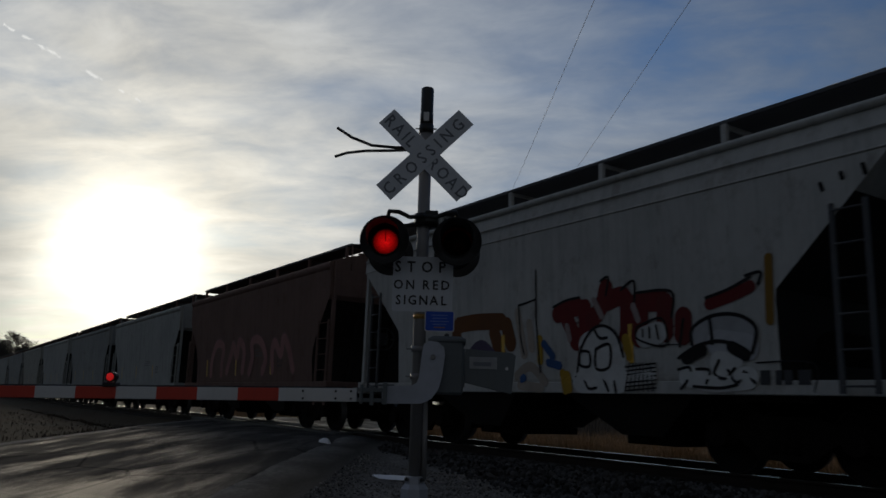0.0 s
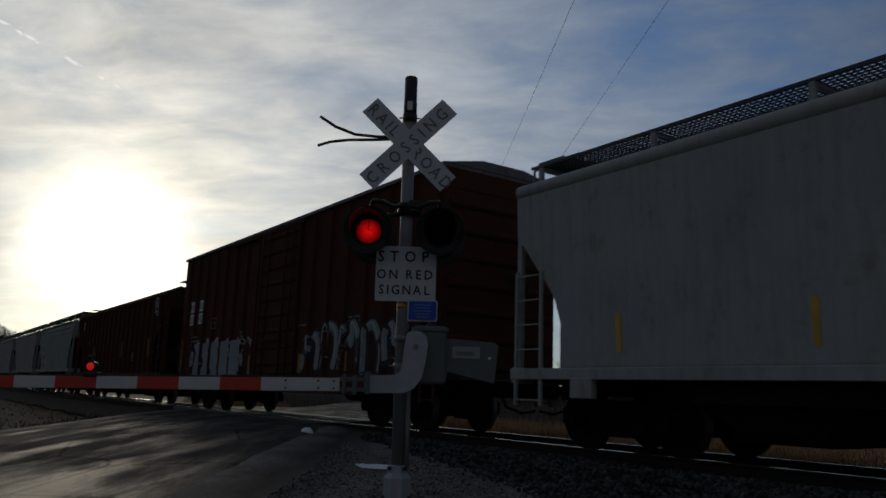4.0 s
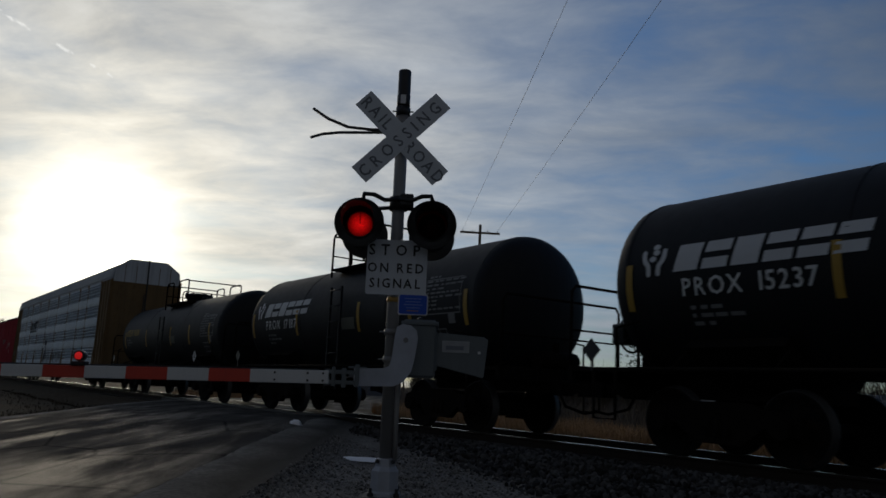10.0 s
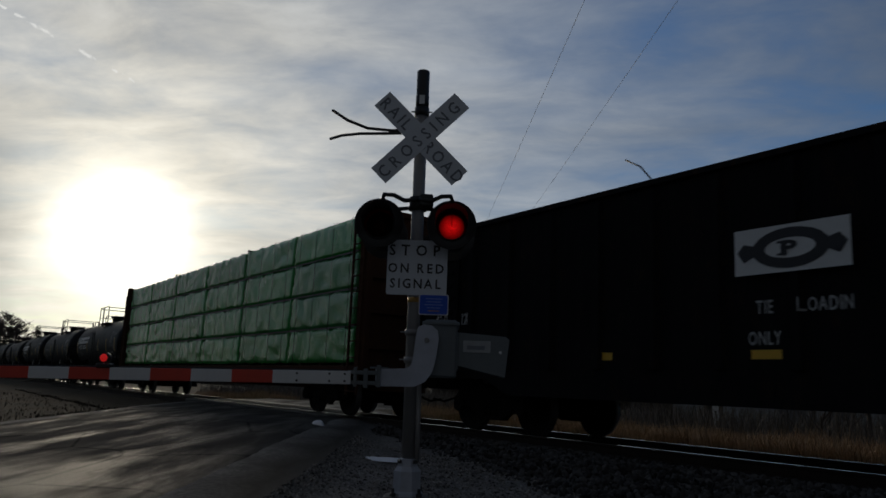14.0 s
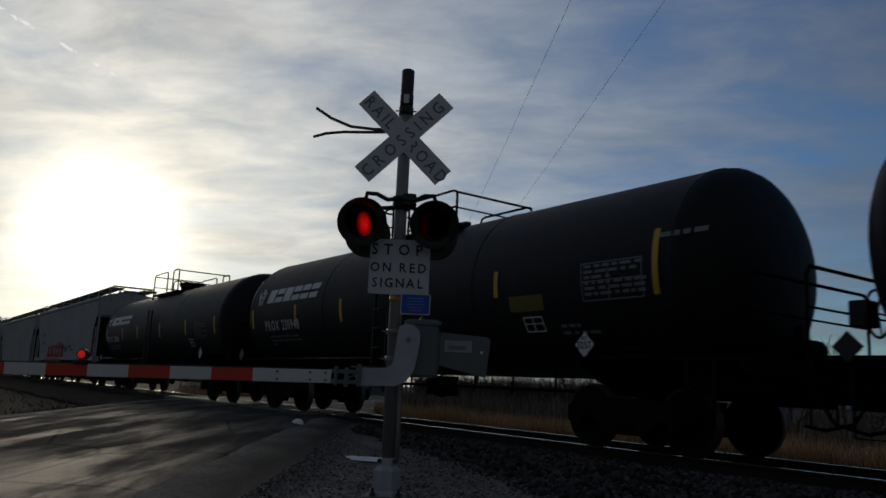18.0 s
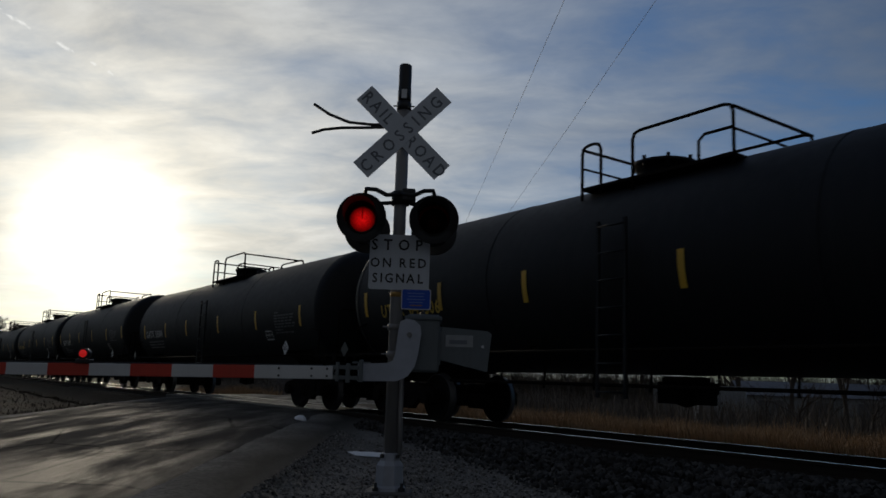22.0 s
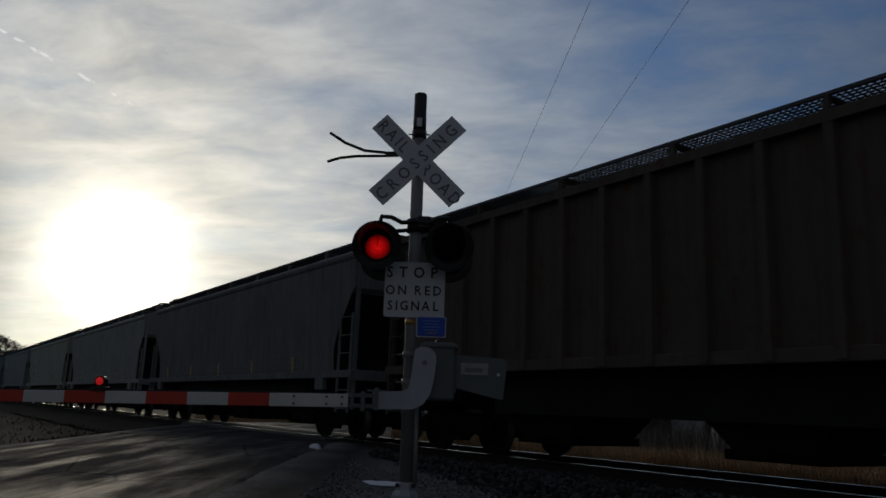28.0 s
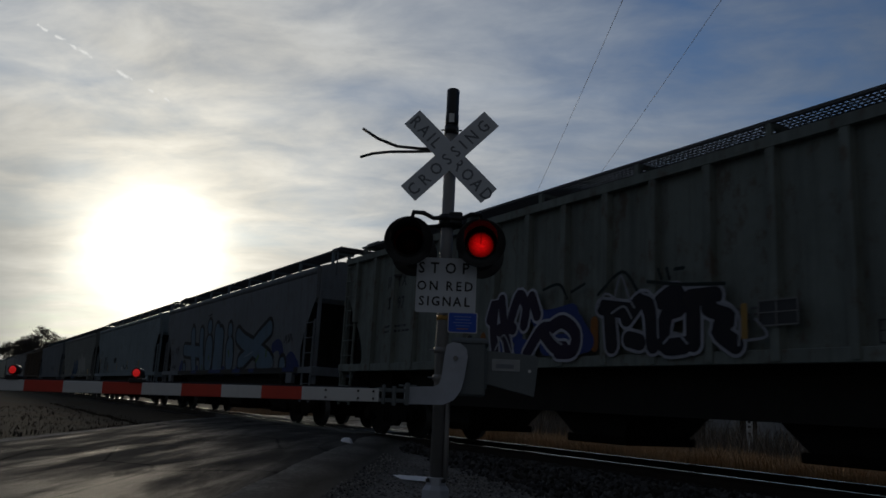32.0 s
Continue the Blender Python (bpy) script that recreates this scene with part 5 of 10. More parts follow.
def hopper(name, x0, x1, col, label, marks, ribbed=False, top=4.62, tall=4.30, bays=3, sharp=False, dirty=0.35, rust=0.25, rib_step=0.95, low=1.02, rib_first=0.25, eave=0.36, closed=False, deep_cut=1.5, end_walk=0.10, flush=False):
    w, half, mid = start_wagon(name, x0, x1, label)
    skinm = paint("hopper_" + "_".join(str(int(c * 100)) for c in col), col, dirty, rust)
    side = 1.56
    if ribbed:
        prof = [(0.95, low + 0.06), (1.46, low + 0.14), (1.46, 1.6), (1.47, 2.4), (1.47, 3.2), (1.47, tall - 0.25), (1.44, tall - 0.04), (1.0, tall + 0.12), (0.0, tall + 0.2)]
    else:
        prof = [(0.95, low + 0.08), (1.42, low + 0.10), (1.447, 1.6), (1.470, 2.1), (1.497, 2.7), (1.520, 3.2), (1.548, tall - eave), (1.53 - 0.1 * (eave - 0.36), tall - eave * 0.5), (1.42, tall - 0.05), (0.9, tall + 0.12), (0.0, tall + 0.2)]

    def cut(z):
        """How far the body is cut in from its end at a height."""
        if not sharp:
            knots = ((tall - 0.98, 0.12), (tall - 1.05, 0.20), (tall - 1.55, 0.60), (tall - 1.90, 0.88), (tall - 2.25, 1.06), (tall - 2.5, 1.10), (low + 0.15, 1.06), (0.0, 1.06))
            if z >= knots[0][0]:
                return 0.12
            for (za, ca), (zb, cb) in zip(knots, knots[1:]):
                if zb <= z <= za:
                    return ca + (cb - ca) * (za - z) / (za - zb)
        hi, lo = tall - 0.62, tall - 0.62 - 0.95 * deep_cut
        if z >= hi:
            return 0.12
        f = (hi - z) / (hi - lo)
        return 0.12 + deep_cut * min(1.0, f)

    ribs_x = []

    def yf(z, x=0.0):
        if any(abs(x - q) < 0.09 for q in ribs_x):
            return -1.575
        if flush and z < low + 0.19:
            return -1.437
        for (ya, za), (yb, zb) in zip(prof, prof[1:]):
            if za <= z <= zb:
                return -(ya + (yb - ya) * (z - za) / (zb - za))
        return -side
    # rings of the shell: fine steps in z so that the end cut is smooth
    zs = []
    for (ya, za), (yb, zb) in zip(prof, prof[1:]):
        n = max(1, int(round((zb - za) / 0.12)))
        zs += [(ya + (yb - ya) * i / n, za + (zb - za) * i / n) for i in range(n)]
    zs.append(prof[-1])
    b = bmesh.new()
    near_l, near_r, far_l, far_r = [], [], [], []
    for y, z in zs:
        e = half - cut(z)
        near_l.append(b.verts.new((-e, -y, z)))
        near_r.append(b.verts.new((e, -y, z)))
        far_l.append(b.verts.new((-e, y, z)))
        far_r.append(b.verts.new((e, y, z)))
    for i in range(len(zs) - 1):
        for a, c in ((near_l, near_r), (far_l, far_r)):
            b.faces.new((a[i], c[i], c[i + 1], a[i + 1])).smooth = not ribbed
        for a, c in ((near_l, far_l), (near_r, far_r)):
            if i == len(zs) - 2:
                b.faces.new((a[i], c[i], a[i + 1])) if (a[i + 1].co - c[i + 1].co).length < 1e-5 else b.faces.new((a[i], c[i], c[i + 1], a[i + 1]))
            else:
                b.faces.new((a[i], c[i], c[i + 1], a[i + 1]))
    b.faces.new((near_l[0], near_r[0], far_r[0], far_l[0]))
    bmesh.ops.remove_doubles(b, verts=b.verts, dist=1e-4)
    if not ribbed:
        # rolled seam under the eave and panel seams down the side
        for s in (-1, 1):
            if bays == 3 or eave < 0.4:
                tube(b, [(-half + 0.12, s * 1.465, tall - 0.20), (half - 0.12, s * 1.465, tall - 0.20)], 0.125, 16)
            else:
                tube(b, [(-half + 0.15, s * 1.47, tall - 0.10), (half - 0.15, s * 1.47, tall - 0.10)], 0.055, 8)
            if eave > 0.4:
                tube(b, [(-half + 0.15, s * 1.55, tall - eave), (half - 0.15, s * 1.55, tall - eave)], 0.016, 6)
                tube(b, [(-half + 0.15, s * 1.545, tall - eave * 0.62), (half - 0.15, s * 1.545, tall - eave * 0.62)], 0.018, 6)
    # end faces below the top panel take BAY, so their shade is painted
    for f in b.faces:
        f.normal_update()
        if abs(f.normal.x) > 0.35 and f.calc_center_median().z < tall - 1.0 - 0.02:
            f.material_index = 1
    for ed in b.edges:
        if len(ed.link_faces) == 2 and abs(abs(ed.link_faces[0].normal.x) - abs(ed.link_faces[1].normal.x)) > 0.3:
            ed.smooth = False
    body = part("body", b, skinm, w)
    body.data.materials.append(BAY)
    if ribbed:
        rib = cached(("rib", tall, low, skinm.name), "side_post", skinm, lambda q: prism(q, [(-0.06, -0.11), (0.06, -0.11), (0.085, 0.0), (-0.085, 0.0)], max(1.16, low + 0.03), tall - 0.10, "z"))
        for i in range(int((2 * half - rib_first) / rib_step) + 1):
            x = -half + rib_first + rib_step * i
            z_needed = cut(1.3)
            ribs_x.append(x)
            if abs(x) < half - 0.15:
                if abs(x) > half - z_needed:
                    # short post above the end cut
                    zlo = 1.2
                    while half - cut(zlo) < abs(x) and zlo < tall:
                        zlo += 0.1
                    me = cached(("ribs", tall, skinm.name, round(zlo, 1)), "side_post", skinm, lambda q: prism(q, [(-0.06, -0.11), (0.06, -0.11), (0.085, 0.0), (-0.085, 0.0)], zlo, tall - 0.10, "z"))
                else:
                    me = rib
                part("side_post", me, skinm, body, at=pose(x, -1.462, 0))
                part("side_post", me, skinm, body, at=pose(x, 1.462, 0, 0, 0, 180))
        b = bmesh.new()
        for s in (-1, 1):
            box(b, -half + 0.1, half - 0.1, s * 1.52 - 0.06, s * 1.52 + 0.06, tall - 0.16, tall - 0.02)
        part("top_chord", b, skinm, body)
    # sheet behind the cut-out, coloured near-black for the shade in there
    if not sharp:
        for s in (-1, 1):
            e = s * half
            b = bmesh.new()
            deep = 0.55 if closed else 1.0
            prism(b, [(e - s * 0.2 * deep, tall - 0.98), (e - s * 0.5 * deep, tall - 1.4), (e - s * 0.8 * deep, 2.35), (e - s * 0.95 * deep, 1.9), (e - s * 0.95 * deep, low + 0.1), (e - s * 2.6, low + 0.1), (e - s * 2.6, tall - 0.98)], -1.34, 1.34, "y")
            part("end_slope", b, BAY, w, "sloping end sheet with its shade in the colour")
    # sills, end platforms and posts
    for s in (-1, 1):
        b = bmesh.new()
        ys = 1.385 if flush else 1.50
        box(b, -half, half, s * ys - 0.05, s * ys + 0.05, low, low + 0.17, 0.01)
        part("side_sill", b, skinm, w)
        if bays == 3 and not ribbed and not sharp:
            for e in (-1, 1):
                b = bmesh.new()
                xc = e * (half - 1.6)
                box(b, xc - 0.22, xc + 0.22, s * 1.50 - 0.06, s * 1.50 + 0.06, low - 0.27, low + 0.03, 0.012)
                tube(b, [(xc, s * 1.50, low - 0.12), (xc, s * 1.565, low - 0.12)], 0.05, 10)
                part("jacking_pad", b, skinm, w)
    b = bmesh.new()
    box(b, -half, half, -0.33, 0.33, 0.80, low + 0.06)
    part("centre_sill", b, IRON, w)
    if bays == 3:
        # plain block added to close the gap between bays, in a shade-dark colour
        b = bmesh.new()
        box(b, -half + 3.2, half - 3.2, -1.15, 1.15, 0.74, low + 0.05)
        part("brake_rigging", b, BAY, w, "shade-coloured filler block between the discharge bays")
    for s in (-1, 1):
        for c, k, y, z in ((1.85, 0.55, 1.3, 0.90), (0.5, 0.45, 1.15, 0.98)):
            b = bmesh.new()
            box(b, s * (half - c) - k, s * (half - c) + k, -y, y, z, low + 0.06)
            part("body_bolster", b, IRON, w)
    for s in (-1, 1):
        e = s * half
        b = bmesh.new()
        box(b, min(e, e - s * 0.18), max(e, e - s * 0.18), -1.52, 1.52, low - 0.06, low + 0.18, 0.01)
        box(b, min(e - s * 0.2, e - s * 2.3), max(e - s * 0.2, e - s * 2.3), -1.42, 1.42, low + 0.06, low + 0.10)
        plat = part("end_platform", b, skinm, w)
        for yy in (-1.42, 1.42):
            b = bmesh.new()
            box(b, e - s * 0.10 - 0.05, e - s * 0.10 + 0.05, yy - 0.04, yy + 0.04, 1.1, tall - 0.1)
            part("corner_post", b, skinm, plat)
        for yy in (-0.55, 0.55):
            b = bmesh.new()
            prism(b, [(e - s * 0.25, tall - 0.6), (e - s * 0.33, tall - 0.6), (e - s * 1.0, 1.1), (e - s * 0.9, 1.1)], yy - 0.04, yy + 0.04, "y")
            part("end_brace", b, BAY, plat)
        xs = sorted((e - s * 0.85, e - s * 0.47) if flush else (e - s * 0.70, e - s * 0.12))
        za, zb, rungs = (1.0, 3.1, None) if flush else (0.62, tall - 0.15, None) if ribbed or sharp else (0.62, tall - 1.55, 5)
        for yy in (-1.53, 1.50):
            ladder(w, xs[0], xs[1], yy, za, zb, GRATE if flush else skinm, rungs, 0.014)
    brake_wheel(w, (-half + 0.35) if sharp else (half - 0.35), 0.2, 2.35)
    b = bmesh.new()
    tube(b, [(half - 1.3, -0.9, 1.55), (half - 1.3, 0.1, 1.55)], 0.2, 14)
    part("air_reservoir", b, IRON, w)
    # roof hatches and walkways
    b = bmesh.new()
    box(b, -half + 0.9, half - 0.9, -0.28, 0.28, tall + 0.16, tall + 0.34, 0.03)
    for i in range(int(half * 2 / 1.1)):
        x = -half + 1.0 + i * 1.1
        box(b, x - 0.03, x + 0.03, -0.34, 0.34, tall + 0.2, tall + 0.38)
    part("hatch_trough", b, skinm, w)
    for s in (-1, 1):
        key = ("walk", round(half, 1), top)
        me = cached(key, "running_board", GRATE, lambda q: grating(q, 2 * half + 0.1, 0.62, top, 0, 0.085))
        rb = part("running_board", me, GRATE, w, "perforated steel roof walkway", pose(0, s * 0.78, 0))
        bk = cached(("bracket", tall, top), "bracket", skinm, lambda q: (box(q, -0.03, 0.03, -0.32, 0.32, top - 0.09, top - 0.03), box(q, -0.04, 0.04, -0.34, -0.27, tall - 0.02, top - 0.05), box(q, -0.04, 0.04, 0.15, 0.22, tall + 0.1, top - 0.05)))
        if bays == 2 and x0 not in (-380.45, -367.7):
            b = bmesh.new()
            box(b, -half, half, -0.30, 0.30, top - 0.045, top - 0.030)
            part("walkway_plate", b, GRATE, rb)
        nb = int(half * 2 / 2.2)
        for i in range(nb + 1):
            part("bracket", bk, skinm, rb, at=pose(-half + 0.2 + (2 * half - 0.4) * i / nb, 0, 0, 0, 0, 0 if s < 0 else 180))
    for e in (-half - 0.02, half + 0.02):
        b = bmesh.new()
        grating(b, 0.62, 1.9, top + (0.0 if bays == 2 else end_walk), 0, 0.06)
        part("cross_walk", b, GRATE, w, at=pose(e * 0.965, 0, 0.0))
        s = 1 if e > 0 else -1
        for yy in (-1.05, 1.05):
            b = bmesh.new()
            tube(b, [(e, yy, tall - 0.3), (e, yy, top - 0.05), (e - s * 0.12, yy, top + 0.02), (e - s * 1.1, yy, top + 0.02)], 0.022, 6)
            part("grab_rail", b, skinm, w)
    # outlets under the body
    L = 2 * half - (4.6 if bays == 2 else 4.0)
    for i in range(bays):
        c = -L / 2 + L * (i + 0.5) / bays
        k = L / bays * (0.38 if bays == 2 else 0.36)
        yo, yi = (1.42, 1.0) if bays == 2 else (1.25, 0.75)
        m = 0.38 if bays == 2 else 0.58
        b = bmesh.new()
        v = [b.verts.new(q) for q in ((c - k, -yo, low + 0.12), (c + k, -yo, low + 0.12), (c + k, yo, low + 0.12), (c - k, yo, low + 0.12), (c - m, -yi, 0.40), (c + m, -yi, 0.40), (c + m, yi, 0.40), (c - m, yi, 0.40))]
        for q in ((3, 2, 1, 0), (4, 5, 6, 7), (0, 1, 5, 4), (1, 2, 6, 5), (2, 3, 7, 6), (3, 0, 4, 7)):
            b.faces.new([v[j] for j in q])
        # the bay's colour carries the shade below the body
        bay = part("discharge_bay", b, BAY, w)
        b = bmesh.new()
        box(b, c - m - 0.1, c + m + 0.1, -0.80, 0.80, 0.27, 0.40, 0.02)
        tube(b, [(c, -0.95, 0.36), (c, 0.95, 0.36)], 0.06, 8)
        part("outlet_gate", b, IRON, bay)
    gear(w, half, mid, 1.85, 0.35)
    marks(w, half, yf)
    return w


def hopper_marks(mark, num, lk=LETTER_K, size=0.27, x=2.6, z=2.68, stripes=YELLOW, extra=None, seed=1):
    """Reporting mark, number, small print, stripes and the test stencil of a hopper."""
    def put(w, half, yf):
        cx = -half + x
        if mark:
            words(w, mark, cx, z, size, lk, yf, 0.028)
            words(w, num, cx, z - 0.50, size, lk, yf, 0.028)
            bars(w, cx - 0.5, z - 0.92, 1.0, 2, lk, yf, 0.05, 0.06, seed)
        bars(w, half - 5.2, 2.1, 0.8, 3, WORN_K, yf, 0.03, 0.05, seed + 3)
        frame_mark(w, half - 3.4, 1.62, 0.36, 0.26, lk, yf, 0.018)
        if stripes:
            for i in range(int(half * 2 / 2.9)):
                xx = -half + 2.2 + i * 2.9
                if xx < half - 2.0:
                    patch(w, "reflector", xx, xx + 0.09, 1.40, 1.95, stripes, yf, "yellow reflector strip")
        if extra:
            extra(w, half, yf)
    return put


# - boxcar -
def boxcar(name, x0, x1, col, label, marks, tall=4.45, posts=True, door=2.6, roofcol=(0.20, 0.20, 0.21), rust=0.3, hatch=False, door_at=0.4, first=0.12, step=None, belly=(2.6, 3.3), deep=0.66):
    w, half, mid = start_wagon(name, x0, x1, label)
    skinm = paint("boxcar_" + "_".join(str(int(c * 1000)) for c in col), col, 0.4, rust)
    roofm = paint("roof_sheet_" + str(int(roofcol[0] * 100)), roofcol, 0.4, 0.5)
    Y = 1.43

    ribs_x = []
    doors = [0.0, 0.0]

    def yf(z, x=0.0):
        if doors[0] < x < doors[1]:
            return -Y - 0.10
        return -Y - (0.078 if any(abs(x - q) < 0.085 for q in ribs_x) else 0.0)
    b = bmesh.new()
    box(b, -half, half, -Y, Y, 1.02, tall)
    body = part("body", b, skinm, w)
    b = bmesh.new()
    prism(b, [(-Y - 0.07, tall - 0.02), (Y + 0.07, tall - 0.02), (Y + 0.07, tall + 0.06), (0.55, tall + 0.20), (-0.55, tall + 0.20), (-Y - 0.07, tall + 0.06)], -half - 0.03, half + 0.03)
    n = int(half * 2 / 1.25)
    for i in range(n + 1):
        x = -half + 2 * half * i / n
        prism(b, [(-Y - 0.05, tall + 0.05), (Y + 0.05, tall + 0.05), (0.55, tall + 0.245), (-0.55, tall + 0.245)], x - 0.05, x + 0.05)
    part("roof", b, roofm, w, "ribbed steel roof")
    # side posts, door and tracks
    d0, d1 = door_at - door / 2, door_at + door / 2
    doors[:] = [d0, d1]
    n = int(half * 2 / (1.02 if posts else 1.9))
    rib = cached(("post", tall, skinm.name, posts), "side_post", skinm, lambda q: prism(q, [(-0.05, -0.075), (0.05, -0.075), (0.09, 0.0), (-0.09, 0.0)], 1.10, tall - 0.08, "z"))
    step = step or (2 * half - 0.24) / n
    for i in range(int((2 * half - first) / step) + 1):
        x = -half + first + step * i
        if d0 - 0.12 < x < d1 + 0.12 or x > half - 0.1:
            continue
        ribs_x.append(x)
        part("side_post", rib, skinm, body, at=pose(x, -Y, 0))
        part("side_post", rib, skinm, body, at=pose(x, Y, 0, 0, 0, 180))
    for s in (-1, 1):
        b = bmesh.new()
        box(b, d0, d1, s * (Y + 0.05) - 0.04, s * (Y + 0.05) + 0.04, 1.12, tall - 0.12, 0.008)
        dr = part("door", b, skinm, w, "sliding plug door with locking bars")
        rb = cached(("door_rib", door, skinm.name), "door_rib", skinm, lambda q: box(q, 0.08, door - 0.08, -0.025, 0.025, 0, 0.10, 0.02))
        for i in range(9):
            part("door_rib", rb, skinm, dr, at=pose(d0, s * (Y + 0.10), 1.35 + i * (tall - 1.7) / 8))
        for x in (d0 + 0.3, d0 + 0.75, d1 - 0.75, d1 - 0.3):
            if x == d1 - 0.75 and d1 - d0 < 1.2 or d0 + 0.3 > d1 - 0.3:
                continue
            b = bmesh.new()
            tube(b, [(x, s * (Y + 0.15), 1.05), (x, s * (Y + 0.15), tall - 0.15)], 0.022, 6)
            part("lock_bar", b, skinm, dr)
        if d1 - d0 > 1.6:
            b = bmesh.new()
            box(b, d0 + 0.7, d1 - 0.7, s * (Y + 0.17) - 0.02, s * (Y + 0.17) + 0.02, 2.0, 2.06)
            part("lock_handle", b, skinm, dr)
        for yt, kt, za, zb in ((Y + 0.10, 0.05, 1.02, 1.10), (Y + 0.08, 0.03, tall - 0.14, tall - 0.06)):
            b = bmesh.new()
            box(b, d0 - door * 0.9, d1 + 0.2, s * yt - kt, s * yt + kt, za, zb)
            part("door_track", b, skinm, w)
        b = bmesh.new()
        ba, bb = belly
        prism(b, [(-half, 1.05), (half, 1.05), (half, 0.92), (half - ba, 0.92), (half - bb, deep), (-half + bb, deep), (-half + ba, 0.92), (-half, 0.92)], s * (Y - 0.02) - 0.02, s * (Y - 0.02) + 0.02, "y")
        part("side_sill", b, skinm, w)
        e = s * half
        b = bmesh.new()
        box(b, e - 0.02, e + 0.02, -Y, Y, 1.02, tall + 0.02)
        ep = part("end_panel", b, skinm, w, "corrugated steel end wall")
        cor = cached(("corrugation", skinm.name), "corrugation", skinm, lambda q: tube(q, [(0, -Y + 0.12, 0), (0, Y - 0.12, 0)], 0.09, 8))
        for i in range(7):
            part("corrugation", cor, skinm, ep, at=pose(e, 0, 1.28 + i * (tall - 2.0) / 6))
        b = bmesh.new()
        box(b, e - 0.035, e + 0.035, -Y + 0.05, Y - 0.05, tall - 0.42, tall - 0.02)
        part("end_top_band", b, mat("pale_end_band", (0.34, 0.37, 0.40), 0.7, vary=0.2, streak=0.3, spec=0.1) if col[2] > 0.3 else skinm, ep)
        for yy in (-Y - 0.05, Y + 0.05):
            ladder(w, (e - 0.55) if s > 0 else (e + 0.10), (e - 0.10) if s > 0 else (e + 0.55), yy, 0.55, 2.9, skinm)
        b = bmesh.new()
        box(b, e - 0.06 + s * 0.25, e + 0.06 + s * 0.25, -1.1, 1.1, 1.02, 1.06)
        part("crossover_step", b, GRATE, w)
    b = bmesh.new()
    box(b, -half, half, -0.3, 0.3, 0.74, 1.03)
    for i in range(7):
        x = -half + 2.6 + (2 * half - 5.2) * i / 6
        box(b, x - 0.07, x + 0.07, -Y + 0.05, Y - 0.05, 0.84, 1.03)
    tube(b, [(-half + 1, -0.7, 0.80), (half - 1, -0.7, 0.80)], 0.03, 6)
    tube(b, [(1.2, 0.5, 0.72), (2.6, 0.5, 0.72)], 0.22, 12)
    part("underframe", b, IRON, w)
    brake_wheel(w, half + 0.16, 0.4, 3.0)
    if hatch:
        b = bmesh.new()
        box(b, half - 5.2, half - 4.2, -0.8, 0.2, tall + 0.2, tall + 0.42, 0.05)
        tube(b, [(half - 5.0, -0.4, tall + 0.42), (half - 5.0, -0.4, tall + 0.52)], 0.12, 8)
        part("roof_hatch", b, roofm, w)
    gear(w, half, mid, 2.35, 0.45)
    marks(w, half, yf)
    return w


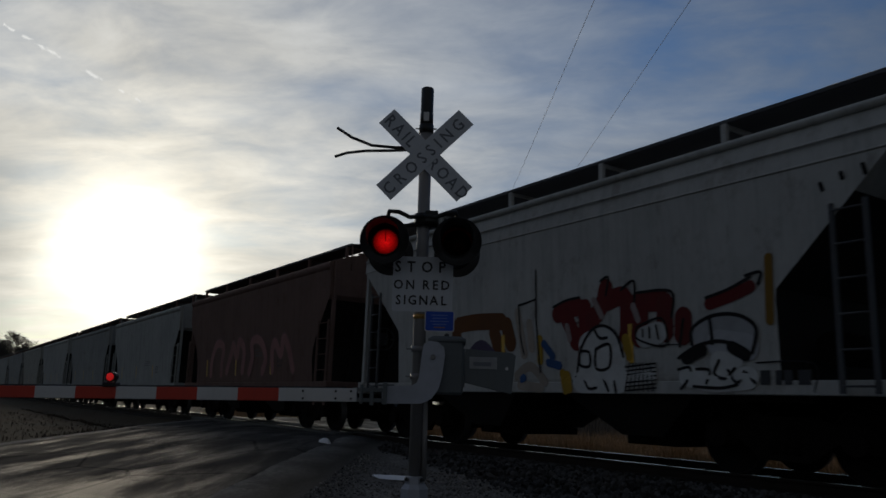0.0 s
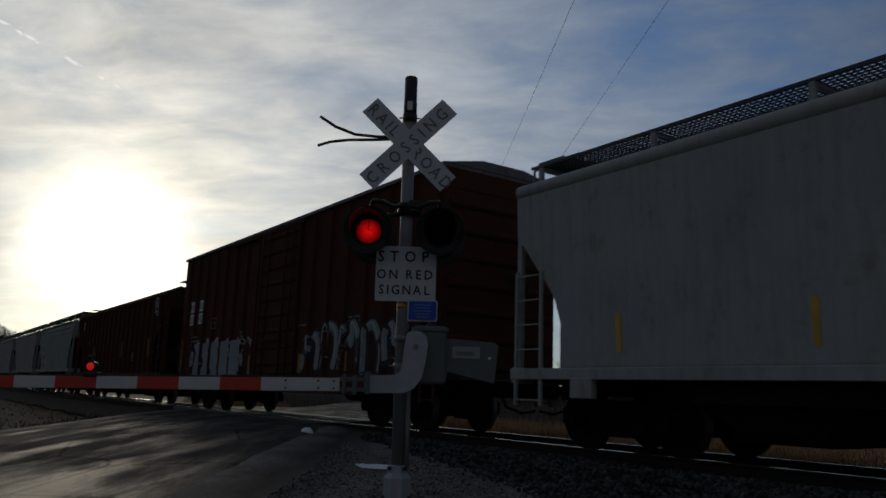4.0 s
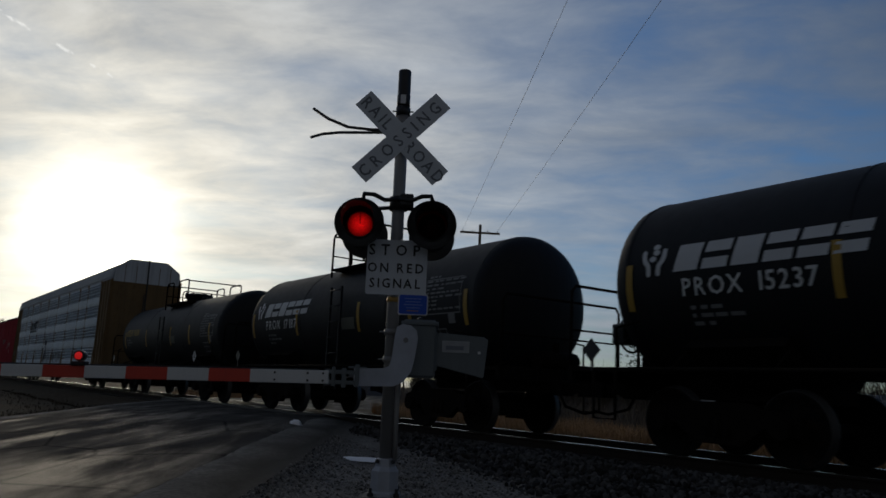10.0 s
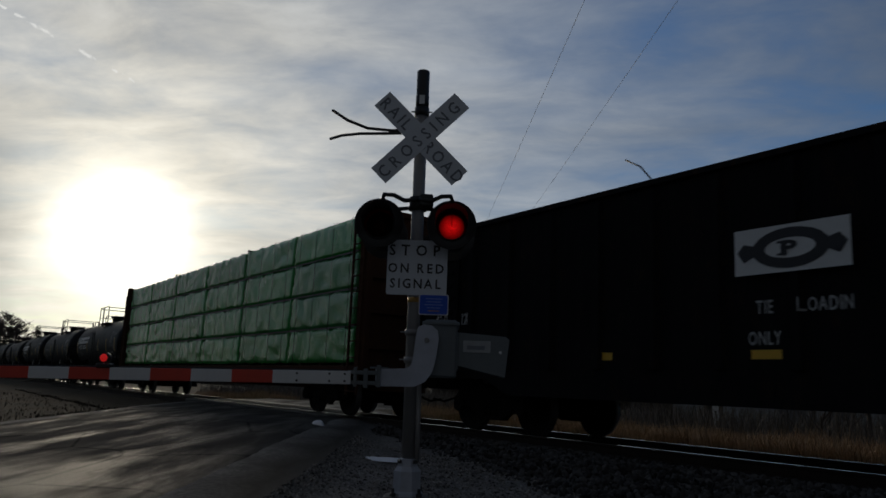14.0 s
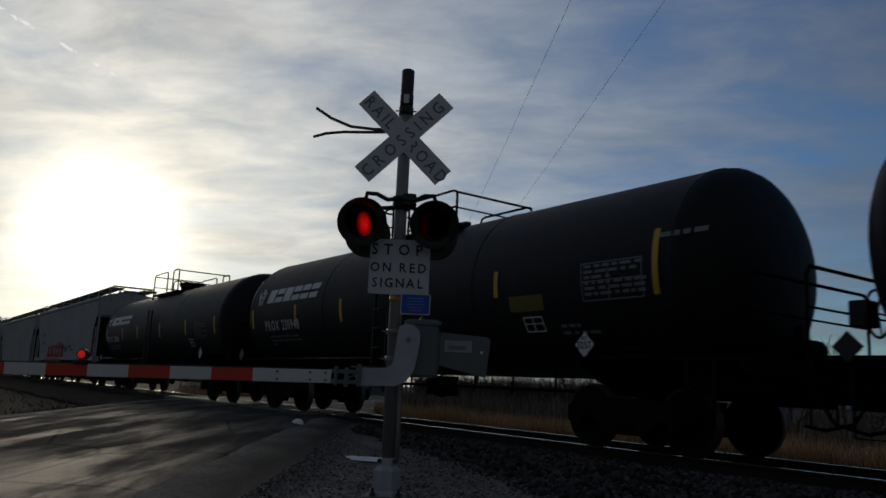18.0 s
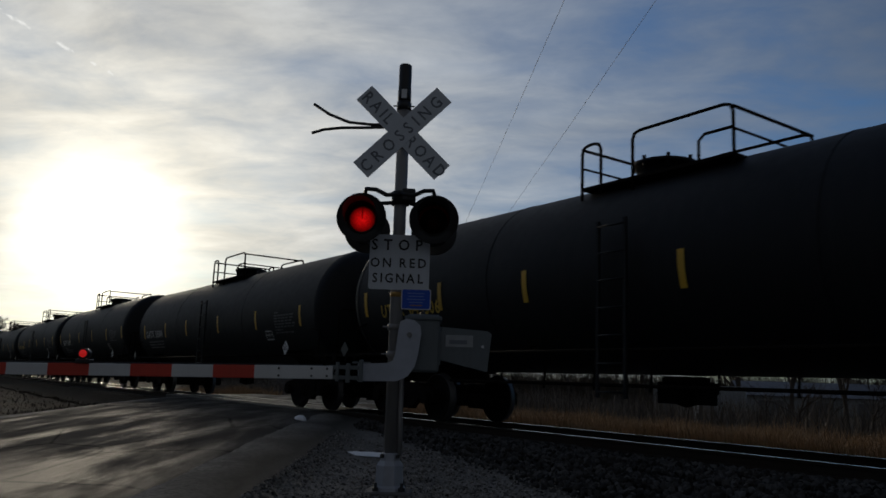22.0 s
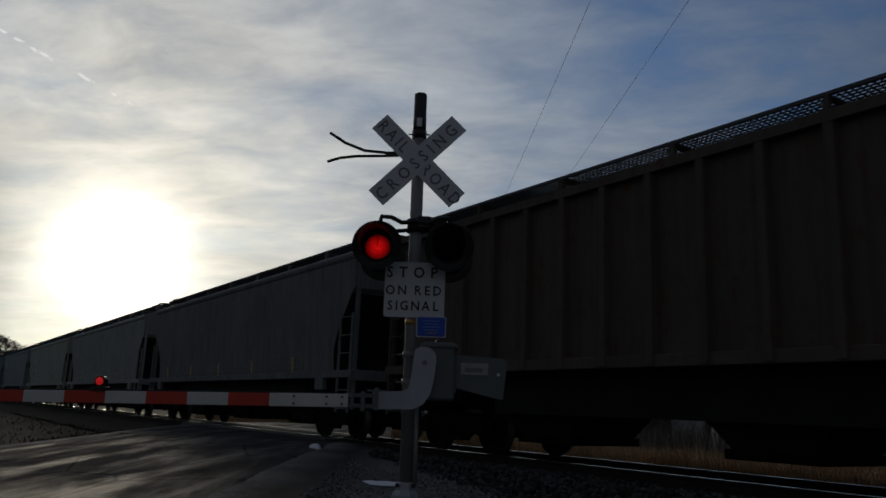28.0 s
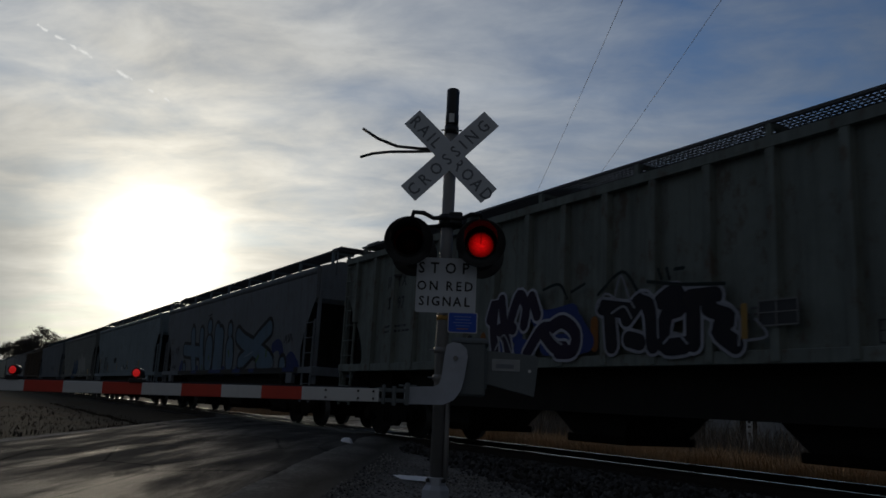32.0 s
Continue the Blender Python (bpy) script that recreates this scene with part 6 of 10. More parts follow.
# - tank car -
def tank_car(name, x0, x1, label, marks, r=1.52, zc=2.62, paintm=None, dome="open", platform=1.15, rail=None):
    w, half, mid = start_wagon(name, x0, x1, label)
    pm = paintm or TANKK

    def yf(z, x=0.0):
        d = max(-0.995, min(0.995, (z - zc) / r))
        return -r * math.sqrt(1 - d * d)
    b = bmesh.new()
    head = r * 0.44
    prof = [(0, 0)] + [(head * (1 - math.cos(radians(a))), r * math.sin(radians(a))) for a in range(10, 91, 10)]
    L = 2 * half
    bands = []
    for f in (0.0, 0.3, 0.7, 1.0):
        d0 = head + 0.02 + (L - 2 * head - 0.1) * f
        bands += [(d0, r), (d0 + 0.005, r + 0.008), (d0 + 0.04, r + 0.008), (d0 + 0.045, r)]
    prof = prof + bands + [(L - d, q) for d, q in reversed(prof)]
    lathe(b, (-half, 0, zc), (1, 0, 0), prof, 48)
    for f in b.faces:
        xs = [v.co.x for v in f.verts]
        if max(xs) - min(xs) < 0.05 and abs(f.calc_center_median().x) < half - head:
            f.smooth = False
    for ed in b.edges:
        p, q = ed.verts
        if abs(p.co.x - q.co.x) < 1e-4 and abs(p.co.x) < half - head - 0.01:
            ed.smooth = False
    part("tank", b, pm, w, "long cylindrical tank with domed ends")
    # saddles, stub sills and end platforms
    for s in (-1, 1):
        e = s * half
        b = bmesh.new()
        prism(b, [(-1.2, 1.42), (-0.55, 0.95), (0.55, 0.95), (1.2, 1.42), (0.9, 1.6), (-0.9, 1.6)], e - s * 2.9, e - s * 1.5, "x")
        box(b, min(e + s * 0.35, e - s * 3.0), max(e + s * 0.35, e - s * 3.0), -0.33, 0.33, 0.76, 1.10)
        part("saddle", b, IRON, w)
        b = bmesh.new()
        box(b, min(e + s * 0.30, e - s * 0.9), max(e + s * 0.30, e - s * 0.9), -1.45, 1.45, platform - 0.06, platform)
        if half > 7:
            box(b, min(e + s * 0.28, e - s * 0.9), max(e + s * 0.28, e - s * 0.9), -0.9, 0.9, 0.9, platform - 0.06)
        box(b, min(e + s * 0.34, e + s * 0.26), max(e + s * 0.34, e + s * 0.26), -1.47, 1.47, platform - 0.2, platform + 0.02)
        plat = part("end_platform", b, IRON, w)
        x1_, x2_ = e + s * 0.34, e - s * 0.55
        b = bmesh.new()
        up = 1.02 if half > 7 else 1.22
        tube(b, [(x1_, -1.42, platform), (x1_, -1.42, platform + up - 0.10), (x1_, -1.34, platform + up), (x1_, 1.34, platform + up), (x1_, 1.42, platform + up - 0.10), (x1_, 1.42, platform)], 0.024, 6)
        part("end_railing", b, pm if pm == TANKW else IRON, plat, "bent pipe railing across the end")
        b = bmesh.new()
        tube(b, [(x1_, -1.42, platform + 0.55), (x1_, 1.42, platform + 0.55)], 0.016, 5)
        part("end_rail", b, pm if pm == TANKW else IRON, plat)
        for yy in (-1.42, 1.42):
            b = bmesh.new()
            tube(b, [(x2_, yy, platform), (x2_, yy, platform + 0.55), (x2_ - s * 0.4, yy, platform + 0.62)], 0.02, 6)
            part("grab_rail", b, pm if pm == TANKW else IRON, plat)
            b = bmesh.new()
            xa, xb = e - s * 0.15, e - s * 0.55
            tube(b, [(xa, yy * 1.015, platform - 0.05), (xa, yy * 1.015, 0.44), (xb, yy * 1.015, 0.44), (xb, yy * 1.015, platform - 0.05)], 0.022, 5)
            part("step", b, IRON, plat)
    b = bmesh.new()
    prism(b, [(-half + 0.12, 1.22), (-half + 0.29, 1.39), (-half + 0.12, 1.56), (-half - 0.05, 1.39)], -1.475, -1.462, "y")
    box(b, -half + 0.10, -half + 0.14, -1.462, -1.44, platform - 0.05, 1.45)
    part("placard_holder", b, BLACK, w, "dark diamond placard holder")
    brake_wheel(w, -half - 0.06, -0.40, platform + 0.55)
    b = bmesh.new()
    box(b, -half - 0.05, -half + 0.5, -0.2, 0.35, platform, platform + 0.45, 0.03)
    part("brake_gear", b, IRON, w)
    b = bmesh.new()
    tube(b, [(half + 0.1, -0.4, platform + 0.17), (half + 0.1, 0.5, platform + 0.17)], 0.16, 12)
    tube(b, [(half + 0.1, 0.05, platform + 0.3), (half + 0.1, 0.05, platform + 0.48)], 0.06, 8)
    part("air_reservoir", b, IRON, w)
    # side walk along the bottom
    b = bmesh.new()
    for yy in (-1.46, 1.46):
        tube(b, [(-half + 0.8, yy, platform - 0.02), (half - 0.8, yy, platform - 0.02)], 0.028, 6)
        for i in range(7):
            x = -half + 1.5 + (2 * half - 3) * i / 6
            tube(b, [(x, yy, platform - 0.02), (x, yy * 0.7, zc - r * 0.72)], 0.02, 5)
    part("handrail", b, pm if pm == TANKW else IRON, w)
    if half > 7:
        b = bmesh.new()
        tube(b, [(-half + 3.2, -0.8, 0.80), (half - 3.2, -0.8, 0.80)], 0.03, 6)
        for i in range(9):
            x = -half + 3.6 + (2 * half - 7.2) * i / 8
            tube(b, [(x, -0.8, 0.72), (x, -0.75, zc - r * 0.82)], 0.022, 5)
        part("brake_pipe", b, IRON, w, "thin brake pipe on hangers")
    # bottom outlet
    b = bmesh.new()
    lathe(b, (0, 0, zc - r - 0.02), (0, 0, -1), [(0, 0.35), (0.10, 0.35), (0.12, 0.2), (0.40, 0.16), (0.45, 0.0)], 14)
    box(b, -0.5, 0.5, -0.05, 0.05, zc - r - 0.42, zc - r - 0.1)
    part("bottom_outlet", b, IRON, w)
    # top platform with its bent pipe railing and manway
    zt = zc + r
    a0, a1, b0, b1, H = rail or ((-1.1, -0.24, -0.15, 1.1, 0.72) if half < 7 else (-1.2, -0.8, -0.16, 1.56, 0.54))
    b = bmesh.new()
    for yy in (-0.78, 0.78):
        box(b, a0, b1, yy - 0.22, yy + 0.22, zt - 0.20, zt - 0.15)
    top = part("top_platform", b, IRON, w)
    for yy in (-0.98, 0.98):
        for xa, xb in ((a0, a1), (b0, b1)):
            b = bmesh.new()
            tube(b, [(xa, yy, zt - 0.35), (xa, yy, zt + H - 0.12), (xa + 0.04, yy, zt + H - 0.03), (xa + 0.14, yy, zt + H), (xb - 0.14, yy, zt + H), (xb - 0.04, yy, zt + H - 0.03), (xb, yy, zt + H - 0.12), (xb, yy, zt - 0.30)], 0.026, 6)
            part("platform_railing", b, IRON, top, "bent pipe railing round the hatch")
        b = bmesh.new()
        tube(b, [(b1, yy, zt + 0.20), (b1 - 0.45, yy, zt + 0.20), (b1 - 0.55, yy, zt + 0.12), (b1 - 0.55, yy, zt - 0.2)], 0.022, 6)
        part("platform_railing", b, IRON, top, "bent pipe railing round the hatch")
    for x in (a0, b1):
        b = bmesh.new()
        tube(b, [(x, -0.98, zt + H - 0.05), (x, 0.98, zt + H - 0.05)], 0.024, 6)
        part("end_rail", b, IRON, top)
        b = bmesh.new()
        tube(b, [(x, -0.98, zt + 0.18), (x, 0.98, zt + 0.18)], 0.018, 6)
        part("end_rail", b, IRON, top)
    b = bmesh.new()
    if dome == "open":
        lathe(b, (-0.35, 0, zt - 0.1), (0, 0, 1), [(0, 0.44), (0.30, 0.44), (0.30, 0.52), (0.36, 0.52), (0.40, 0.40), (0.42, 0)], 24)
        for i in range(8):
            a = 2 * math.pi * i / 8
            tube(b, [(-0.35 + 0.49 * math.cos(a), 0.49 * math.sin(a), zt + 0.12), (-0.35 + 0.49 * math.cos(a), 0.49 * math.sin(a), zt + 0.32)], 0.03, 6)
        for vx, vy, vr, vh in ((0.45, 0.1, 0.12, 0.16), (0.8, -0.15, 0.1, 0.12)):
            q = bmesh.new()
            tube(q, [(vx, vy, zt - 0.05), (vx, vy, zt + vh)], vr, 10)
            part("valve", q, pm, top)
    else:
        lathe(b, (0.0, 0, zt - 0.12), (0, 0, 1), [(0, 0.5), (0.42, 0.5), (0.42, 0.66), (0.50, 0.66), (0.54, 0.5), (0.56, 0)], 24)
    part("manway", b, pm, top, "bolted hatch on the tank")
    ladder(w, -0.25, 0.25, -r - 0.10, 0.62, zc + 0.6, pm)
    gear(w, half, mid, 1.9, 0.55)
    marks(w, half, yf, zc, r)
    return w


PLACARD = mat("white_placard", (0.72, 0.72, 0.72), 0.5, vary=0.05, bump=0.0)
LOGO = mat("white_logo", (0.62, 0.62, 0.62), 0.55, vary=0.1, bump=0.0)


def placard(w, x, z, yf, legible=True):
    """Diamond placard on its edge with its number."""
    k = 0.19
    decal("placard", [(x, z - k), (x + k, z), (x, z + k), (x - k, z)], [(0, 1, 2, 3)], PLACARD, w, lambda q, x=0: -1.47, 0.006, "white diamond placard")
    if not legible:
        return
    words(w, "3257", x, z - 0.055, 0.105, LETTER_K, lambda q, x=0: -1.47, 0.035, 0.12, 0.85, 0.010)
    words(w, "HOT", x, z + 0.075, 0.05, LETTER_K, lambda q, x=0: -1.47, 0.03, 0.1, 0.8, 0.010)


def maker_logo(w, x, z, h, blocks, yf, material=None, slant=0.25):
    """Slanted solid blocks in place of a maker's mark. blocks: start, end and height of each as shares; a fourth number slits it."""
    for x0, x1, top, *slit in blocks:
        rows = ((0.0, top * 0.38), (top * 0.60, top)) if slit else ((0.0, top),)
        g = None
        for a, b in rows:
            vs = [(x + x0 + slant * h * a, z + h * a), (x + x1 + slant * h * a, z + h * a), (x + x1 + slant * h * b, z + h * b), (x + x0 + slant * h * b, z + h * b)]
            g = decal("logo_block", vs, [(0, 1, 2, 3)], material or LOGO, w, yf, 0.010, "pale slanted logo block")


def six_blocks(width):
    k = width / 6
    return [(k * i, k * (i + 0.86), 1.0, *((1,) if i % 2 or i == 4 else ())) for i in range(6)]


STRIPES = ((-5.24, -2.2, 0.9, 2.96, 4.93), (-7.0, -4.3, -1.94, 1.11, 4.1, 6.9))


def tank_marks(mark, num, lk=LETTER, size=0.30, x=2.6, z=2.75, logo=None, panel=False, stripes=5, plac=True, right=True, logo_z=3.1, seed=1, extra=None):
    def put(w, half, yf, zc, r):
        if extra:
            extra(w, half, yf)
        text = mark + " " + num
        free = sum(GLYPHS[c][2] + 0.12 if c != " " else 0.45 for c in text) * size / 0.73
        words(w, text, -half + x, z, size, lk, yf, 0.016, 0.12, (2.1 if half > 7 else 1.9) / free)
        bars(w, -half + x - 0.85, z - 0.18, 1.7, 3, LETTER_DIM, yf, 0.05, 0.05, seed)
        if logo:
            maker_logo(w, -half + (1.72 if half > 7 else 1.43), logo_z, 0.36, six_blocks(logo), yf)
            for sx in (-1, 1):
                vs, fs = [], []
                cx = -half + (1.3 if half > 7 else 1.10)
                stroke(vs, fs, curve_through([(cx + sx * 0.08, logo_z), (cx + sx * 0.09, logo_z + 0.11), (cx + sx * 0.155, logo_z + 0.20), (cx + sx * 0.17, logo_z + 0.31)]), 0.075, True)
                decal("emblem_shape", vs, fs, LOGO, w, yf, 0.008, "pale curved emblem")
            for ex, ez in ((-0.02, 0.21), (0.03, 0.30), (0.02, 0.38)):
                decal("emblem_shape", [(cx + ex + 0.06 * math.cos(k * 0.628), logo_z + ez + 0.042 * math.sin(k * 0.628)) for k in range(10)], [tuple(range(10))], LOGO, w, yf, 0.008, "pale round emblem shape")
        for i in range(stripes):
            xx = max(-half + 0.68, min(half - 0.85, STRIPES[half > 7][i]))
            patch(w, "reflector", xx - 0.055, xx + 0.055, zc - 0.45, zc + (0.06 if half > 7 else 0.2), YELLOW if half > 7 else mat("dull_yellow_reflector", (0.42, 0.25, 0.03), 0.6, vary=0.25), yf, "yellow reflector strip")
        if right:
            if half > 7:
                bars(w, half - 3.05, zc - 0.08, 1.1, 8, WORN_K, yf, 0.040, 0.033, seed + 5)
            else:
                bars(w, half - 2.12, zc + 0.50, 0.5, 1, LETTER_DIM, yf, 0.04, 0.03, seed + 6)
                bars(w, half - 2.15, zc + 0.41, 1.05, 8, LETTER_DIM, yf, 0.035, 0.043, seed + 5)
                for fx, fk, za, zb in ((-2.19, 1.19, 0.455, 0.475), (-2.19, 1.19, -0.22, -0.20), (-2.19, 0.02, -0.20, 0.455), (-1.02, 0.02, -0.20, 0.455)):
                    patch(w, "table_rule", half + fx, half + fx + fk, zc + za, zc + zb, LETTER_DIM, yf, "", 0.0075)
                patch(w, "data_panel", half - 1.38, half - 1.18, zc - 0.40, zc - 0.22, LETTER_DIM, yf, "small pale card")
        frame_mark(w, half - (3.75 if half > 7 else 1.96), 1.70 if half > 7 else 1.56, 0.45, 0.24 if half > 7 else 0.30, LETTER_DIM if half < 7 else LETTER, yf, 0.024)
        if panel:
            patch(w, "notice_panel", half - 5.5, half - 4.9, zc - 0.38, zc - 0.12, mat("dull_panel", (0.13, 0.13, 0.10), 0.7, vary=0.3), yf, "dull grey notice panel")
        if plac:
            placard(w, half - (2.3 if half > 7 else 2.02), 1.47 if half > 7 else 1.40, yf)
    return put


# - auto carrier -
def yellow_board(w, half, yf):
    patch(w, "notice_panel", half - 3.12, half - 2.36, 1.55, 1.90, mat("hazard_board", (0.34, 0.30, 0.03), 0.7, vary=0.4), yf, "dull yellow notice board", 0.008)
    bars(w, half - 3.05, 1.76, 0.6, 2, LETTER_K, yf, 0.06, 0.05, 14)


def punched_sheet():
    """Galvanised sheet with columns of small punched holes."""
    m = bpy.data.materials.new("punched_galvanised_sheet")
    m.use_nodes = True
    k = Nodes(m.node_tree)
    pos = k.n("ShaderNodeTexCoord").outputs["Object"]
    info = k.n("ShaderNodeObjectInfo").outputs["Random"]
    xyz = k.n("ShaderNodeSeparateXYZ", Vector=pos).outputs
    low, high = k.noise(pos, 0.8, 4.0), k.noise(pos, 7.0, 5.0, 0.65)
    run = k.noise(k.mapping(pos, (5.0, 5.0, 0.25)), 1.4, 5.0, 0.7)
    val = k.math("ADD", 0.66, k.math("ADD", k.math("MULTIPLY", low, 0.35), k.math("ADD", k.math("MULTIPLY", high, 0.25), k.math("MULTIPLY", info, 0.12))))
    col = k.n("ShaderNodeVectorMath", {"operation": "SCALE"}, i0=(0.55, 0.645, 0.735), Scale=val).outputs[0]
    col = k.mix(k.math("MULTIPLY", k.ramp(run, [(0.46, 0.0), (0.72, 1.0)]), 0.35), col, (0.22, 0.23, 0.24))
    # holes: three close columns in each 0.26 m, none in the smooth bands
    u = k.math("FRACT", k.math("MULTIPLY", xyz[0], 3.85))
    cx = k.math("ABSOLUTE", k.math("SUBTRACT", k.math("FRACT", k.math("MULTIPLY", xyz[0], 15.4)), 0.5))
    cz = k.math("ABSOLUTE", k.math("SUBTRACT", k.math("FRACT", k.math("MULTIPLY", xyz[2], 17.0)), 0.5))
    dot = k.math("MULTIPLY", k.math("LESS_THAN", cx, 0.20), k.math("LESS_THAN", cz, 0.28))
    band = k.math("GREATER_THAN", k.math("FRACT", k.math("DIVIDE", k.math("SUBTRACT", xyz[2], 1.04), 0.985)), 0.30)
    dot = k.math("MULTIPLY", k.math("MULTIPLY", dot, band), k.math("MULTIPLY", k.math("LESS_THAN", u, 0.52), k.math("GREATER_THAN", high, 0.36)))
    col = k.mix(k.math("MULTIPLY", dot, 0.95), col, (0.05, 0.055, 0.06))
    b = k.n("ShaderNodeBsdfPrincipled", Base_Color=col, Roughness=0.55, Metallic=0.15, Normal=k.n("ShaderNodeBump", Strength=0.08, Distance=0.02, Height=high).outputs[0])
    k.n("ShaderNodeOutputMaterial", Surface=b.outputs[0])
    return m


def autorack(x0, x1):
    w, half, mid = start_wagon("auto_carrier", x0, x1, "tall auto carrier with corrugated silver panels and yellow posts")
    GALV = mat("galvanised_panel", (0.30, 0.335, 0.375), 0.55, 0.15, vary=0.25, grain=5, streak=0.35, obj=0.2, dirt_col=(0.20, 0.19, 0.18), bump=0.06)
    YEL = mat("faded_yellow_paint", (0.20, 0.125, 0.058), 0.7, spec=0.15, vary=0.2, grain=6, streak=0.4, dirt=0.3, rust=0.3, bump=0.08)
    DOORW = mat("pale_door_paint", (0.55, 0.57, 0.60), 0.5, vary=0.12, streak=0.35, bump=0.05)
    PUNCHED = punched_sheet()
    INK = mat("flat_black_ink", (0.006, 0.006, 0.007), 0.85, vary=0.2, bump=0.0, spec=0.05)
    Y, eave, z0 = 1.50, 4.98, 1.04

    roof = bmesh.new()
    arc = [(-Y - 0.06, eave - 0.02), (-Y - 0.06, eave + 0.06), (-1.46, eave + 0.52), (-0.84, eave + 0.94), (0.84, eave + 0.94), (1.46, eave + 0.52), (Y + 0.06, eave + 0.06), (Y + 0.06, eave - 0.02)]
    prism(roof, arc, -half, half)
    n = 150
    for i in range(n):
        x = -half + 0.1 + (2 * half - 0.2) * i / n
        for s in (-1, 1):
            prism(roof, [(s * (Y + 0.06), eave + 0.06), (s * 1.46, eave + 0.52), (s * 1.47, eave + 0.56), (s * (Y + 0.10), eave + 0.08)], x, x + 0.10)
    part("roof", roof, GALV, w, "corrugated silver roof")
    posts = [-12.2, -9.57, -7.58, -4.72, -1.75, 1.40, 4.50, 7.32, 9.32, 12.05]

    def corrugated(q, width):
        """One sheet: a smooth band and four deep slots, repeated four times up the side."""
        front, z = [(-0.045, z0)], z0
        step = (eave - z0) / 4
        for k in range(4):
            front += [(-0.075, z + 0.03), (-0.078, z + 0.24), (-0.05, z + 0.27)]
            for j in range(4):
                c = z + 0.37 + 0.15 * j
                front += [(-0.080, c - 0.070), (-0.074, c - 0.040), (-0.056, c - 0.026), (0.08, c - 0.022), (0.08, c + 0.014), (-0.030, c + 0.018), (-0.060, c + 0.048)]
            z += step
        front.append((-0.045, eave - 0.02))
        prism(q, front + [(0.13, eave - 0.02), (0.13, z0)], 0.07, width - 0.07)

    for s in (-1, 1):
        for x in posts:
            b = bmesh.new()
            box(b, x - 0.09, x + 0.09, s * Y - 0.06, s * Y + 0.06, z0 + 0.72, eave)
            prism(b, [(x - 0.22, z0 - 0.05), (x + 0.22, z0 - 0.05), (x + 0.21, z0 + 0.12), (x + 0.09, z0 + 0.72), (x - 0.09, z0 + 0.72), (x - 0.21, z0 + 0.12)], s * Y - 0.085, s * Y + 0.06, "y")
            part("side_post", b, YEL, w)
            b = bmesh.new()
            box(b, x - 0.16, x + 0.16, s * Y - 0.08, s * Y + 0.08, eave - 0.10, eave + 0.02, 0.01)
            part("post_cap", b, YEL, w)
        for xa, xb in zip(posts, posts[1:]):
            pan = cached(("rack_panel", round(xb - xa, 2)), "side_panel", PUNCHED, lambda q: corrugated(q, xb - xa))
            part("side_panel", pan, PUNCHED, w, at=pose(xa if s < 0 else xb, s * Y, 0, 0, 0, 0 if s < 0 else 180))
        for e in (-1, 1):
            b = bmesh.new()
            xa, xb = sorted((e * half, e * (half - 1.55)))
            box(b, xa, xb, s * Y - 0.05, s * Y + 0.03, z0 - 0.1, eave)
            for q in (0.12, 0.62, 1.15):
                xx = e * (half - q)
                box(b, xx - 0.05, xx + 0.05, s * Y - 0.09, s * Y + 0.07, z0 - 0.1, eave - 0.02)
            part("end_bay", b, YEL, w, "yellow steel end bay")
    # end doors
    for e in (-1, 1):
        for s in (-1, 1):
            b = bmesh.new()
            prism(b, [(s * 0.03, z0), (s * (Y - 0.03), z0), (s * (Y - 0.03), eave - 0.10), (s * 0.03, eave - 0.10)], e * half - 0.04, e * half + 0.04, "x")
            d = part("end_door", b, YEL, w, "folding yellow end door")
            b = bmesh.new()
            prism(b, [(s * 0.03, eave - 0.10), (s * (Y - 0.03), eave - 0.10), (s * (Y - 0.03), eave + 0.05), (s * 1.44, eave + 0.56), (s * 0.84, eave + 0.98), (s * 0.03, eave + 0.98)], e * half - 0.045, e * half + 0.045, "x")
            part("door_top", b, DOORW, d, "pale upper door panel")
            b = bmesh.new()
            for yy in (0.52, 1.02):
                box(b, e * half + e * 0.04 - 0.012, e * half + e * 0.04 + 0.012, s * yy - 0.012, s * yy + 0.012, z0 + 0.1, eave + 0.7)
            part("door_seam", b, YEL, d)
        b = bmesh.new()
        box(b, e * half + e * 0.05 - 0.03, e * half + e * 0.05 + 0.03, -0.03, 0.03, z0, eave + 1.0)
        tube(b, [(e * (half + 0.1), -0.10, z0), (e * (half + 0.1), -0.10, eave - 0.6)], 0.022, 6)
        part("door_lock_bar", b, BLACK, w)
        for zz in (1.9, 3.4):
            b = bmesh.new()
            box(b, e * half + e * 0.06 - 0.03, e * half + e * 0.06 + 0.03, -0.22, 0.22, zz, zz + 0.06)
            part("lock_handle", b, BLACK, w)
        b = bmesh.new()
        box(b, e * half - 0.03, e * half + 0.25, Y - 0.02, Y + 0.02, 2.0, eave + 0.1) if e > 0 else box(b, e * half - 0.25, e * half + 0.03, Y - 0.02, Y + 0.02, 2.0, eave + 0.1)
        part("door_guard", b, YEL, w)
        ladder(w, (half - 0.5) if e > 0 else (-half + 0.1), (half - 0.1) if e > 0 else (-half + 0.5), -Y - 0.1, 0.6, 2.6, YEL)
    # flat car below
    b = bmesh.new()
    box(b, -half - 0.15, half + 0.15, -1.38, 1.38, 1.02, z0 - 0.01, 0.01)
    for s in (-1, 1):
        prism(b, [(-half - 0.1, 1.16), (half + 0.1, 1.16), (half + 0.1, 0.90), (half - 3.4, 0.90), (half - 3.9, 0.58), (-half + 3.9, 0.58), (-half + 3.4, 0.90), (-half - 0.1, 0.90)], s * 1.42 - 0.03, s * 1.42 + 0.03, "y")
    part("flat_car", b, YEL, w, "yellow steel flat car frame")
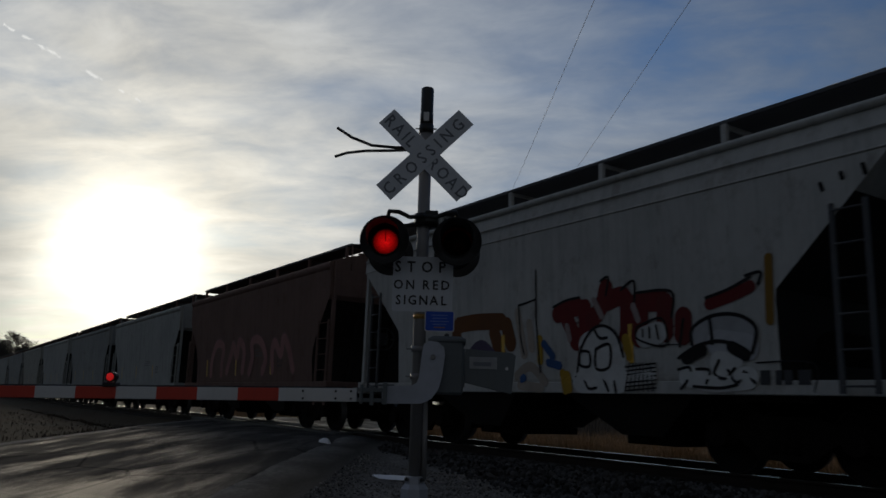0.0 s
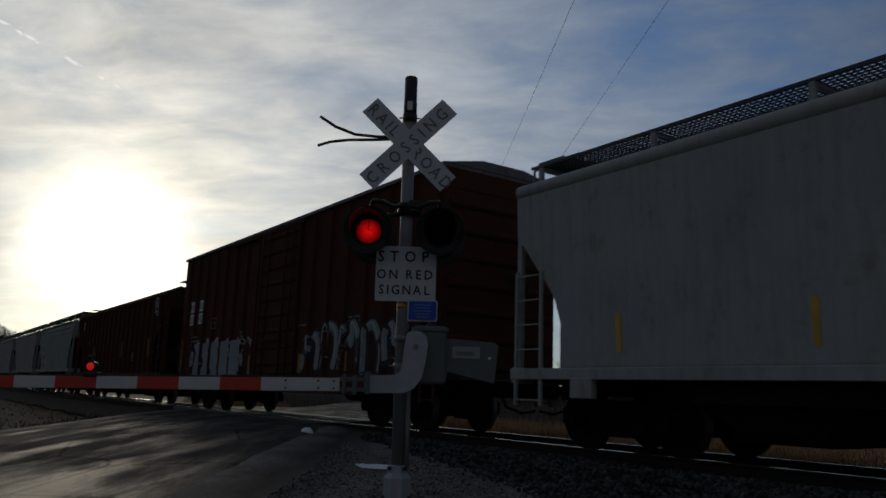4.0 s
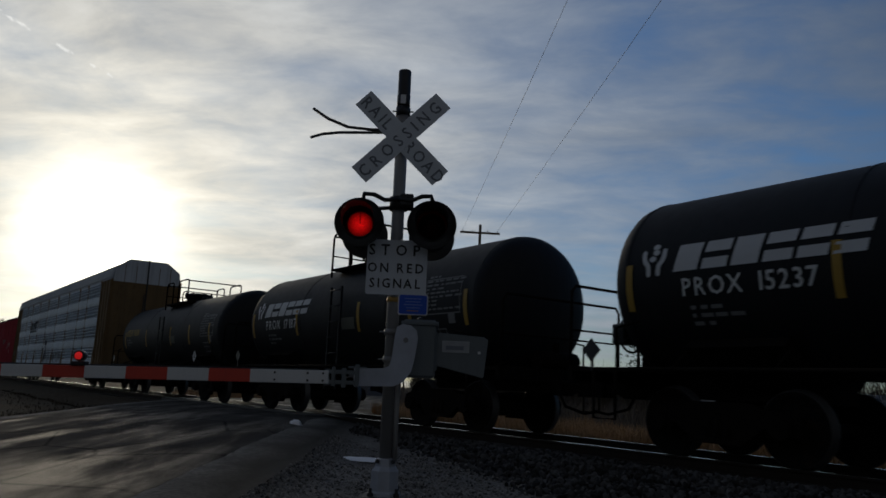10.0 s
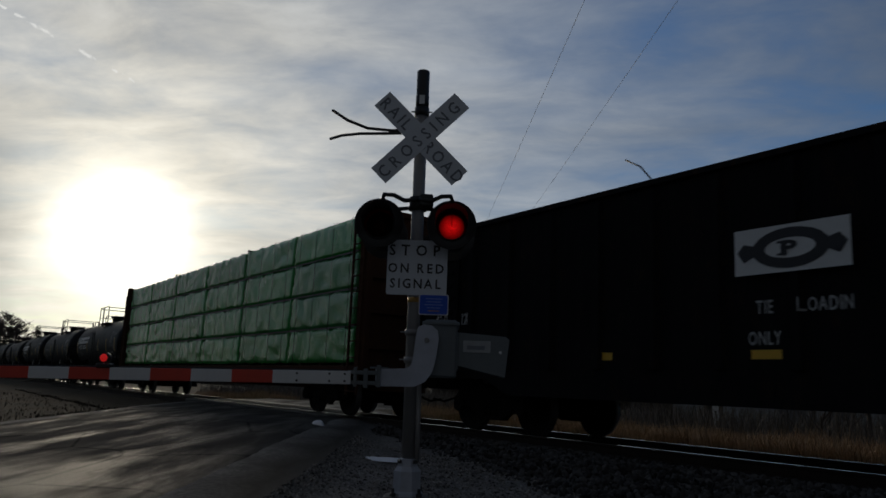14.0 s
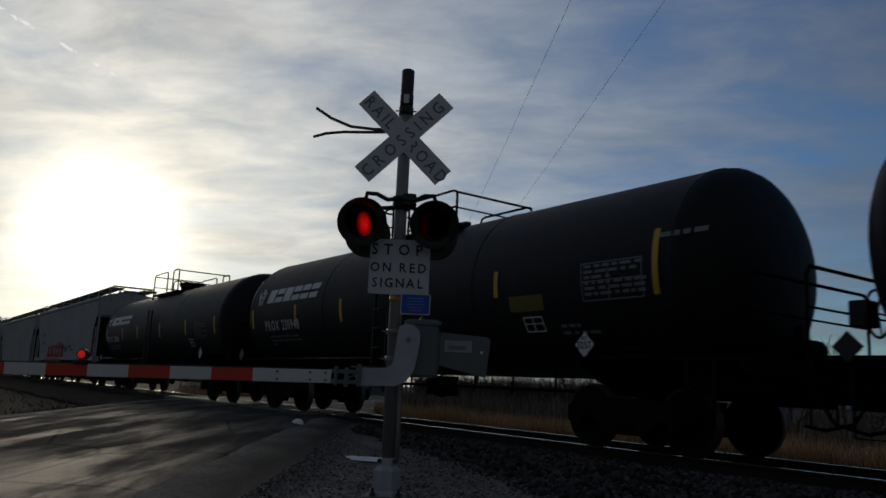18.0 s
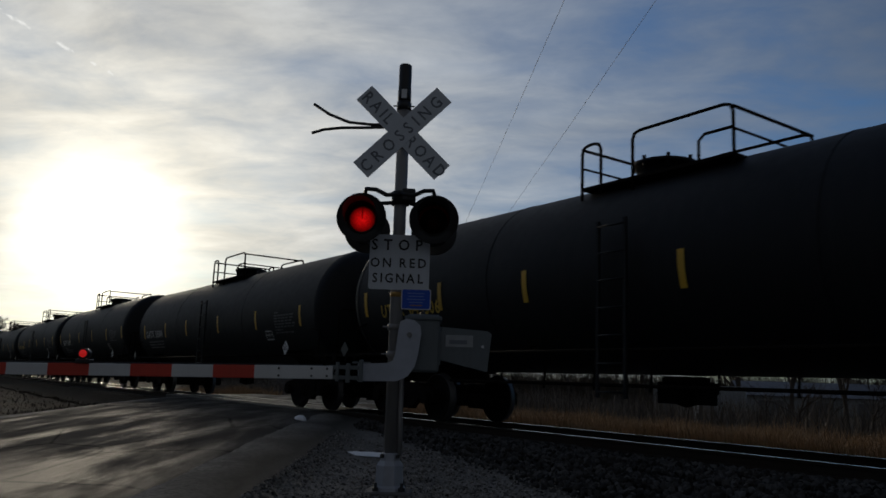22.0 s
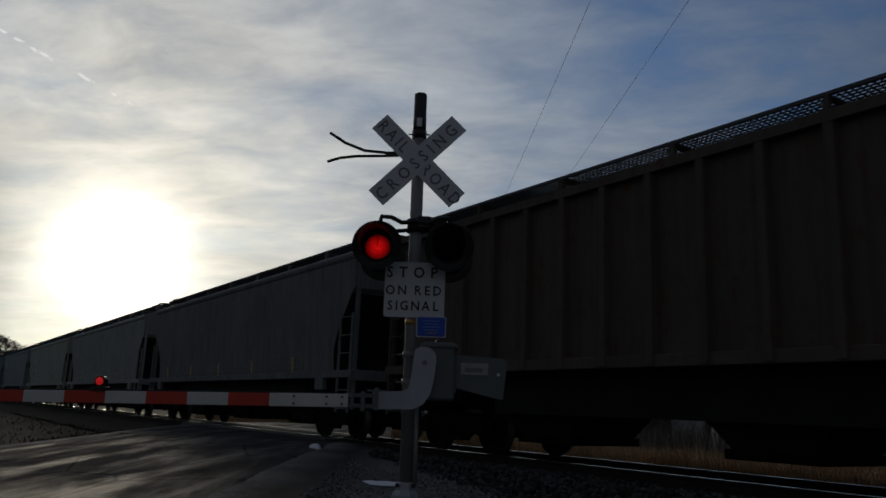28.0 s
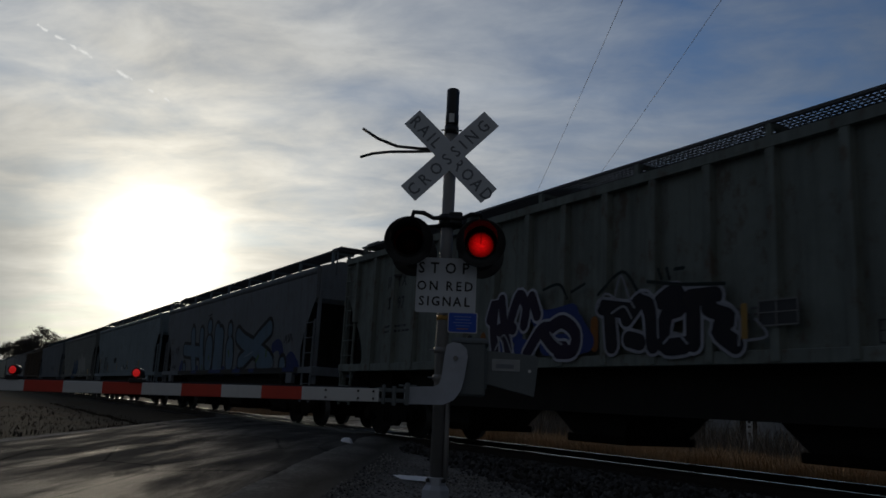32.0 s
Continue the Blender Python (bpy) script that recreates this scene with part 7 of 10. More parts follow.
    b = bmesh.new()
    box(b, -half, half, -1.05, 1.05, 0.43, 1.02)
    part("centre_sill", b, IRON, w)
    gear(w, half, mid, 4.0, 0.75)
    face = lambda z, x=0: -1.455
    patch(w, "number_board", -half + 6.45, -half + 9.0, 0.60, 0.88, INK, face, "black board behind the number", 0.003)
    words(w, "ETTX 703122", -half + 7.72, 0.655, 0.165, LETTER, face, 0.012, 0.26, 0.95)
    side = lambda z, x=0: -Y - 0.075
    for k in range(6):
        x0_ = -half + 6.72 + 0.05 * k
        decal("logo_bar", [(x0_, 3.30 + 0.075 * k), (x0_ + 0.62, 3.30 + 0.075 * k), (x0_ + 0.66, 3.35 + 0.075 * k), (x0_ + 0.03, 3.35 + 0.075 * k)], [(0, 1, 2, 3)], INK, w, side, 0.006, "black slanted logo bar")
    for pts, wd in ((((7.95, 3.38), (8.0, 3.72), (8.12, 3.45), (8.28, 3.74)), 0.15), (((8.45, 3.40), (8.75, 3.42), (8.68, 3.56), (8.5, 3.62), (8.62, 3.74), (8.98, 3.74)), 0.15), (((7.62, 3.32), (7.85, 3.36)), 0.08)):
        vs, fs = [], []
        stroke(vs, fs, curve_through([(-half + x, z) for x, z in pts]), wd, True)
        decal("logo_shape", vs, fs, INK, w, side, 0.006, "black bold logo shape")
    bars(w, -half + 6.60, 3.12, 2.3, 1, INK, side, 0.11, 0.05, 6)
    scrawl(w, -half + 11.9, -half + 12.5, 1.75, 2.2, (0.02, 0.03, 0.06), 5, side, 0.05, "dark sprayed scribble on the panels")
    vs, fs = [], []
    stroke(vs, fs, curve_through([(-half + x, z) for x, z in ((12.9, 2.35), (13.3, 2.3), (13.2, 1.8), (13.0, 1.3))]), 0.28, True)
    decal("graffiti_stroke", vs, fs, spray((0.015, 0.02, 0.05)), w, side, 0.006, "broad dark sprayed stroke")
    for x0_, k in ((11.0, 7), (14.5, 9)):
        for j in range(k):
            vs, fs = [], []
            xx = -half + x0_ + 2.9 * j / k + 0.9
            stroke(vs, fs, curve_through([(xx, 1.2 + 0.1 * (j % 2)), (xx + 0.08, 1.75), (xx + 0.3, 1.6 - 0.2 * (j % 3)), (xx + 0.22, 1.25)]), 0.05, True)
            decal("graffiti_stroke", vs, fs, spray((0.02, 0.03, 0.03)), w, side, 0.008, "thin dark sprayed strokes along the panels")
    bars(w, -half + 0.5, 1.9, 0.6, 3, LETTER_DIM, lambda z, x=0: -Y - 0.1, 0.05, 0.06, 4)


# - lumber car -
def lumber_car(x0, x1):
    w, half, mid = start_wagon("lumber_car", x0, x1, "bulkhead flat car loaded with lumber in green plastic wrap")
    CARM = paint("lumber_car_paint", (0.075, 0.035, 0.022), 0.4, 0.4)
    b = bmesh.new()
    box(b, -half, half, -1.40, 1.40, 0.98, 1.16, 0.01)
    box(b, -half, half, -0.3, 0.3, 0.6, 1.0)
    for s in (-1, 1):
        prism(b, [(-half, 1.0), (half, 1.0), (half - 3.0, 0.95), (half - 4.2, 0.72), (-half + 4.2, 0.72), (-half + 3.0, 0.95)], s * 1.38 - 0.03, s * 1.38 + 0.03, "y")
    part("deck", b, CARM, w)
    for s in (-1, 1):
        e = s * half
        b = bmesh.new()
        box(b, min(e, e - s * 0.12), max(e, e - s * 0.12), -1.45, 1.45, 1.1, 4.78)
        wall = part("bulkhead", b, CARM, w, "dark steel end bulkhead")
        for yy in (-1.38, -0.7, 0.0, 0.7, 1.38):
            b = bmesh.new()
            back, front, wide, top = (0.55, 0.0, 0.06, 4.7) if abs(yy) < 1 else (0.3, 0.1, 0.07, 4.78)
            box(b, min(e + s * front, e - s * back), max(e + s * front, e - s * back), yy - wide, yy + wide, 1.1, top)
            part("upright", b, CARM, wall)
        for z in (1.6, 2.4, 3.2, 4.0, 4.7):
            b = bmesh.new()
            box(b, min(e + s * 0.08, e), max(e + s * 0.08, e), -1.42, 1.42, z - 0.06, z + 0.06)
            part("cross_rib", b, CARM, wall)
        ladder(w, (e - 0.55) if s > 0 else (e + 0.05), (e - 0.05) if s > 0 else (e + 0.55), -1.5, 0.5, 4.4, CARM)
    brake_wheel(w, half + 0.14, 0.3, 2.6)
    WRAP = [mat("green_wrap_%d" % i, c, 0.20, vary=0.30, grain=5.0, bump=0.9, stretch=(1.8, 1.8, 0.6), obj=0.35, dirt=0.15, dirt_col=(0.28, 0.34, 0.30)) for i, c in enumerate(((0.022, 0.32, 0.045), (0.028, 0.36, 0.06), (0.05, 0.36, 0.09)))]
    DIRTYW = mat("translucent_wrap", (0.26, 0.36, 0.30), 0.35, vary=0.3, grain=5, bump=0.4, obj=0.3)
    DARKGAP = mat("dunnage_timber", (0.10, 0.07, 0.04), 0.85, vary=0.4)
    rng = random.Random(8)
    # bundles: four tiers a side, each about 2.9 m or 3.7 m long
    cols = []
    x = -half + 0.5
    lens = [3.66, 3.66, 3.66, 3.66, 3.66, 3.66]
    k = (2 * half - 1.0 - 0.025 * 5) / sum(lens)
    for L in lens:
        cols.append((x, x + L * k))
        x += L * k + 0.025
    tiers = [(1.22, 2.06), (2.08, 2.94), (2.96, 3.82), (3.84, 4.66)]
    for s in (-1, 1):
        for (xa, xb) in cols:
            for ti, (za, zb) in enumerate(tiers):
                b = bmesh.new()
                nx, nz = 30, 9
                dip = rng.uniform(-0.02, 0.02)
                yo = s * 1.38
                grid = []
                for i in range(nx + 1):
                    row = []
                    for j in range(nz + 1):
                        xx, zz = xa + (xb - xa) * i / nx, za + (zb - za) * j / nz
                        wr = 0.036 * noise.noise(Vector((xx * 2.2 + zz * 1.9, zz * 3.2, s * 4.0 + ti))) + 0.026 * noise.noise(Vector((xx * 6 + zz * 5, zz * 6, ti * 3.0)))
                        edge = (0.012 if j in (0, nz) or i in (0, nx) else 0.0) + 0.03 * (j / nz) ** 3
                        row.append(b.verts.new((xx, yo + s * (wr - edge), zz + (dip * math.sin(i * 0.9) if j in (0, nz) else 0))))
                    grid.append(row)
                for i in range(nx):
                    for j in range(nz):
                        b.faces.new((grid[i][j], grid[i + 1][j], grid[i + 1][j + 1], grid[i][j + 1])).smooth = True
                # back, top and ends close the bundle
                yi = s * 0.06
                bot = [b.verts.new((xa, yi, za)), b.verts.new((xb, yi, za)), b.verts.new((xb, yi, zb)), b.verts.new((xa, yi, zb))]
                b.faces.new(bot)
                b.faces.new([grid[i][nz] for i in range(nx + 1)] + [bot[2], bot[3]])
                b.faces.new([grid[i][0] for i in range(nx + 1)] + [bot[1], bot[0]])
                b.faces.new([grid[0][j] for j in range(nz + 1)] + [bot[3], bot[0]])
                b.faces.new([grid[nx][j] for j in range(nz + 1)] + [bot[2], bot[1]])
                pk = part("lumber_package", b, rng.choice(WRAP + WRAP[:2]), w, "lumber bundle in shiny green plastic")
                if ti < 3:
                    # the dark gap up to the next tier is painted as a black strip
                    b = bmesh.new()
                    wob = [rng.uniform(-0.012, 0.012) for _ in range(9)]
                    lo = [b.verts.new((xa + (xb - xa) * i / 8, yo + s * 0.004, zb - 0.02 + wob[i])) for i in range(9)]
                    up = [b.verts.new((xa + (xb - xa) * i / 8, yo + s * 0.004, zb + 0.02)) for i in range(9)]
                    for i in range(8):
                        b.faces.new((lo[i], lo[i + 1], up[i + 1], up[i]))
                    part("wrap_hem", b, BLACK, pk, "black strip painting the dark gap between tiers")
        for (xa, xb) in cols:
            for z in (1.16,):
                for f in (0.18, 0.5, 0.82):
                    xx = xa + (xb - xa) * f
                    b = bmesh.new()
                    box(b, xx - 0.05, xx + 0.05, min(s * 0.1, s * 1.30), max(s * 0.1, s * 1.30), z, z + 0.06)
                    part("dunnage", b, DARKGAP, w)
            for f in (0.12, 0.38, 0.64, 0.9):
                xx = xa + (xb - xa) * f
                b = bmesh.new()
                tube(b, [(xx, s * 1.415, 1.1), (xx + 0.02, s * 1.425, 2.9), (xx, s * 1.42, 4.66), (xx, s * 1.2, 4.70), (xx, s * 0.3, 4.71)], 0.006, 4)
                part("strap", b, BLACK, w)
        for f in (0.335, 0.67):
            xx = -half + 2 * half * f + 0.05
            b = bmesh.new()
            box(b, xx - 0.007, xx + 0.007, s * 1.44 - 0.006, s * 1.44 + 0.006, 1.1, 4.68)
            box(b, xx - 0.03, xx + 0.03, min(s * 1.2, s * 1.45), max(s * 1.2, s * 1.45), 4.66, 4.70)
            part("tie_down", b, BLACK, w)
    bars(w, -half + 2.0, 0.98, 2.2, 1, LETTER_DIM, lambda z, x=0: -1.42, 0.10, 0.06, 6)
    words(w, "024", -half + 5.6, 0.98, 0.2, LETTER_DIM, lambda z, x=0: -1.42)
    gear(w, half, mid, 2.6, 0.5)
    return w


# ---- the cars in order, first to last; numbers are their ends along the train ----
def disc_logo(w, x, z, r, yf, bg=LETTER, fg=LETTER_K):
    vs = [(x + r * math.cos(a / 16 * 6.2832), z + r * math.sin(a / 16 * 6.2832)) for a in range(16)]
    decal("disc_logo", vs, [tuple(range(16))], bg, w, lambda q, x=0: yf(z) - 0.004, 0.006, "pale round railway emblem")
    k = r * 0.28
    for x0, x1, z0, z1 in ((x - r * 0.85, x + r * 0.85, z - k / 2, z + k / 2), (x - k / 2, x + k / 2, z - r * 0.85, z + r * 0.85)):
        decal("logo_bar", [(x0, z0), (x1, z0), (x1, z1), (x0, z1)], [(0, 1, 2, 3)], fg, w, lambda q, x=0: yf(z) - 0.006, 0.008)


def plates(w, half, yf, rows, x, z, size=0.25):
    """White plates with dark letters."""
    for r, pair in enumerate(rows):
        for i, text in enumerate(pair):
            cx, cz = -half + x + i * 0.89, z - r * 0.43
            patch(w, "number_plate", cx - 0.21, cx + 0.21, cz - 0.06, cz + size + 0.06, LETTER, lambda q, xx=0: yf(q, -99), "white patch behind the letters", 0.006)
            words(w, text, cx, cz, size, LETTER_K, lambda q, xx=0: yf(q, -99), 0.014, 0.1, 0.85, 0.010)


GREY, PALE, WHITEP = (0.34, 0.35, 0.34), (0.42, 0.43, 0.41), (0.50, 0.50, 0.48)
BROWN, RUSTY = (0.095, 0.038, 0.026), (0.10, 0.034, 0.022)


def first_hoppers():
    cols = [(0.20, 0.13, 0.11), PALE, GREY, PALE, (0.40, 0.40, 0.36), GREY, PALE, GREY, PALE, GREY, PALE, GREY, PALE, GREY, PALE, GREY]
    x = -408.6
    for i, c in enumerate(cols):
        def extra(w, half, yf, i=i):
            if i == 0:
                graffiti(w, -half + 2.4, half - 2.2, 1.3, 2.6, 4, (0.34, 0.16, 0.15), (0.20, 0.12, 0.11), 61, yf, 0.26, label="faded pink graffiti")
        hopper("covered_hopper", x - 11.9, x, c, "dusty brown covered hopper with faded graffiti" if i == 0 else "pale grey two-bay covered hopper", hopper_marks("", "", extra=extra, seed=i), bays=2, tall=4.25, top=4.62)
        x -= 13.25

    def mural(w, half, yf):
        """Colourful mural on the white hopper: red shapes above, white outlined figures along the bottom."""
        red, white, black = (0.15, 0.02, 0.022), (0.62, 0.63, 0.62), (0.015, 0.015, 0.018)
        drawn(w, half, yf, (0.15, 0.06, 0.022), 0.30, (((3.8, 2.2), (4.4, 2.22), (5.1, 2.18)), ((5.25, 2.1), (5.35, 1.8)), ((3.75, 2.05), (3.8, 1.6)), ((4.9, 2.0), (5.1, 1.55))), "orange sprayed ground", 0.006)
        drawn(w, half, yf, (0.10, 0.08, 0.14), 0.30, (((4.1, 1.5), (4.5, 1.75), (4.9, 1.5)), ((4.2, 1.35), (4.8, 1.3))), "dull purple sprayed shapes", 0.008)
        drawn(w, half, yf, (0.38, 0.33, 0.28), 0.16, (((5.5, 1.25), (5.85, 1.4), (6.2, 1.15)), ((5.6, 1.1), (6.1, 1.05)), ((5.55, 2.3), (5.7, 1.6)), ((5.85, 2.1), (5.9, 1.7))), "flesh coloured sprayed shapes", 0.008)
        drawn(w, half, yf, (0.04, 0.10, 0.25), 0.13, (((5.64, 1.2), (5.68, 1.22)), ((6.2, 1.75), (6.4, 1.55)), ((6.3, 1.45), (6.55, 1.4))), "blue sprayed spots")
        drawn(w, half, yf, (0.42, 0.26, 0.03), 0.14, (((6.10, 1.83), (6.10, 1.48)), ((6.62, 1.28), (6.70, 1.02)), ((6.72, 1.25), (6.78, 1.04)), ((7.95, 1.75), (8.0, 1.5))), "yellow sprayed marks")
        drawn(w, half, yf, black, 0.035, (((6.04, 2.96), (6.02, 2.18)), ((5.58, 2.42), (5.75, 2.44), (6.0, 2.48)), ((5.58, 2.42), (5.62, 1.9), (5.7, 1.6)), ((6.02, 2.2), (6.06, 1.7), (6.1, 1.3))), "thin black sprayed lines")
        drawn(w, half, yf, red, 0.28, (((6.55, 2.2), (6.8, 2.25), (7.0, 2.28)), ((6.7, 2.2), (6.85, 1.95), (6.95, 1.75)), ((7.15, 2.25), (7.15, 1.85)), ((7.3, 2.05), (7.5, 2.25), (7.6, 2.5)), ((7.6, 2.3), (7.95, 2.35), (8.0, 2.0), (7.95, 1.7)), ((8.2, 2.25), (8.65, 2.22)), ((8.68, 2.2), (8.66, 1.8)), ((8.25, 2.1), (8.2, 1.75)), ((8.98, 1.98), (8.96, 1.75))), "dull red angular graffiti shapes", 0.008)
        drawn(w, half, yf, (0.34, 0.28, 0.27), 0.10, (((6.75, 2.0), (6.8, 1.8)), ((7.35, 2.35), (7.5, 2.1)), ((8.12, 2.2), (8.2, 2.0))), "pale highlights in the red shapes", 0.012)
        drawn(w, half, yf, red, 0.16, (((9.40, 2.12), (9.75, 2.2), (10.0, 2.28)),), "red sprayed horn", 0.008)
        drawn(w, half, yf, black, 0.04, (((9.35, 2.2), (9.7, 2.28), (10.02, 2.4)), ((9.95, 2.42), (10.16, 2.44), (10.12, 2.3)), ((6.45, 2.32), (6.75, 2.4), (7.05, 2.42)), ((7.5, 2.62), (7.66, 2.66), (7.6, 2.4)), ((7.9, 2.45), (8.15, 2.55), (8.14, 2.2)), ((8.2, 2.38), (8.8, 2.34), (8.79, 2.0)), ((8.98, 1.95), (8.9, 1.6))), "black outlines of the red shapes", 0.012)
        # two pale rounded figures with black outlines
        drawn(w, half, yf, white, 0.40, (((7.2, 1.68), (7.5, 1.75), (7.7, 1.6)), ((7.15, 1.45), (7.75, 1.45)), ((7.05, 1.18), (7.8, 1.18))), "white rounded sprayed figure", 0.013)
        drawn(w, half, yf, black, 0.045, (((6.95, 1.25), (7.03, 1.6), (7.25, 1.88), (7.52, 1.96), (7.78, 1.82), (7.90, 1.5)), ((7.02, 1.60), (7.02, 1.40), (7.22, 1.38), (7.22, 1.58), (7.02, 1.60)), ((7.36, 1.62), (7.36, 1.34), (7.62, 1.36), (7.64, 1.68), (7.36, 1.62)), ((6.92, 1.22), (7.35, 1.25)), ((7.1, 1.2), (7.2, 1.05), (7.36, 1.06)), ((7.35, 1.9), (7.45, 1.78), (7.6, 1.78)), ((7.5, 1.2), (7.6, 1.02)), ((7.7, 1.22), (7.75, 1.0))), "black outlines of the pale figure", 0.018)
        for k in range(7):
            drawn(w, half, yf, black, 0.022, (((7.92 + 0.085 * k, 1.02), (8.02 + 0.06 * k, 1.40)), ((7.95, 1.02 + 0.055 * k), (8.48, 1.06 + 0.055 * k))), "black net pattern", 0.019)
        drawn(w, half, yf, (0.55, 0.56, 0.55), 0.30, (((8.05, 1.2), (8.35, 1.25)), ((8.3, 1.75), (8.55, 1.8))), "pale sprayed ground", 0.013)
        drawn(w, half, yf, black, 0.03, (((8.18, 1.90), (8.62, 1.99), (8.67, 1.62), (8.18, 1.73), (8.18, 1.90)), ((8.28, 1.86), (8.28, 1.76)), ((8.4, 1.88), (8.4, 1.74)), ((8.52, 1.9), (8.55, 1.72))), "black outlined tag box", 0.018)
        drawn(w, half, yf, (0.45, 0.46, 0.48), 0.34, (((9.25, 1.76), (9.6, 1.8), (9.9, 1.72)), ((9.5, 1.62), (9.9, 1.55))), "grey sprayed dome", 0.013)
        drawn(w, half, yf, white, 0.28, (((9.0, 1.22), (9.4, 1.15), (9.9, 1.18)), ((9.5, 1.38), (9.7, 1.34))), "white sprayed shapes under the dome", 0.013)
        drawn(w, half, yf, black, 0.05, (((9.10, 1.62), (9.12, 1.82), (9.42, 1.96), (9.80, 1.95), (10.05, 1.78), (9.98, 1.48)), ((9.40, 1.95), (9.42, 1.62)), ((8.88, 1.45), (9.2, 1.60), (9.6, 1.63), (9.92, 1.44))), "black outlines of the dome", 0.018)
        drawn(w, half, yf, black, 0.16, (((9.0, 1.44), (9.25, 1.54)), ((9.7, 1.56), (9.88, 1.46))), "black sprayed shade", 0.017)
        drawn(w, half, yf, black, 0.04, (((8.86, 1.30), (9.05, 1.32), (9.0, 1.15), (8.9, 1.05)), ((9.15, 1.3), (9.35, 1.28), (9.3, 1.12)), ((9.5, 1.4), (9.42, 1.24), (9.58, 1.18), (9.72, 1.3)), ((9.1, 1.08), (9.5, 1.06), (9.75, 1.1)), ((9.62, 1.28), (9.75, 1.12), (9.85, 1.26)), ((9.88, 1.24), (10.0, 1.12))), "black outlines of the white shapes", 0.018)
        bars(w, -half + 10.06, 1.10, 0.66, 1, mat("black_stencil", (0.025, 0.025, 0.028)), yf, 0.17, 0.03, 12, "sprayed_block")
        drawn(w, half, yf, black, 0.02, (((10.02, 1.36), (10.74, 1.34), (10.74, 1.02)),), "thin black frame", 0.018)
        drawn(w, half, yf, (0.27, 0.15, 0.03), 0.11, (((10.28, 2.6), (10.24, 1.85)),), "ochre paint streak", 0.012)
        drawn(w, half, yf, black, 0.05, (((11.0, 3.35), (11.02, 3.28)), ((11.25, 3.42), (11.26, 3.36)), ((11.5, 3.46), (11.52, 3.36))), "black drips under the eave", 0.012)
    hopper("covered_hopper", -407.0, -395.05, WHITEP, "dirty white covered hopper with a bright graffiti mural", hopper_marks("", "", extra=mural, seed=30), bays=2, tall=4.25, top=4.66, sharp=True, low=0.98, eave=0.64, flush=True)
    for x0, x1, a, b, c, sd in ((-393.7, -382.02, "MWCX", "301628", GREY, 1), (-380.45, -369.48, "WWUX", "18910", (0.31, 0.335, 0.305), 2), (-367.7, -356.5, "WWUX", "1575", (0.33, 0.33, 0.31), 3), (-355.0, -343.2, "CEFX", "304166", (0.31, 0.34, 0.31), 4)):
        def dot(w, half, yf, sd=sd):
            sill = lambda z, x=0: -1.555
            if sd == 4:
                for xx, ln in ((1.47, 0.55), (3.8, 2.0), (7.1, 0.45), (9.5, 0.5)):
                    patch(w, "reflector", -half + xx, -half + xx + ln, 1.33, 1.43, mat("ochre_paint", (0.30, 0.17, 0.03), 0.7, vary=0.3), sill, "ochre reflector strip")
                bars(w, -half + 4.1, 1.36, 1.2, 1, LETTER_K, lambda z, x=0: -1.56, 0.05, 0.03, 44)
                bars(w, -half + 5.1, 2.04, 1.1, 5, mat("faded_red_print", (0.20, 0.07, 0.06), 0.7, vary=0.3), yf, 0.035, 0.045, 45)
                frame_mark(w, -half + 3.05, 2.42, 0.26, 0.26, LETTER_K, yf, 0.02)
            else:
                for xx, za in ((3.3, 1.68), (5.2, 1.66), (7.17, 1.62), (9.4, 1.66)):
                    patch(w, "reflector", -half + xx, -half + xx + 0.09, za, za + 0.44, mat("ochre_paint", (0.30, 0.17, 0.03), 0.7, vary=0.3), yf, "ochre reflector strip")
                patch(w, "data_panel", -half + 7.4, -half + 7.68, 1.62, 1.75, LETTER, yf, "small white card")
                patch(w, "data_panel", -half + 7.9, -half + 8.25, 1.36, 1.46, LETTER_K, sill, "small black card")
            if sd > 1:
                dx, dz = (2.96, 2.0) if sd == 4 else (2.05, 2.11)
                vs = [(-half + dx + 0.14 * math.cos(k / 12 * 6.283), dz + 0.14 * math.sin(k / 12 * 6.283)) for k in range(12)]
                decal("red_dot", vs, [tuple(range(12))], RED, w, yf, 0.007, "round red mark")
        hopper("covered_hopper", x0, x1, c, "grey two-bay covered hopper with black lettering", hopper_marks(a, b, extra=dot, seed=sd, z=2.66 if sd == 4 else 2.5, x=2.33 if sd == 4 else 1.42, stripes=None), bays=2, tall=4.25, top=4.70, low=1.3, eave=0.70 if sd == 4 else 0.36)


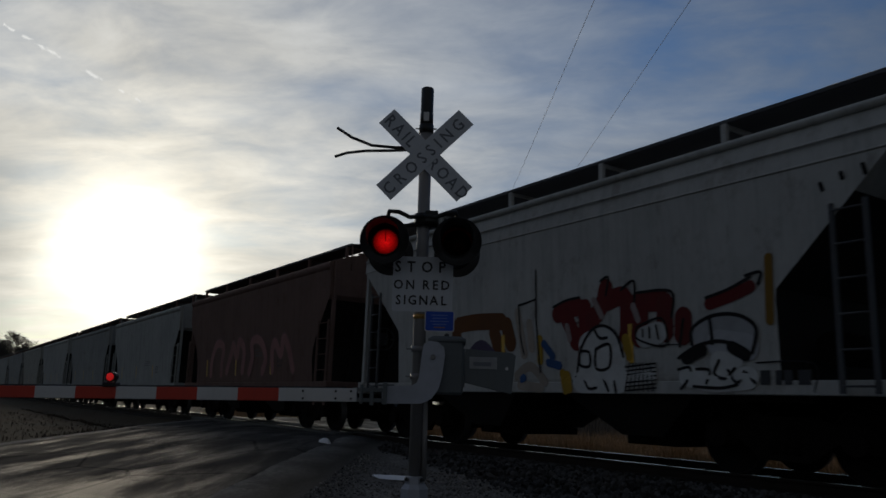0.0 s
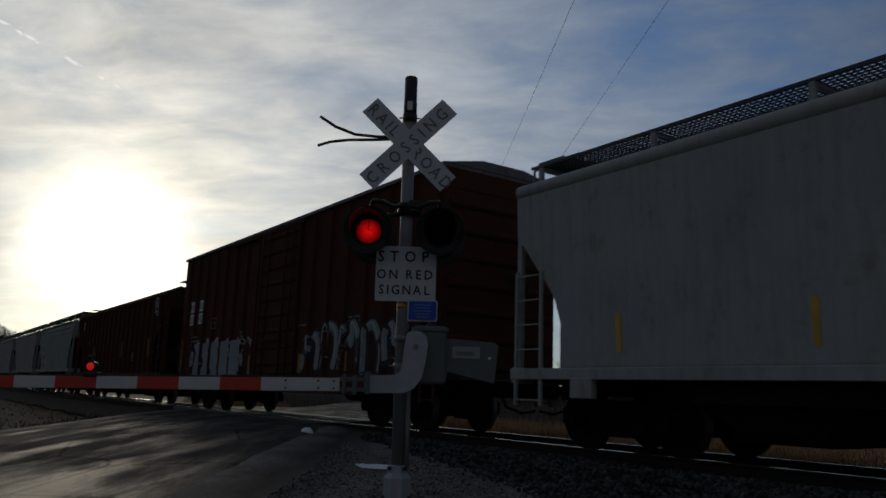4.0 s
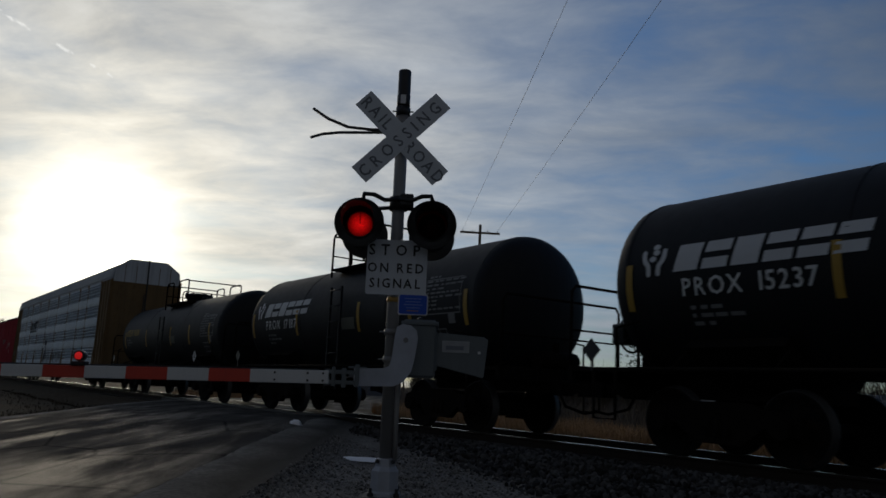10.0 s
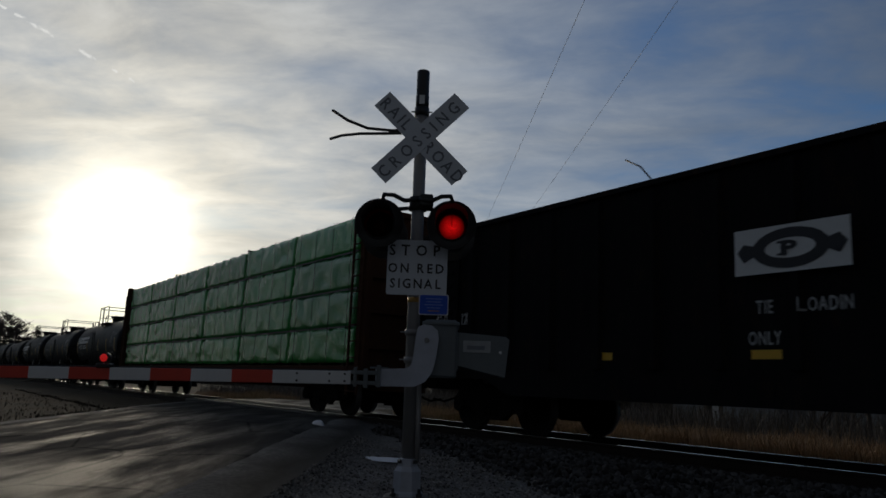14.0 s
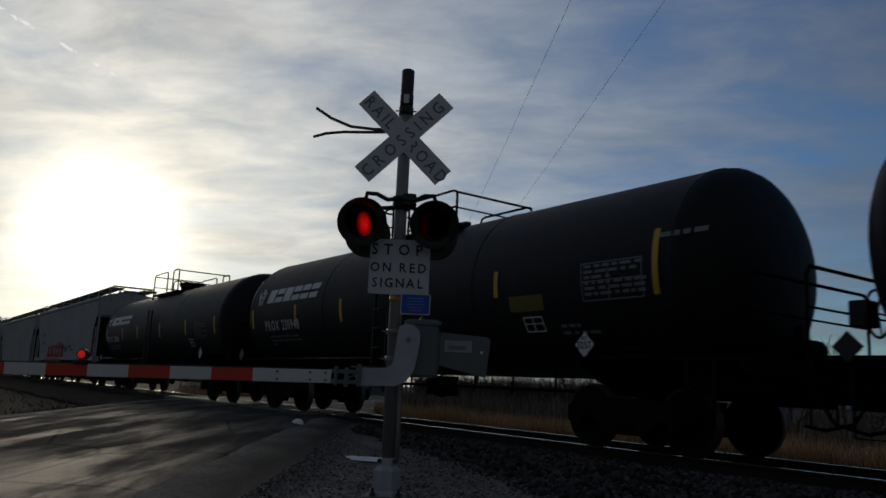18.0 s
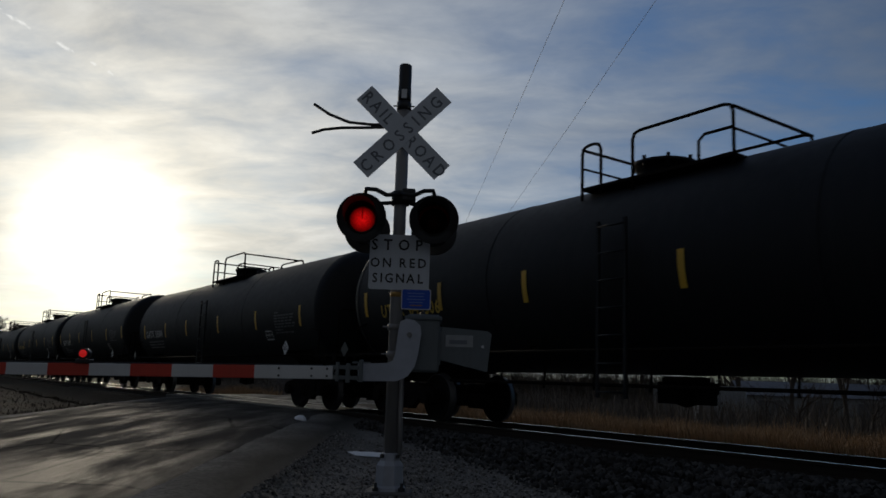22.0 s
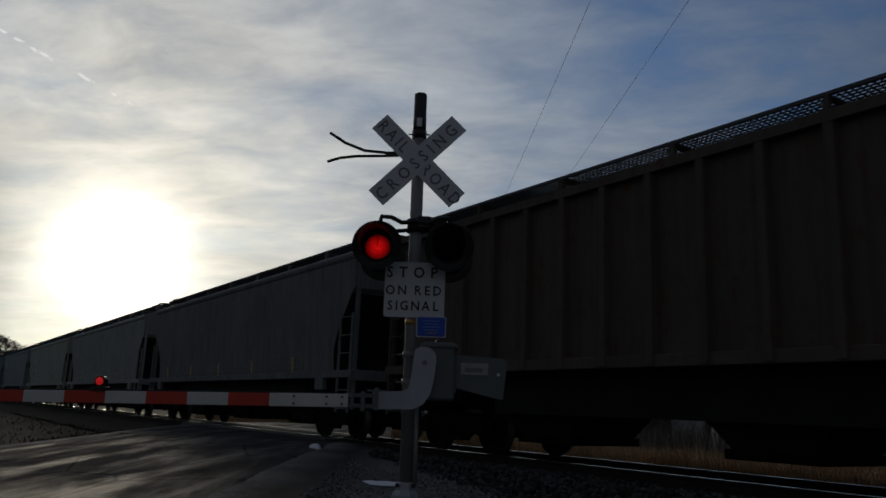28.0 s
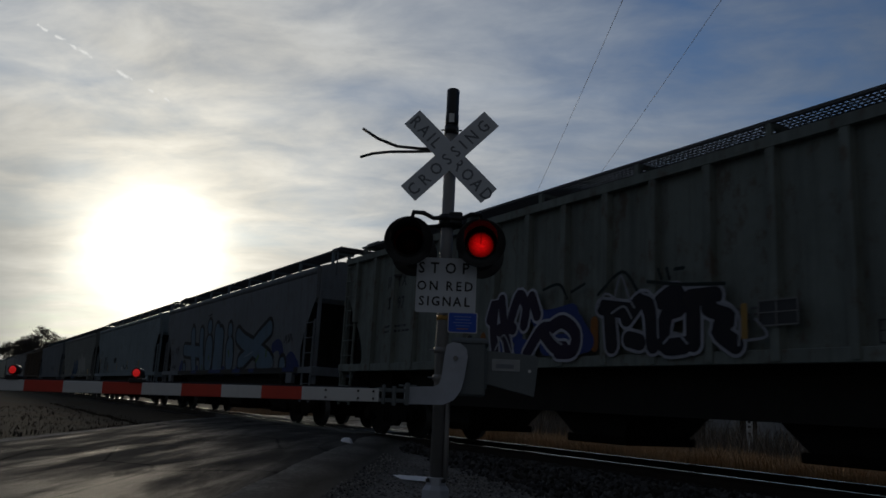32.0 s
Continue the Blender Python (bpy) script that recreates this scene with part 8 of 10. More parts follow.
def santa(w, half, yf):
    disc_logo(w, -half + 1.6, 3.66, 0.28, yf)
    for i, t in enumerate(("AT", "SF")):
        words(w, t, -half + 3.3 + i * 0.82, 2.66, 0.24, LETTER, yf, 0.012, 0.2)
    for i, t in enumerate(("3", "13", "78", "6")):
        words(w, t, -half + 2.6 + i * 0.80, 2.27, 0.24, LETTER, yf, 0.012, 0.2)
    bars(w, -half + 3.3, 2.15, 1.6, 2, LETTER_DIM, yf, 0.06, 0.05, 4)
    frame_mark(w, half - 4.73, 1.68, 0.40, 0.34, LETTER, yf)
    for xx in (-half + 4.9, -half + 10.66, half - 1.92):
        patch(w, "reflector", xx, xx + 0.10, 1.82, 2.52, mat("ochre_paint", (0.30, 0.17, 0.03), 0.7, vary=0.3), lambda q, xx=0: -1.585, "ochre reflector strip")
    # oval emblem: heavy top arc, striped sides, round core and a curled tail
    x, z = half - 1.16, 3.76
    pale = mat("worn_emblem_white", (0.36, 0.36, 0.36), 0.7, vary=0.3, bump=0.0)
    plane = lambda q, xx=0: yf(z, -99) - 0.115
    n = 16
    outer = [(x + 0.26 * math.cos(math.pi * k / n), z + 0.02 + 0.30 * math.sin(math.pi * k / n)) for k in range(n + 1)]
    inner = [(x + 0.185 * math.cos(math.pi * k / n), z + 0.02 + 0.24 * math.sin(math.pi * k / n)) for k in range(n + 1)]
    decal("emblem_arc", outer + inner, [(k, k + 1, n + 2 + k, n + 1 + k) for k in range(n)], pale, w, plane, 0.006, "pale oval emblem")
    for k in range(5):
        zz = z - 0.03 - 0.058 * k
        a, b = 0.26 * math.cos(0.30 * k * 0.8), 0.17 * math.cos(0.30 * k * 0.9)
        for sx in (-1, 1):
            decal("emblem_stripe", [(x + sx * a, zz), (x + sx * b, zz - 0.03), (x + sx * b, zz + 0.008), (x + sx * a, zz + 0.036)], [(0, 1, 2, 3)], pale, w, plane, 0.006)
    decal("emblem_core", [(x + 0.12 * math.cos(k / 12 * 6.283), z + 0.03 + 0.15 * math.sin(k / 12 * 6.283)) for k in range(12)], [tuple(range(12))], mat("worn_emblem_grey", (0.20, 0.20, 0.20), 0.7, vary=0.4), w, plane, 0.007)
    vs, fs = [], []
    stroke(vs, fs, curve_through([(x - 0.14, z - 0.30), (x - 0.02, z - 0.22), (x + 0.08, z - 0.32), (x + 0.18, z - 0.40), (x + 0.27, z - 0.34), (x + 0.29, z - 0.26)]), 0.06, True)
    decal("emblem_tail", vs, fs, pale, w, plane, 0.0085)
    for xx, zz in ((half - 2.95, 1.72), (half - 2.04, 1.95)):
        bars(w, xx, zz, 0.42, 2, LETTER_DIM, yf, 0.05, 0.05, int(-xx * 10) + 90)


def hk(n1, n2, mural):
    def put(w, half, yf):
        plates(w, half, yf, (("HK", "RX"), (n1, n2)), 1.1, 3.28)
        bars(w, -half + 1.2, 2.45, 0.7, 4, LETTER_DIM, yf, 0.06, 0.07, 3)
        frame_mark(w, -half + 3.3, 2.55, 0.28, 0.36, LETTER_DIM, yf)
        for k in range(7):
            rng = random.Random(k + 50)
            bars(w, -half + 4.4 + k * 1.35, rng.uniform(1.4, 2.4), 0.5, rng.choice((1, 2, 3)), LETTER_DIM, yf, 0.04, 0.05, k)
        ochre = mat("ochre_paint", (0.30, 0.17, 0.03), 0.7, vary=0.3)
        for xx, k, za, zb in ((3.9, 0.14, 1.05, 1.65), (6.6, 0.14, 1.05, 1.65), (9.95, 0.2, 1.15, 1.62), (12.06, 0.12, 1.21, 1.54), (12.19, 0.16, 1.21, 1.29), (12.42, 0.11, 1.18, 1.62)):
            patch(w, "reflector", -half + xx, -half + xx + k, za, zb, ochre, yf, "ochre reflector strip")
        patch(w, "reflector", -half + 0.15, -half + 0.27, 1.2, 2.3, ochre, yf, "ochre reflector strip")
        scrawl(w, -half + 5.2, -half + 6.9, 1.9, 2.2, (0.45, 0.45, 0.42), 7, yf, 0.05)
        drawn(w, half, yf, (0.26, 0.25, 0.25), 0.025, (((10.17, 1.96), (10.4, 1.98), (10.6, 2.0), (10.75, 2.06), (10.99, 2.10), (11.2, 2.06), (11.4, 2.10), (11.64, 2.10), (11.75, 2.0)), ((11.9, 2.08), (12.04, 2.10), (12.2, 2.02), (12.1, 1.95), (12.3, 2.1), (12.45, 2.0), (12.55, 2.04)), ((12.0, 1.98), (12.08, 1.86), (12.3, 1.84), (12.42, 1.72)), ((12.15, 2.1), (12.3, 1.95), (12.4, 2.1)), ((15.44, 1.72), (15.55, 1.76), (15.7, 1.70)), ((14.42, 1.46), (14.6, 1.42), (14.85, 1.45))), "thin pale sprayed line")
        if mural:
            patch(w, "painted_ground", -half + 1.3, -half + 6.0, 1.06, 2.12, spray((0.28, 0.33, 0.36)), yf, "grey-blue sprayed ground", 0.005)
            graffiti(w, -half + 1.4, -half + 6.4, 1.1, 2.25, 5, (0.42, 0.42, 0.42), (0.03, 0.03, 0.04), 81, yf, 0.24, (0.6, 0.42, 0.36), label="pale blue and white graffiti")
            graffiti(w, half - 6.0, half - 1.0, 1.1, 2.3, 5, (0.30, 0.34, 0.36), (0.05, 0.05, 0.06), 82, yf, 0.22, (0.6, 0.6, 0.6), label="grey graffiti shapes")
        else:
            frame_mark(w, half - 1.55, 1.5, 0.52, 0.36, LETTER, yf, 0.02)
            bars(w, half - 1.55, 2.38, 0.5, 6, LETTER_DIM, yf, 0.045, 0.035, 9)
            bars(w, half - 1.5, 1.42, 0.4, 1, LETTER_DIM, yf, 0.05, 0.04, 19)
            patch(w, "reflector", half - 0.94, half - 0.85, 1.45, 2.4, ochre, yf, "yellow reflector strip")
            patch(w, "painted_block", half - 1.55, half - 1.13, 1.18, 1.36, spray((0.22, 0.09, 0.03)), yf, "rust-brown paint block")
            patch(w, "data_panel", half - 2.3, half - 2.12, 1.8, 1.98, spray((0.16, 0.25, 0.14)), yf, "small green card")
    return put


def blue_marks(w, half, yf):
    bars(w, -half + 1.4, 3.1, 1.3, 3, LETTER_DIM, yf, 0.12, 0.1, 2)
    patch(w, "data_panel", half - 2.7, half - 2.2, 1.9, 2.3, LETTER_K, yf, "small dark panel")
    bars(w, half - 2.65, 2.2, 0.36, 3, LETTER, yf, 0.04, 0.05, 5)
    patch(w, "reflector", -half + 2.0, -half + 2.12, 1.2, 1.8, LETTER, yf)
    bars(w, half - 4.0, 1.15, 0.9, 1, LETTER, yf, 0.08, 0.05, 6)


def cp_dark(w, half, yf):
    for i, wd in enumerate((1.5, 1.25, 1.35)):
        x = -half + 1.25
        while x < -half + 1.25 + wd * 1.3:
            k = 0.17
            vs = [(x, 3.75 - i * 0.42), (x + k, 3.75 - i * 0.42), (x + k + 0.05, 4.03 - i * 0.42), (x + 0.05, 4.03 - i * 0.42)]
            decal("company_block", vs, [(0, 1, 2, 3)], LETTER, w, yf, 0.008, "white block shape")
            x += 0.25
    words(w, "CP", -half + 1.5, 2.45, 0.27, LETTER, yf)
    words(w, "214 052", -half + 2.05, 2.08, 0.27, LETTER, yf)
    bars(w, -half + 1.3, 1.85, 0.8, 3, LETTER_DIM, yf, 0.05, 0.05, 2)
    bars(w, -half + 3.3, 2.0, 0.8, 6, LETTER, yf, 0.06, 0.05, 12)
    scrawl(w, -half + 1.5, -half + 3.1, 1.1, 1.9, (0.42, 0.42, 0.40), 13, yf, 0.10, "pale sprayed character shapes")
    graffiti(w, half - 7.6, half - 1.2, 0.85, 2.2, 6, (0.07, 0.08, 0.08), (0.50, 0.50, 0.47), 91, yf, 0.26, None, 0.6, "dark graffiti edged in white")
    frame_mark(w, half - 2.4, 1.95, 0.45, 0.38, LETTER, yf)
    patch(w, "reflector", half - 1.6, half - 0.9, 1.55, 1.85, YELLOW, yf)


def fill_shape(parent, half, yf, col, ring, label, off=0.010, name="graffiti_shape", n=4):
    """A painted area inside a smooth closed line, counted from the car's leading end."""
    pts = curve_through([(-half + x, z) for x, z in ring] + [(-half + ring[0][0], ring[0][1])], n)[:-1]
    c = sum(pts, Vector((0, 0))) / len(pts)
    k = len(pts)
    return decal(name, [tuple(p) for p in pts] + [tuple(c)], [(a, (a + 1) % k, k) for a in range(k)], spray(col), parent, yf, off, label)


def cp_red(w, half, yf):
    maker_logo(w, -half + 1.02, 3.34, 0.56, ((0.0, 0.50, 1.0), (0.60, 1.06, 1.0), (1.26, 1.80, 1.0), (1.88, 2.34, 0.70), (2.42, 2.62, 1.0), (2.70, 2.90, 1.0)), lambda q, x=0: -1.51, LETTER, 0.5)
    for t, x, z in (("CP", 1.2, 2.74), ("AA", 2.15, 2.74), ("211", 1.2, 2.31), ("118", 2.15, 2.31)):
        words(w, t, -half + x, z, 0.29, LETTER, yf, 0.012, 0.2)
    bars(w, -half + 0.98, 2.05, 0.34, 3, LETTER_DIM, yf, 0.07, 0.08, 3)
    frame_mark(w, -half + 3.0, 2.70, 0.30, 0.30, LETTER_DIM, yf)
    flat = lambda z, x=0: -1.435
    grey, maroon, soot = (0.36, 0.335, 0.335), (0.17, 0.022, 0.032), (0.028, 0.02, 0.022)
    # fat pale letters with dark red edges, running down over the sill
    rings = (((1.76, 1.28), (1.74, 1.55), (1.80, 1.78), (2.00, 1.62), (2.15, 1.86), (2.36, 1.98), (2.47, 1.80), (2.46, 1.24), (2.1, 1.20)),
             ((2.66, 1.24), (2.63, 1.65), (2.72, 2.02), (2.95, 2.26), (3.18, 2.36), (3.32, 2.22), (3.34, 1.9), (3.31, 1.55), (3.34, 1.24), (3.0, 1.18)),
             ((3.53, 1.22), (3.50, 1.7), (3.54, 2.05), (3.74, 2.16), (3.92, 2.08), (4.02, 2.20), (4.17, 2.27), (4.26, 2.1), (4.24, 1.76), (4.25, 1.24), (3.9, 1.18)),
             ((4.42, 1.74), (4.52, 1.96), (4.80, 2.16), (5.06, 2.33), (5.20, 2.18), (5.0, 1.96), (4.74, 1.74), (4.56, 1.66)),
             ((5.30, 1.2), (5.26, 1.8), (5.5, 2.25), (5.8, 2.1), (5.9, 1.6), (5.8, 1.2)), ((6.05, 1.2), (6.02, 1.9), (6.3, 2.3), (6.6, 2.1), (6.6, 1.5), (6.5, 1.15)), ((6.8, 1.2), (6.75, 2.0), (7.1, 2.35), (7.4, 2.1), (7.4, 1.3)),
             ((1.92, 1.14), (1.96, 0.92), (2.3, 0.89), (2.5, 0.95), (2.46, 1.12)), ((3.36, 1.10), (3.45, 0.86), (3.52, 0.72), (3.72, 0.70), (3.86, 0.9), (3.84, 1.10)), ((4.14, 1.13), (4.18, 0.86), (4.30, 0.70), (4.55, 0.69), (4.64, 0.9), (4.68, 1.13)), ((4.88, 1.1), (4.95, 0.95), (5.3, 0.9), (5.4, 1.12)), ((5.8, 1.12), (5.9, 0.75), (6.3, 0.72), (6.5, 1.1)))
    for i, ring in enumerate(rings):
        cx, cz = sum(p[0] for p in ring) / len(ring), sum(p[1] for p in ring) / len(ring)
        ring = [(x + 0.04 * (1 if x > cx else -1), z if z > cz else z - 0.07) for x, z in ring]
        grown = [(x + 0.03 * (1 if x > cx else -1), z + (0.05 if z > cz else -0.01)) for x, z in ring]
        g = fill_shape(w, half, flat, maroon, grown, "fat pale grey graffiti letter edged in dark red", 0.004 + 0.0005 * (i % 3))
        fill_shape(g, half, flat, grey, ring, "", 0.0075 + 0.0005 * (i % 3), "fill")
    post = lambda z, x=0: -1.511
    for x, za, zb in ((2.55, 1.14, 2.05), (3.42, 1.12, 2.06), (4.30, 1.14, 2.0), (1.70, 1.18, 1.5), (5.17, 1.14, 1.9), (6.0, 1.14, 1.8)):
        patch(w, "painted_post", -half + x - 0.048, -half + x + 0.048, za, zb, spray(grey), post, "pale paint carried over the post", 0.004)
    drawn(w, half, flat, (0.30, 0.035, 0.05), 0.10, (((3.66, 1.85), (3.86, 1.98), (3.92, 1.80)), ((4.05, 2.0), (4.12, 1.85)), ((2.98, 1.2), (3.08, 1.05)), ((1.85, 1.60), (1.98, 1.72))), "red ground left between the letters", 0.0105)
    drawn(w, half, flat, soot, 0.20, (((2.72, 1.66), (3.05, 1.64), (3.34, 1.62)), ((3.62, 1.70), (3.95, 1.66), (4.22, 1.70)), ((2.75, 1.02), (3.2, 1.0)), ((1.35, 1.08), (1.55, 0.98))), "black sprayed bar", 0.0105)
    patch(w, "painted_block", -half + 4.40, -half + 5.1, 1.24, 1.70, spray(soot), flat, "black sprayed block", 0.0105)
    patch(w, "painted_block", -half + 0.66, -half + 1.62, 1.22, 1.62, spray((0.06, 0.022, 0.025)), flat, "dark sprayed block", 0.004)
    drawn(w, half, flat, maroon, 0.035, (((3.68, 1.50), (3.86, 1.56), (3.98, 1.42), (3.82, 1.30), (3.66, 1.36), (3.68, 1.50)), ((3.74, 1.45), (3.9, 1.36)), ((3.82, 1.52), (3.80, 1.34)), ((2.74, 1.36), (2.76, 1.24)), ((2.84, 1.24), (2.9, 1.36), (2.94, 1.24)), ((3.5, 1.02), (3.6, 0.94), (3.7, 1.02), (3.8, 0.96))), "small dark sprayed sign", 0.0125)
    drawn(w, half, flat, soot, 0.05, (((1.76, 2.02), (1.9, 2.12), (2.0, 1.95), (1.84, 1.86), (2.02, 1.80)), ((2.05, 1.98), (2.15, 2.06), (2.2, 1.88), (2.08, 1.84)), ((1.78, 1.78), (1.95, 1.72), (2.12, 1.80), (2.3, 1.74)), ((2.22, 2.0), (2.36, 1.96), (2.3, 1.80)), ((2.05, 1.66), (2.2, 1.62), (2.34, 1.66))), "black sprayed scribble", 0.0125)
    drawn(w, half, flat, (0.34, 0.33, 0.34), 0.03, (((3.62, 1.0), (3.68, 0.92), (3.74, 1.0)), ((3.8, 0.98), (3.86, 0.92)), ((3.95, 1.0), (4.05, 0.94), (4.12, 1.0))), "thin pale tag", 0.0125)
    fill_shape(w, half, yf, (0.012, 0.02, 0.02), ((2.56, 2.30), (2.62, 2.54), (2.78, 2.62), (2.96, 2.50), (3.0, 2.30), (2.86, 2.14), (2.66, 2.16)), "black edge of the green spot", 0.012)
    g = fill_shape(w, half, yf, (0.03, 0.24, 0.17), ((2.60, 2.28), (2.66, 2.44), (2.80, 2.50), (2.92, 2.42), (2.93, 2.28), (2.82, 2.18), (2.68, 2.20)), "round green sprayed spot with dark marks", 0.015)
    drawn(g, half, yf, (0.012, 0.02, 0.02), 0.03, (((2.70, 2.40), (2.72, 2.34)), ((2.82, 2.42), (2.84, 2.35)), ((2.68, 2.28), (2.78, 2.24), (2.88, 2.30))), "dark mark", 0.018)
    patch(w, "reflector", -half + 0.90, -half + 1.33, 1.28, 1.49, YELLOW, flat, "yellow reflector strip", 0.008)
    patch(w, "reflector", -half + 0.12, -half + 0.30, 1.22, 1.66, YELLOW, flat, "yellow reflector strip", 0.008)
    for xx in (-half + 6.0, -half + 2.78, half - 2.4):
        patch(w, "reflector", xx, xx + 0.5, 0.73, 0.84, YELLOW, flat, "yellow reflector strip", 0.013)
    patch(w, "reflector", half - 9.2, half - 9.06, 1.5, 2.1, YELLOW, yf, "yellow reflector strip")
    for k in range(4):
        bars(w, -half + 6.2 + k * 2.3, 2.9 - 0.3 * (k % 2), 0.8, 3, LETTER_DIM, yf, 0.06, 0.07, 30 + k)
    scrawl(w, half - 2.9, half - 1.9, 2.2, 2.9, (0.5, 0.4, 0.4), 31, yf, 0.06)
    patch(w, "notice_panel", half - 2.7, half - 2.1, 1.75, 2.1, YELLOW, yf)
    frame_mark(w, half - 2.75, 1.7, 0.75, 0.5, LETTER, yf)


def tie_marks(w, half, yf):
    patch(w, "logo_board", half - 8.2, half - 6.75, 2.23, 2.79, LETTER, lambda q, xx=0: yf(q, -99) - 0.082, "white board with a dark oval emblem", 0.006)
    x, z = half - 7.47, 2.51
    ov = [(x + 0.49 * math.cos(k / 20 * 6.283), z + 0.24 * math.sin(k / 20 * 6.283)) for k in range(20)]
    iv = [(x + 0.32 * math.cos(k / 20 * 6.283), z + 0.12 * math.sin(k / 20 * 6.283)) for k in range(20)]
    decal("emblem_ring", ov + iv, [(k, (k + 1) % 20, 20 + (k + 1) % 20, 20 + k) for k in range(20)], LETTER_K, w, lambda q, xx=0: yf(z, -99) - 0.082, 0.010)
    words(w, "P", x, z - 0.08, 0.17, LETTER_K, lambda q, xx=0: yf(z, -99) - 0.082, 0.05, 0.1, 1.7, 0.011)
    for xx, zz, kk in ((-0.13, -0.085, 0.10), (-0.13, 0.06, 0.08)):
        patch(w, "emblem_serif", x + xx - 0.03, x + xx + kk, z + zz, z + zz + 0.028, LETTER_K, lambda q, xq=0: yf(z, -99) - 0.082, "", 0.0115)
    for sx in (-1, 1):
        decal("emblem_arrow", [(x + sx * 0.45, z - 0.06), (x + sx * 0.60, z - 0.13), (x + sx * 0.69, z), (x + sx * 0.60, z + 0.10), (x + sx * 0.45, z + 0.06)], [(0, 1, 2, 3, 4)], LETTER_K, w, lambda q, xx=0: yf(z, -99) - 0.082, 0.012)
    WORN = mat("worn_stencil", (0.42, 0.42, 0.41), 0.7, vary=0.4, grain=30, bump=0.0)
    for t, xx, zz in (("TIE", half - 7.86, 1.77), ("LOADIN", half - 7.10, 1.77), ("ONLY", half - 7.87, 1.40)):
        words(w, t, xx, zz, 0.165, WORN, yf, 0.016, 0.12, 0.66)
    bm = bmesh.new()
    tube(bm, [(-2.9, 0.3, 3.8), (-2.92, 0.1, 4.3), (-3.08, 0.0, 4.55), (-3.42, 0.0, 4.74)], 0.016, 6)
    part("bent_wire", bm, BLACK, w, "loose bent wire over the roof")
    for xx in (-half + 5.24, half - 8.06, half - 5.6, half - 1.9):
        patch(w, "reflector", xx, xx + 0.40, 1.23, 1.34, YELLOW, yf, "yellow reflector strip")
    words(w, "OP", -half + 0.9, 2.30, 0.22, LETTER_DIM, yf)
    for t, xx in (("470", 1.40), ("123", 2.03)):
        words(w, t, -half + xx, 1.90, 0.21, WORN, yf, 0.014, 0.12, 0.8)


def sh_marks(w, half, yf):
    bars(w, -half + 4.6, 1.08, 2.4, 2, LETTER_K, lambda z, x=0: -1.555, 0.05, 0.03, 44)
    patch(w, "reflector", -half + 0.5, -half + 1.4, 1.06, 1.16, YELLOW, lambda z, x=0: -1.555, "yellow reflector strip")
    scrawl(w, -half + 4.2, -half + 5.4, 2.2, 2.7, (0.2, 0.2, 0.2), 45, yf, 0.10, "dark scuffed smudge")


def red_cloud(w, half, yf):
    graffiti(w, -half + 4.2, -half + 9.0, 1.25, 1.95, 6, (0.30, 0.04, 0.035), (0.34, 0.05, 0.04), 51, yf, 0.5, None, 0.3, "red cloud of graffiti")
    graffiti(w, -half + 4.6, -half + 8.6, 1.4, 1.95, 6, (0.36, 0.38, 0.36), (0.08, 0.08, 0.08), 52, yf, 0.10, label="pale graffiti shapes")
    scrawl(w, -half + 9.0, -half + 11.5, 1.7, 2.1, (0.05, 0.05, 0.05), 53, yf, 0.06)
    patch(w, "reflector", half - 4.5, half - 4.38, 1.7, 2.4, YELLOW, yf, "ochre reflector strip")


def scribbles(seed, col=(0.03, 0.03, 0.035), n=2, w0=0.05):
    def put(w, half, yf):
        rng = random.Random(seed)
        for i in range(n):
            x = -half + rng.uniform(3.5, 2 * half - 6.0)
            scrawl(w, x, x + rng.uniform(0.9, 1.6), 1.5, rng.uniform(1.7, 2.0), col, seed + i, yf, w0)
    return put


def agpx_extra(w, half, yf):
    ochre = mat("ochre_paint", (0.30, 0.17, 0.03), 0.7, vary=0.3)
    patch(w, "reflector", half - 4.37, half - 4.27, 1.70, 2.12, ochre, yf, "ochre reflector strip")
    patch(w, "reflector", half - 1.58, half - 1.48, 1.72, 2.5, ochre, yf, "ochre reflector strip")
    patch(w, "data_panel", half - 3.28, half - 2.84, 1.68, 2.02, LETTER_DIM, yf, "white-edged blue card")
    patch(w, "card_face", half - 3.25, half - 2.87, 1.71, 1.99, mat("card_blue", (0.02, 0.03, 0.09), 0.6, vary=0.2), yf, "dark blue card", 0.013)
    bars(w, half - 2.45, 2.15, 0.5, 4, LETTER_K, yf, 0.05, 0.04, 71)
    for k in range(3):
        scrawl(w, -half + 9.4 + k * 1.05, -half + 10.1 + k * 1.05, 1.85, 2.4, (0.06, 0.07, 0.08), 72 + k, yf, 0.07, "dark faded sprayed shapes")


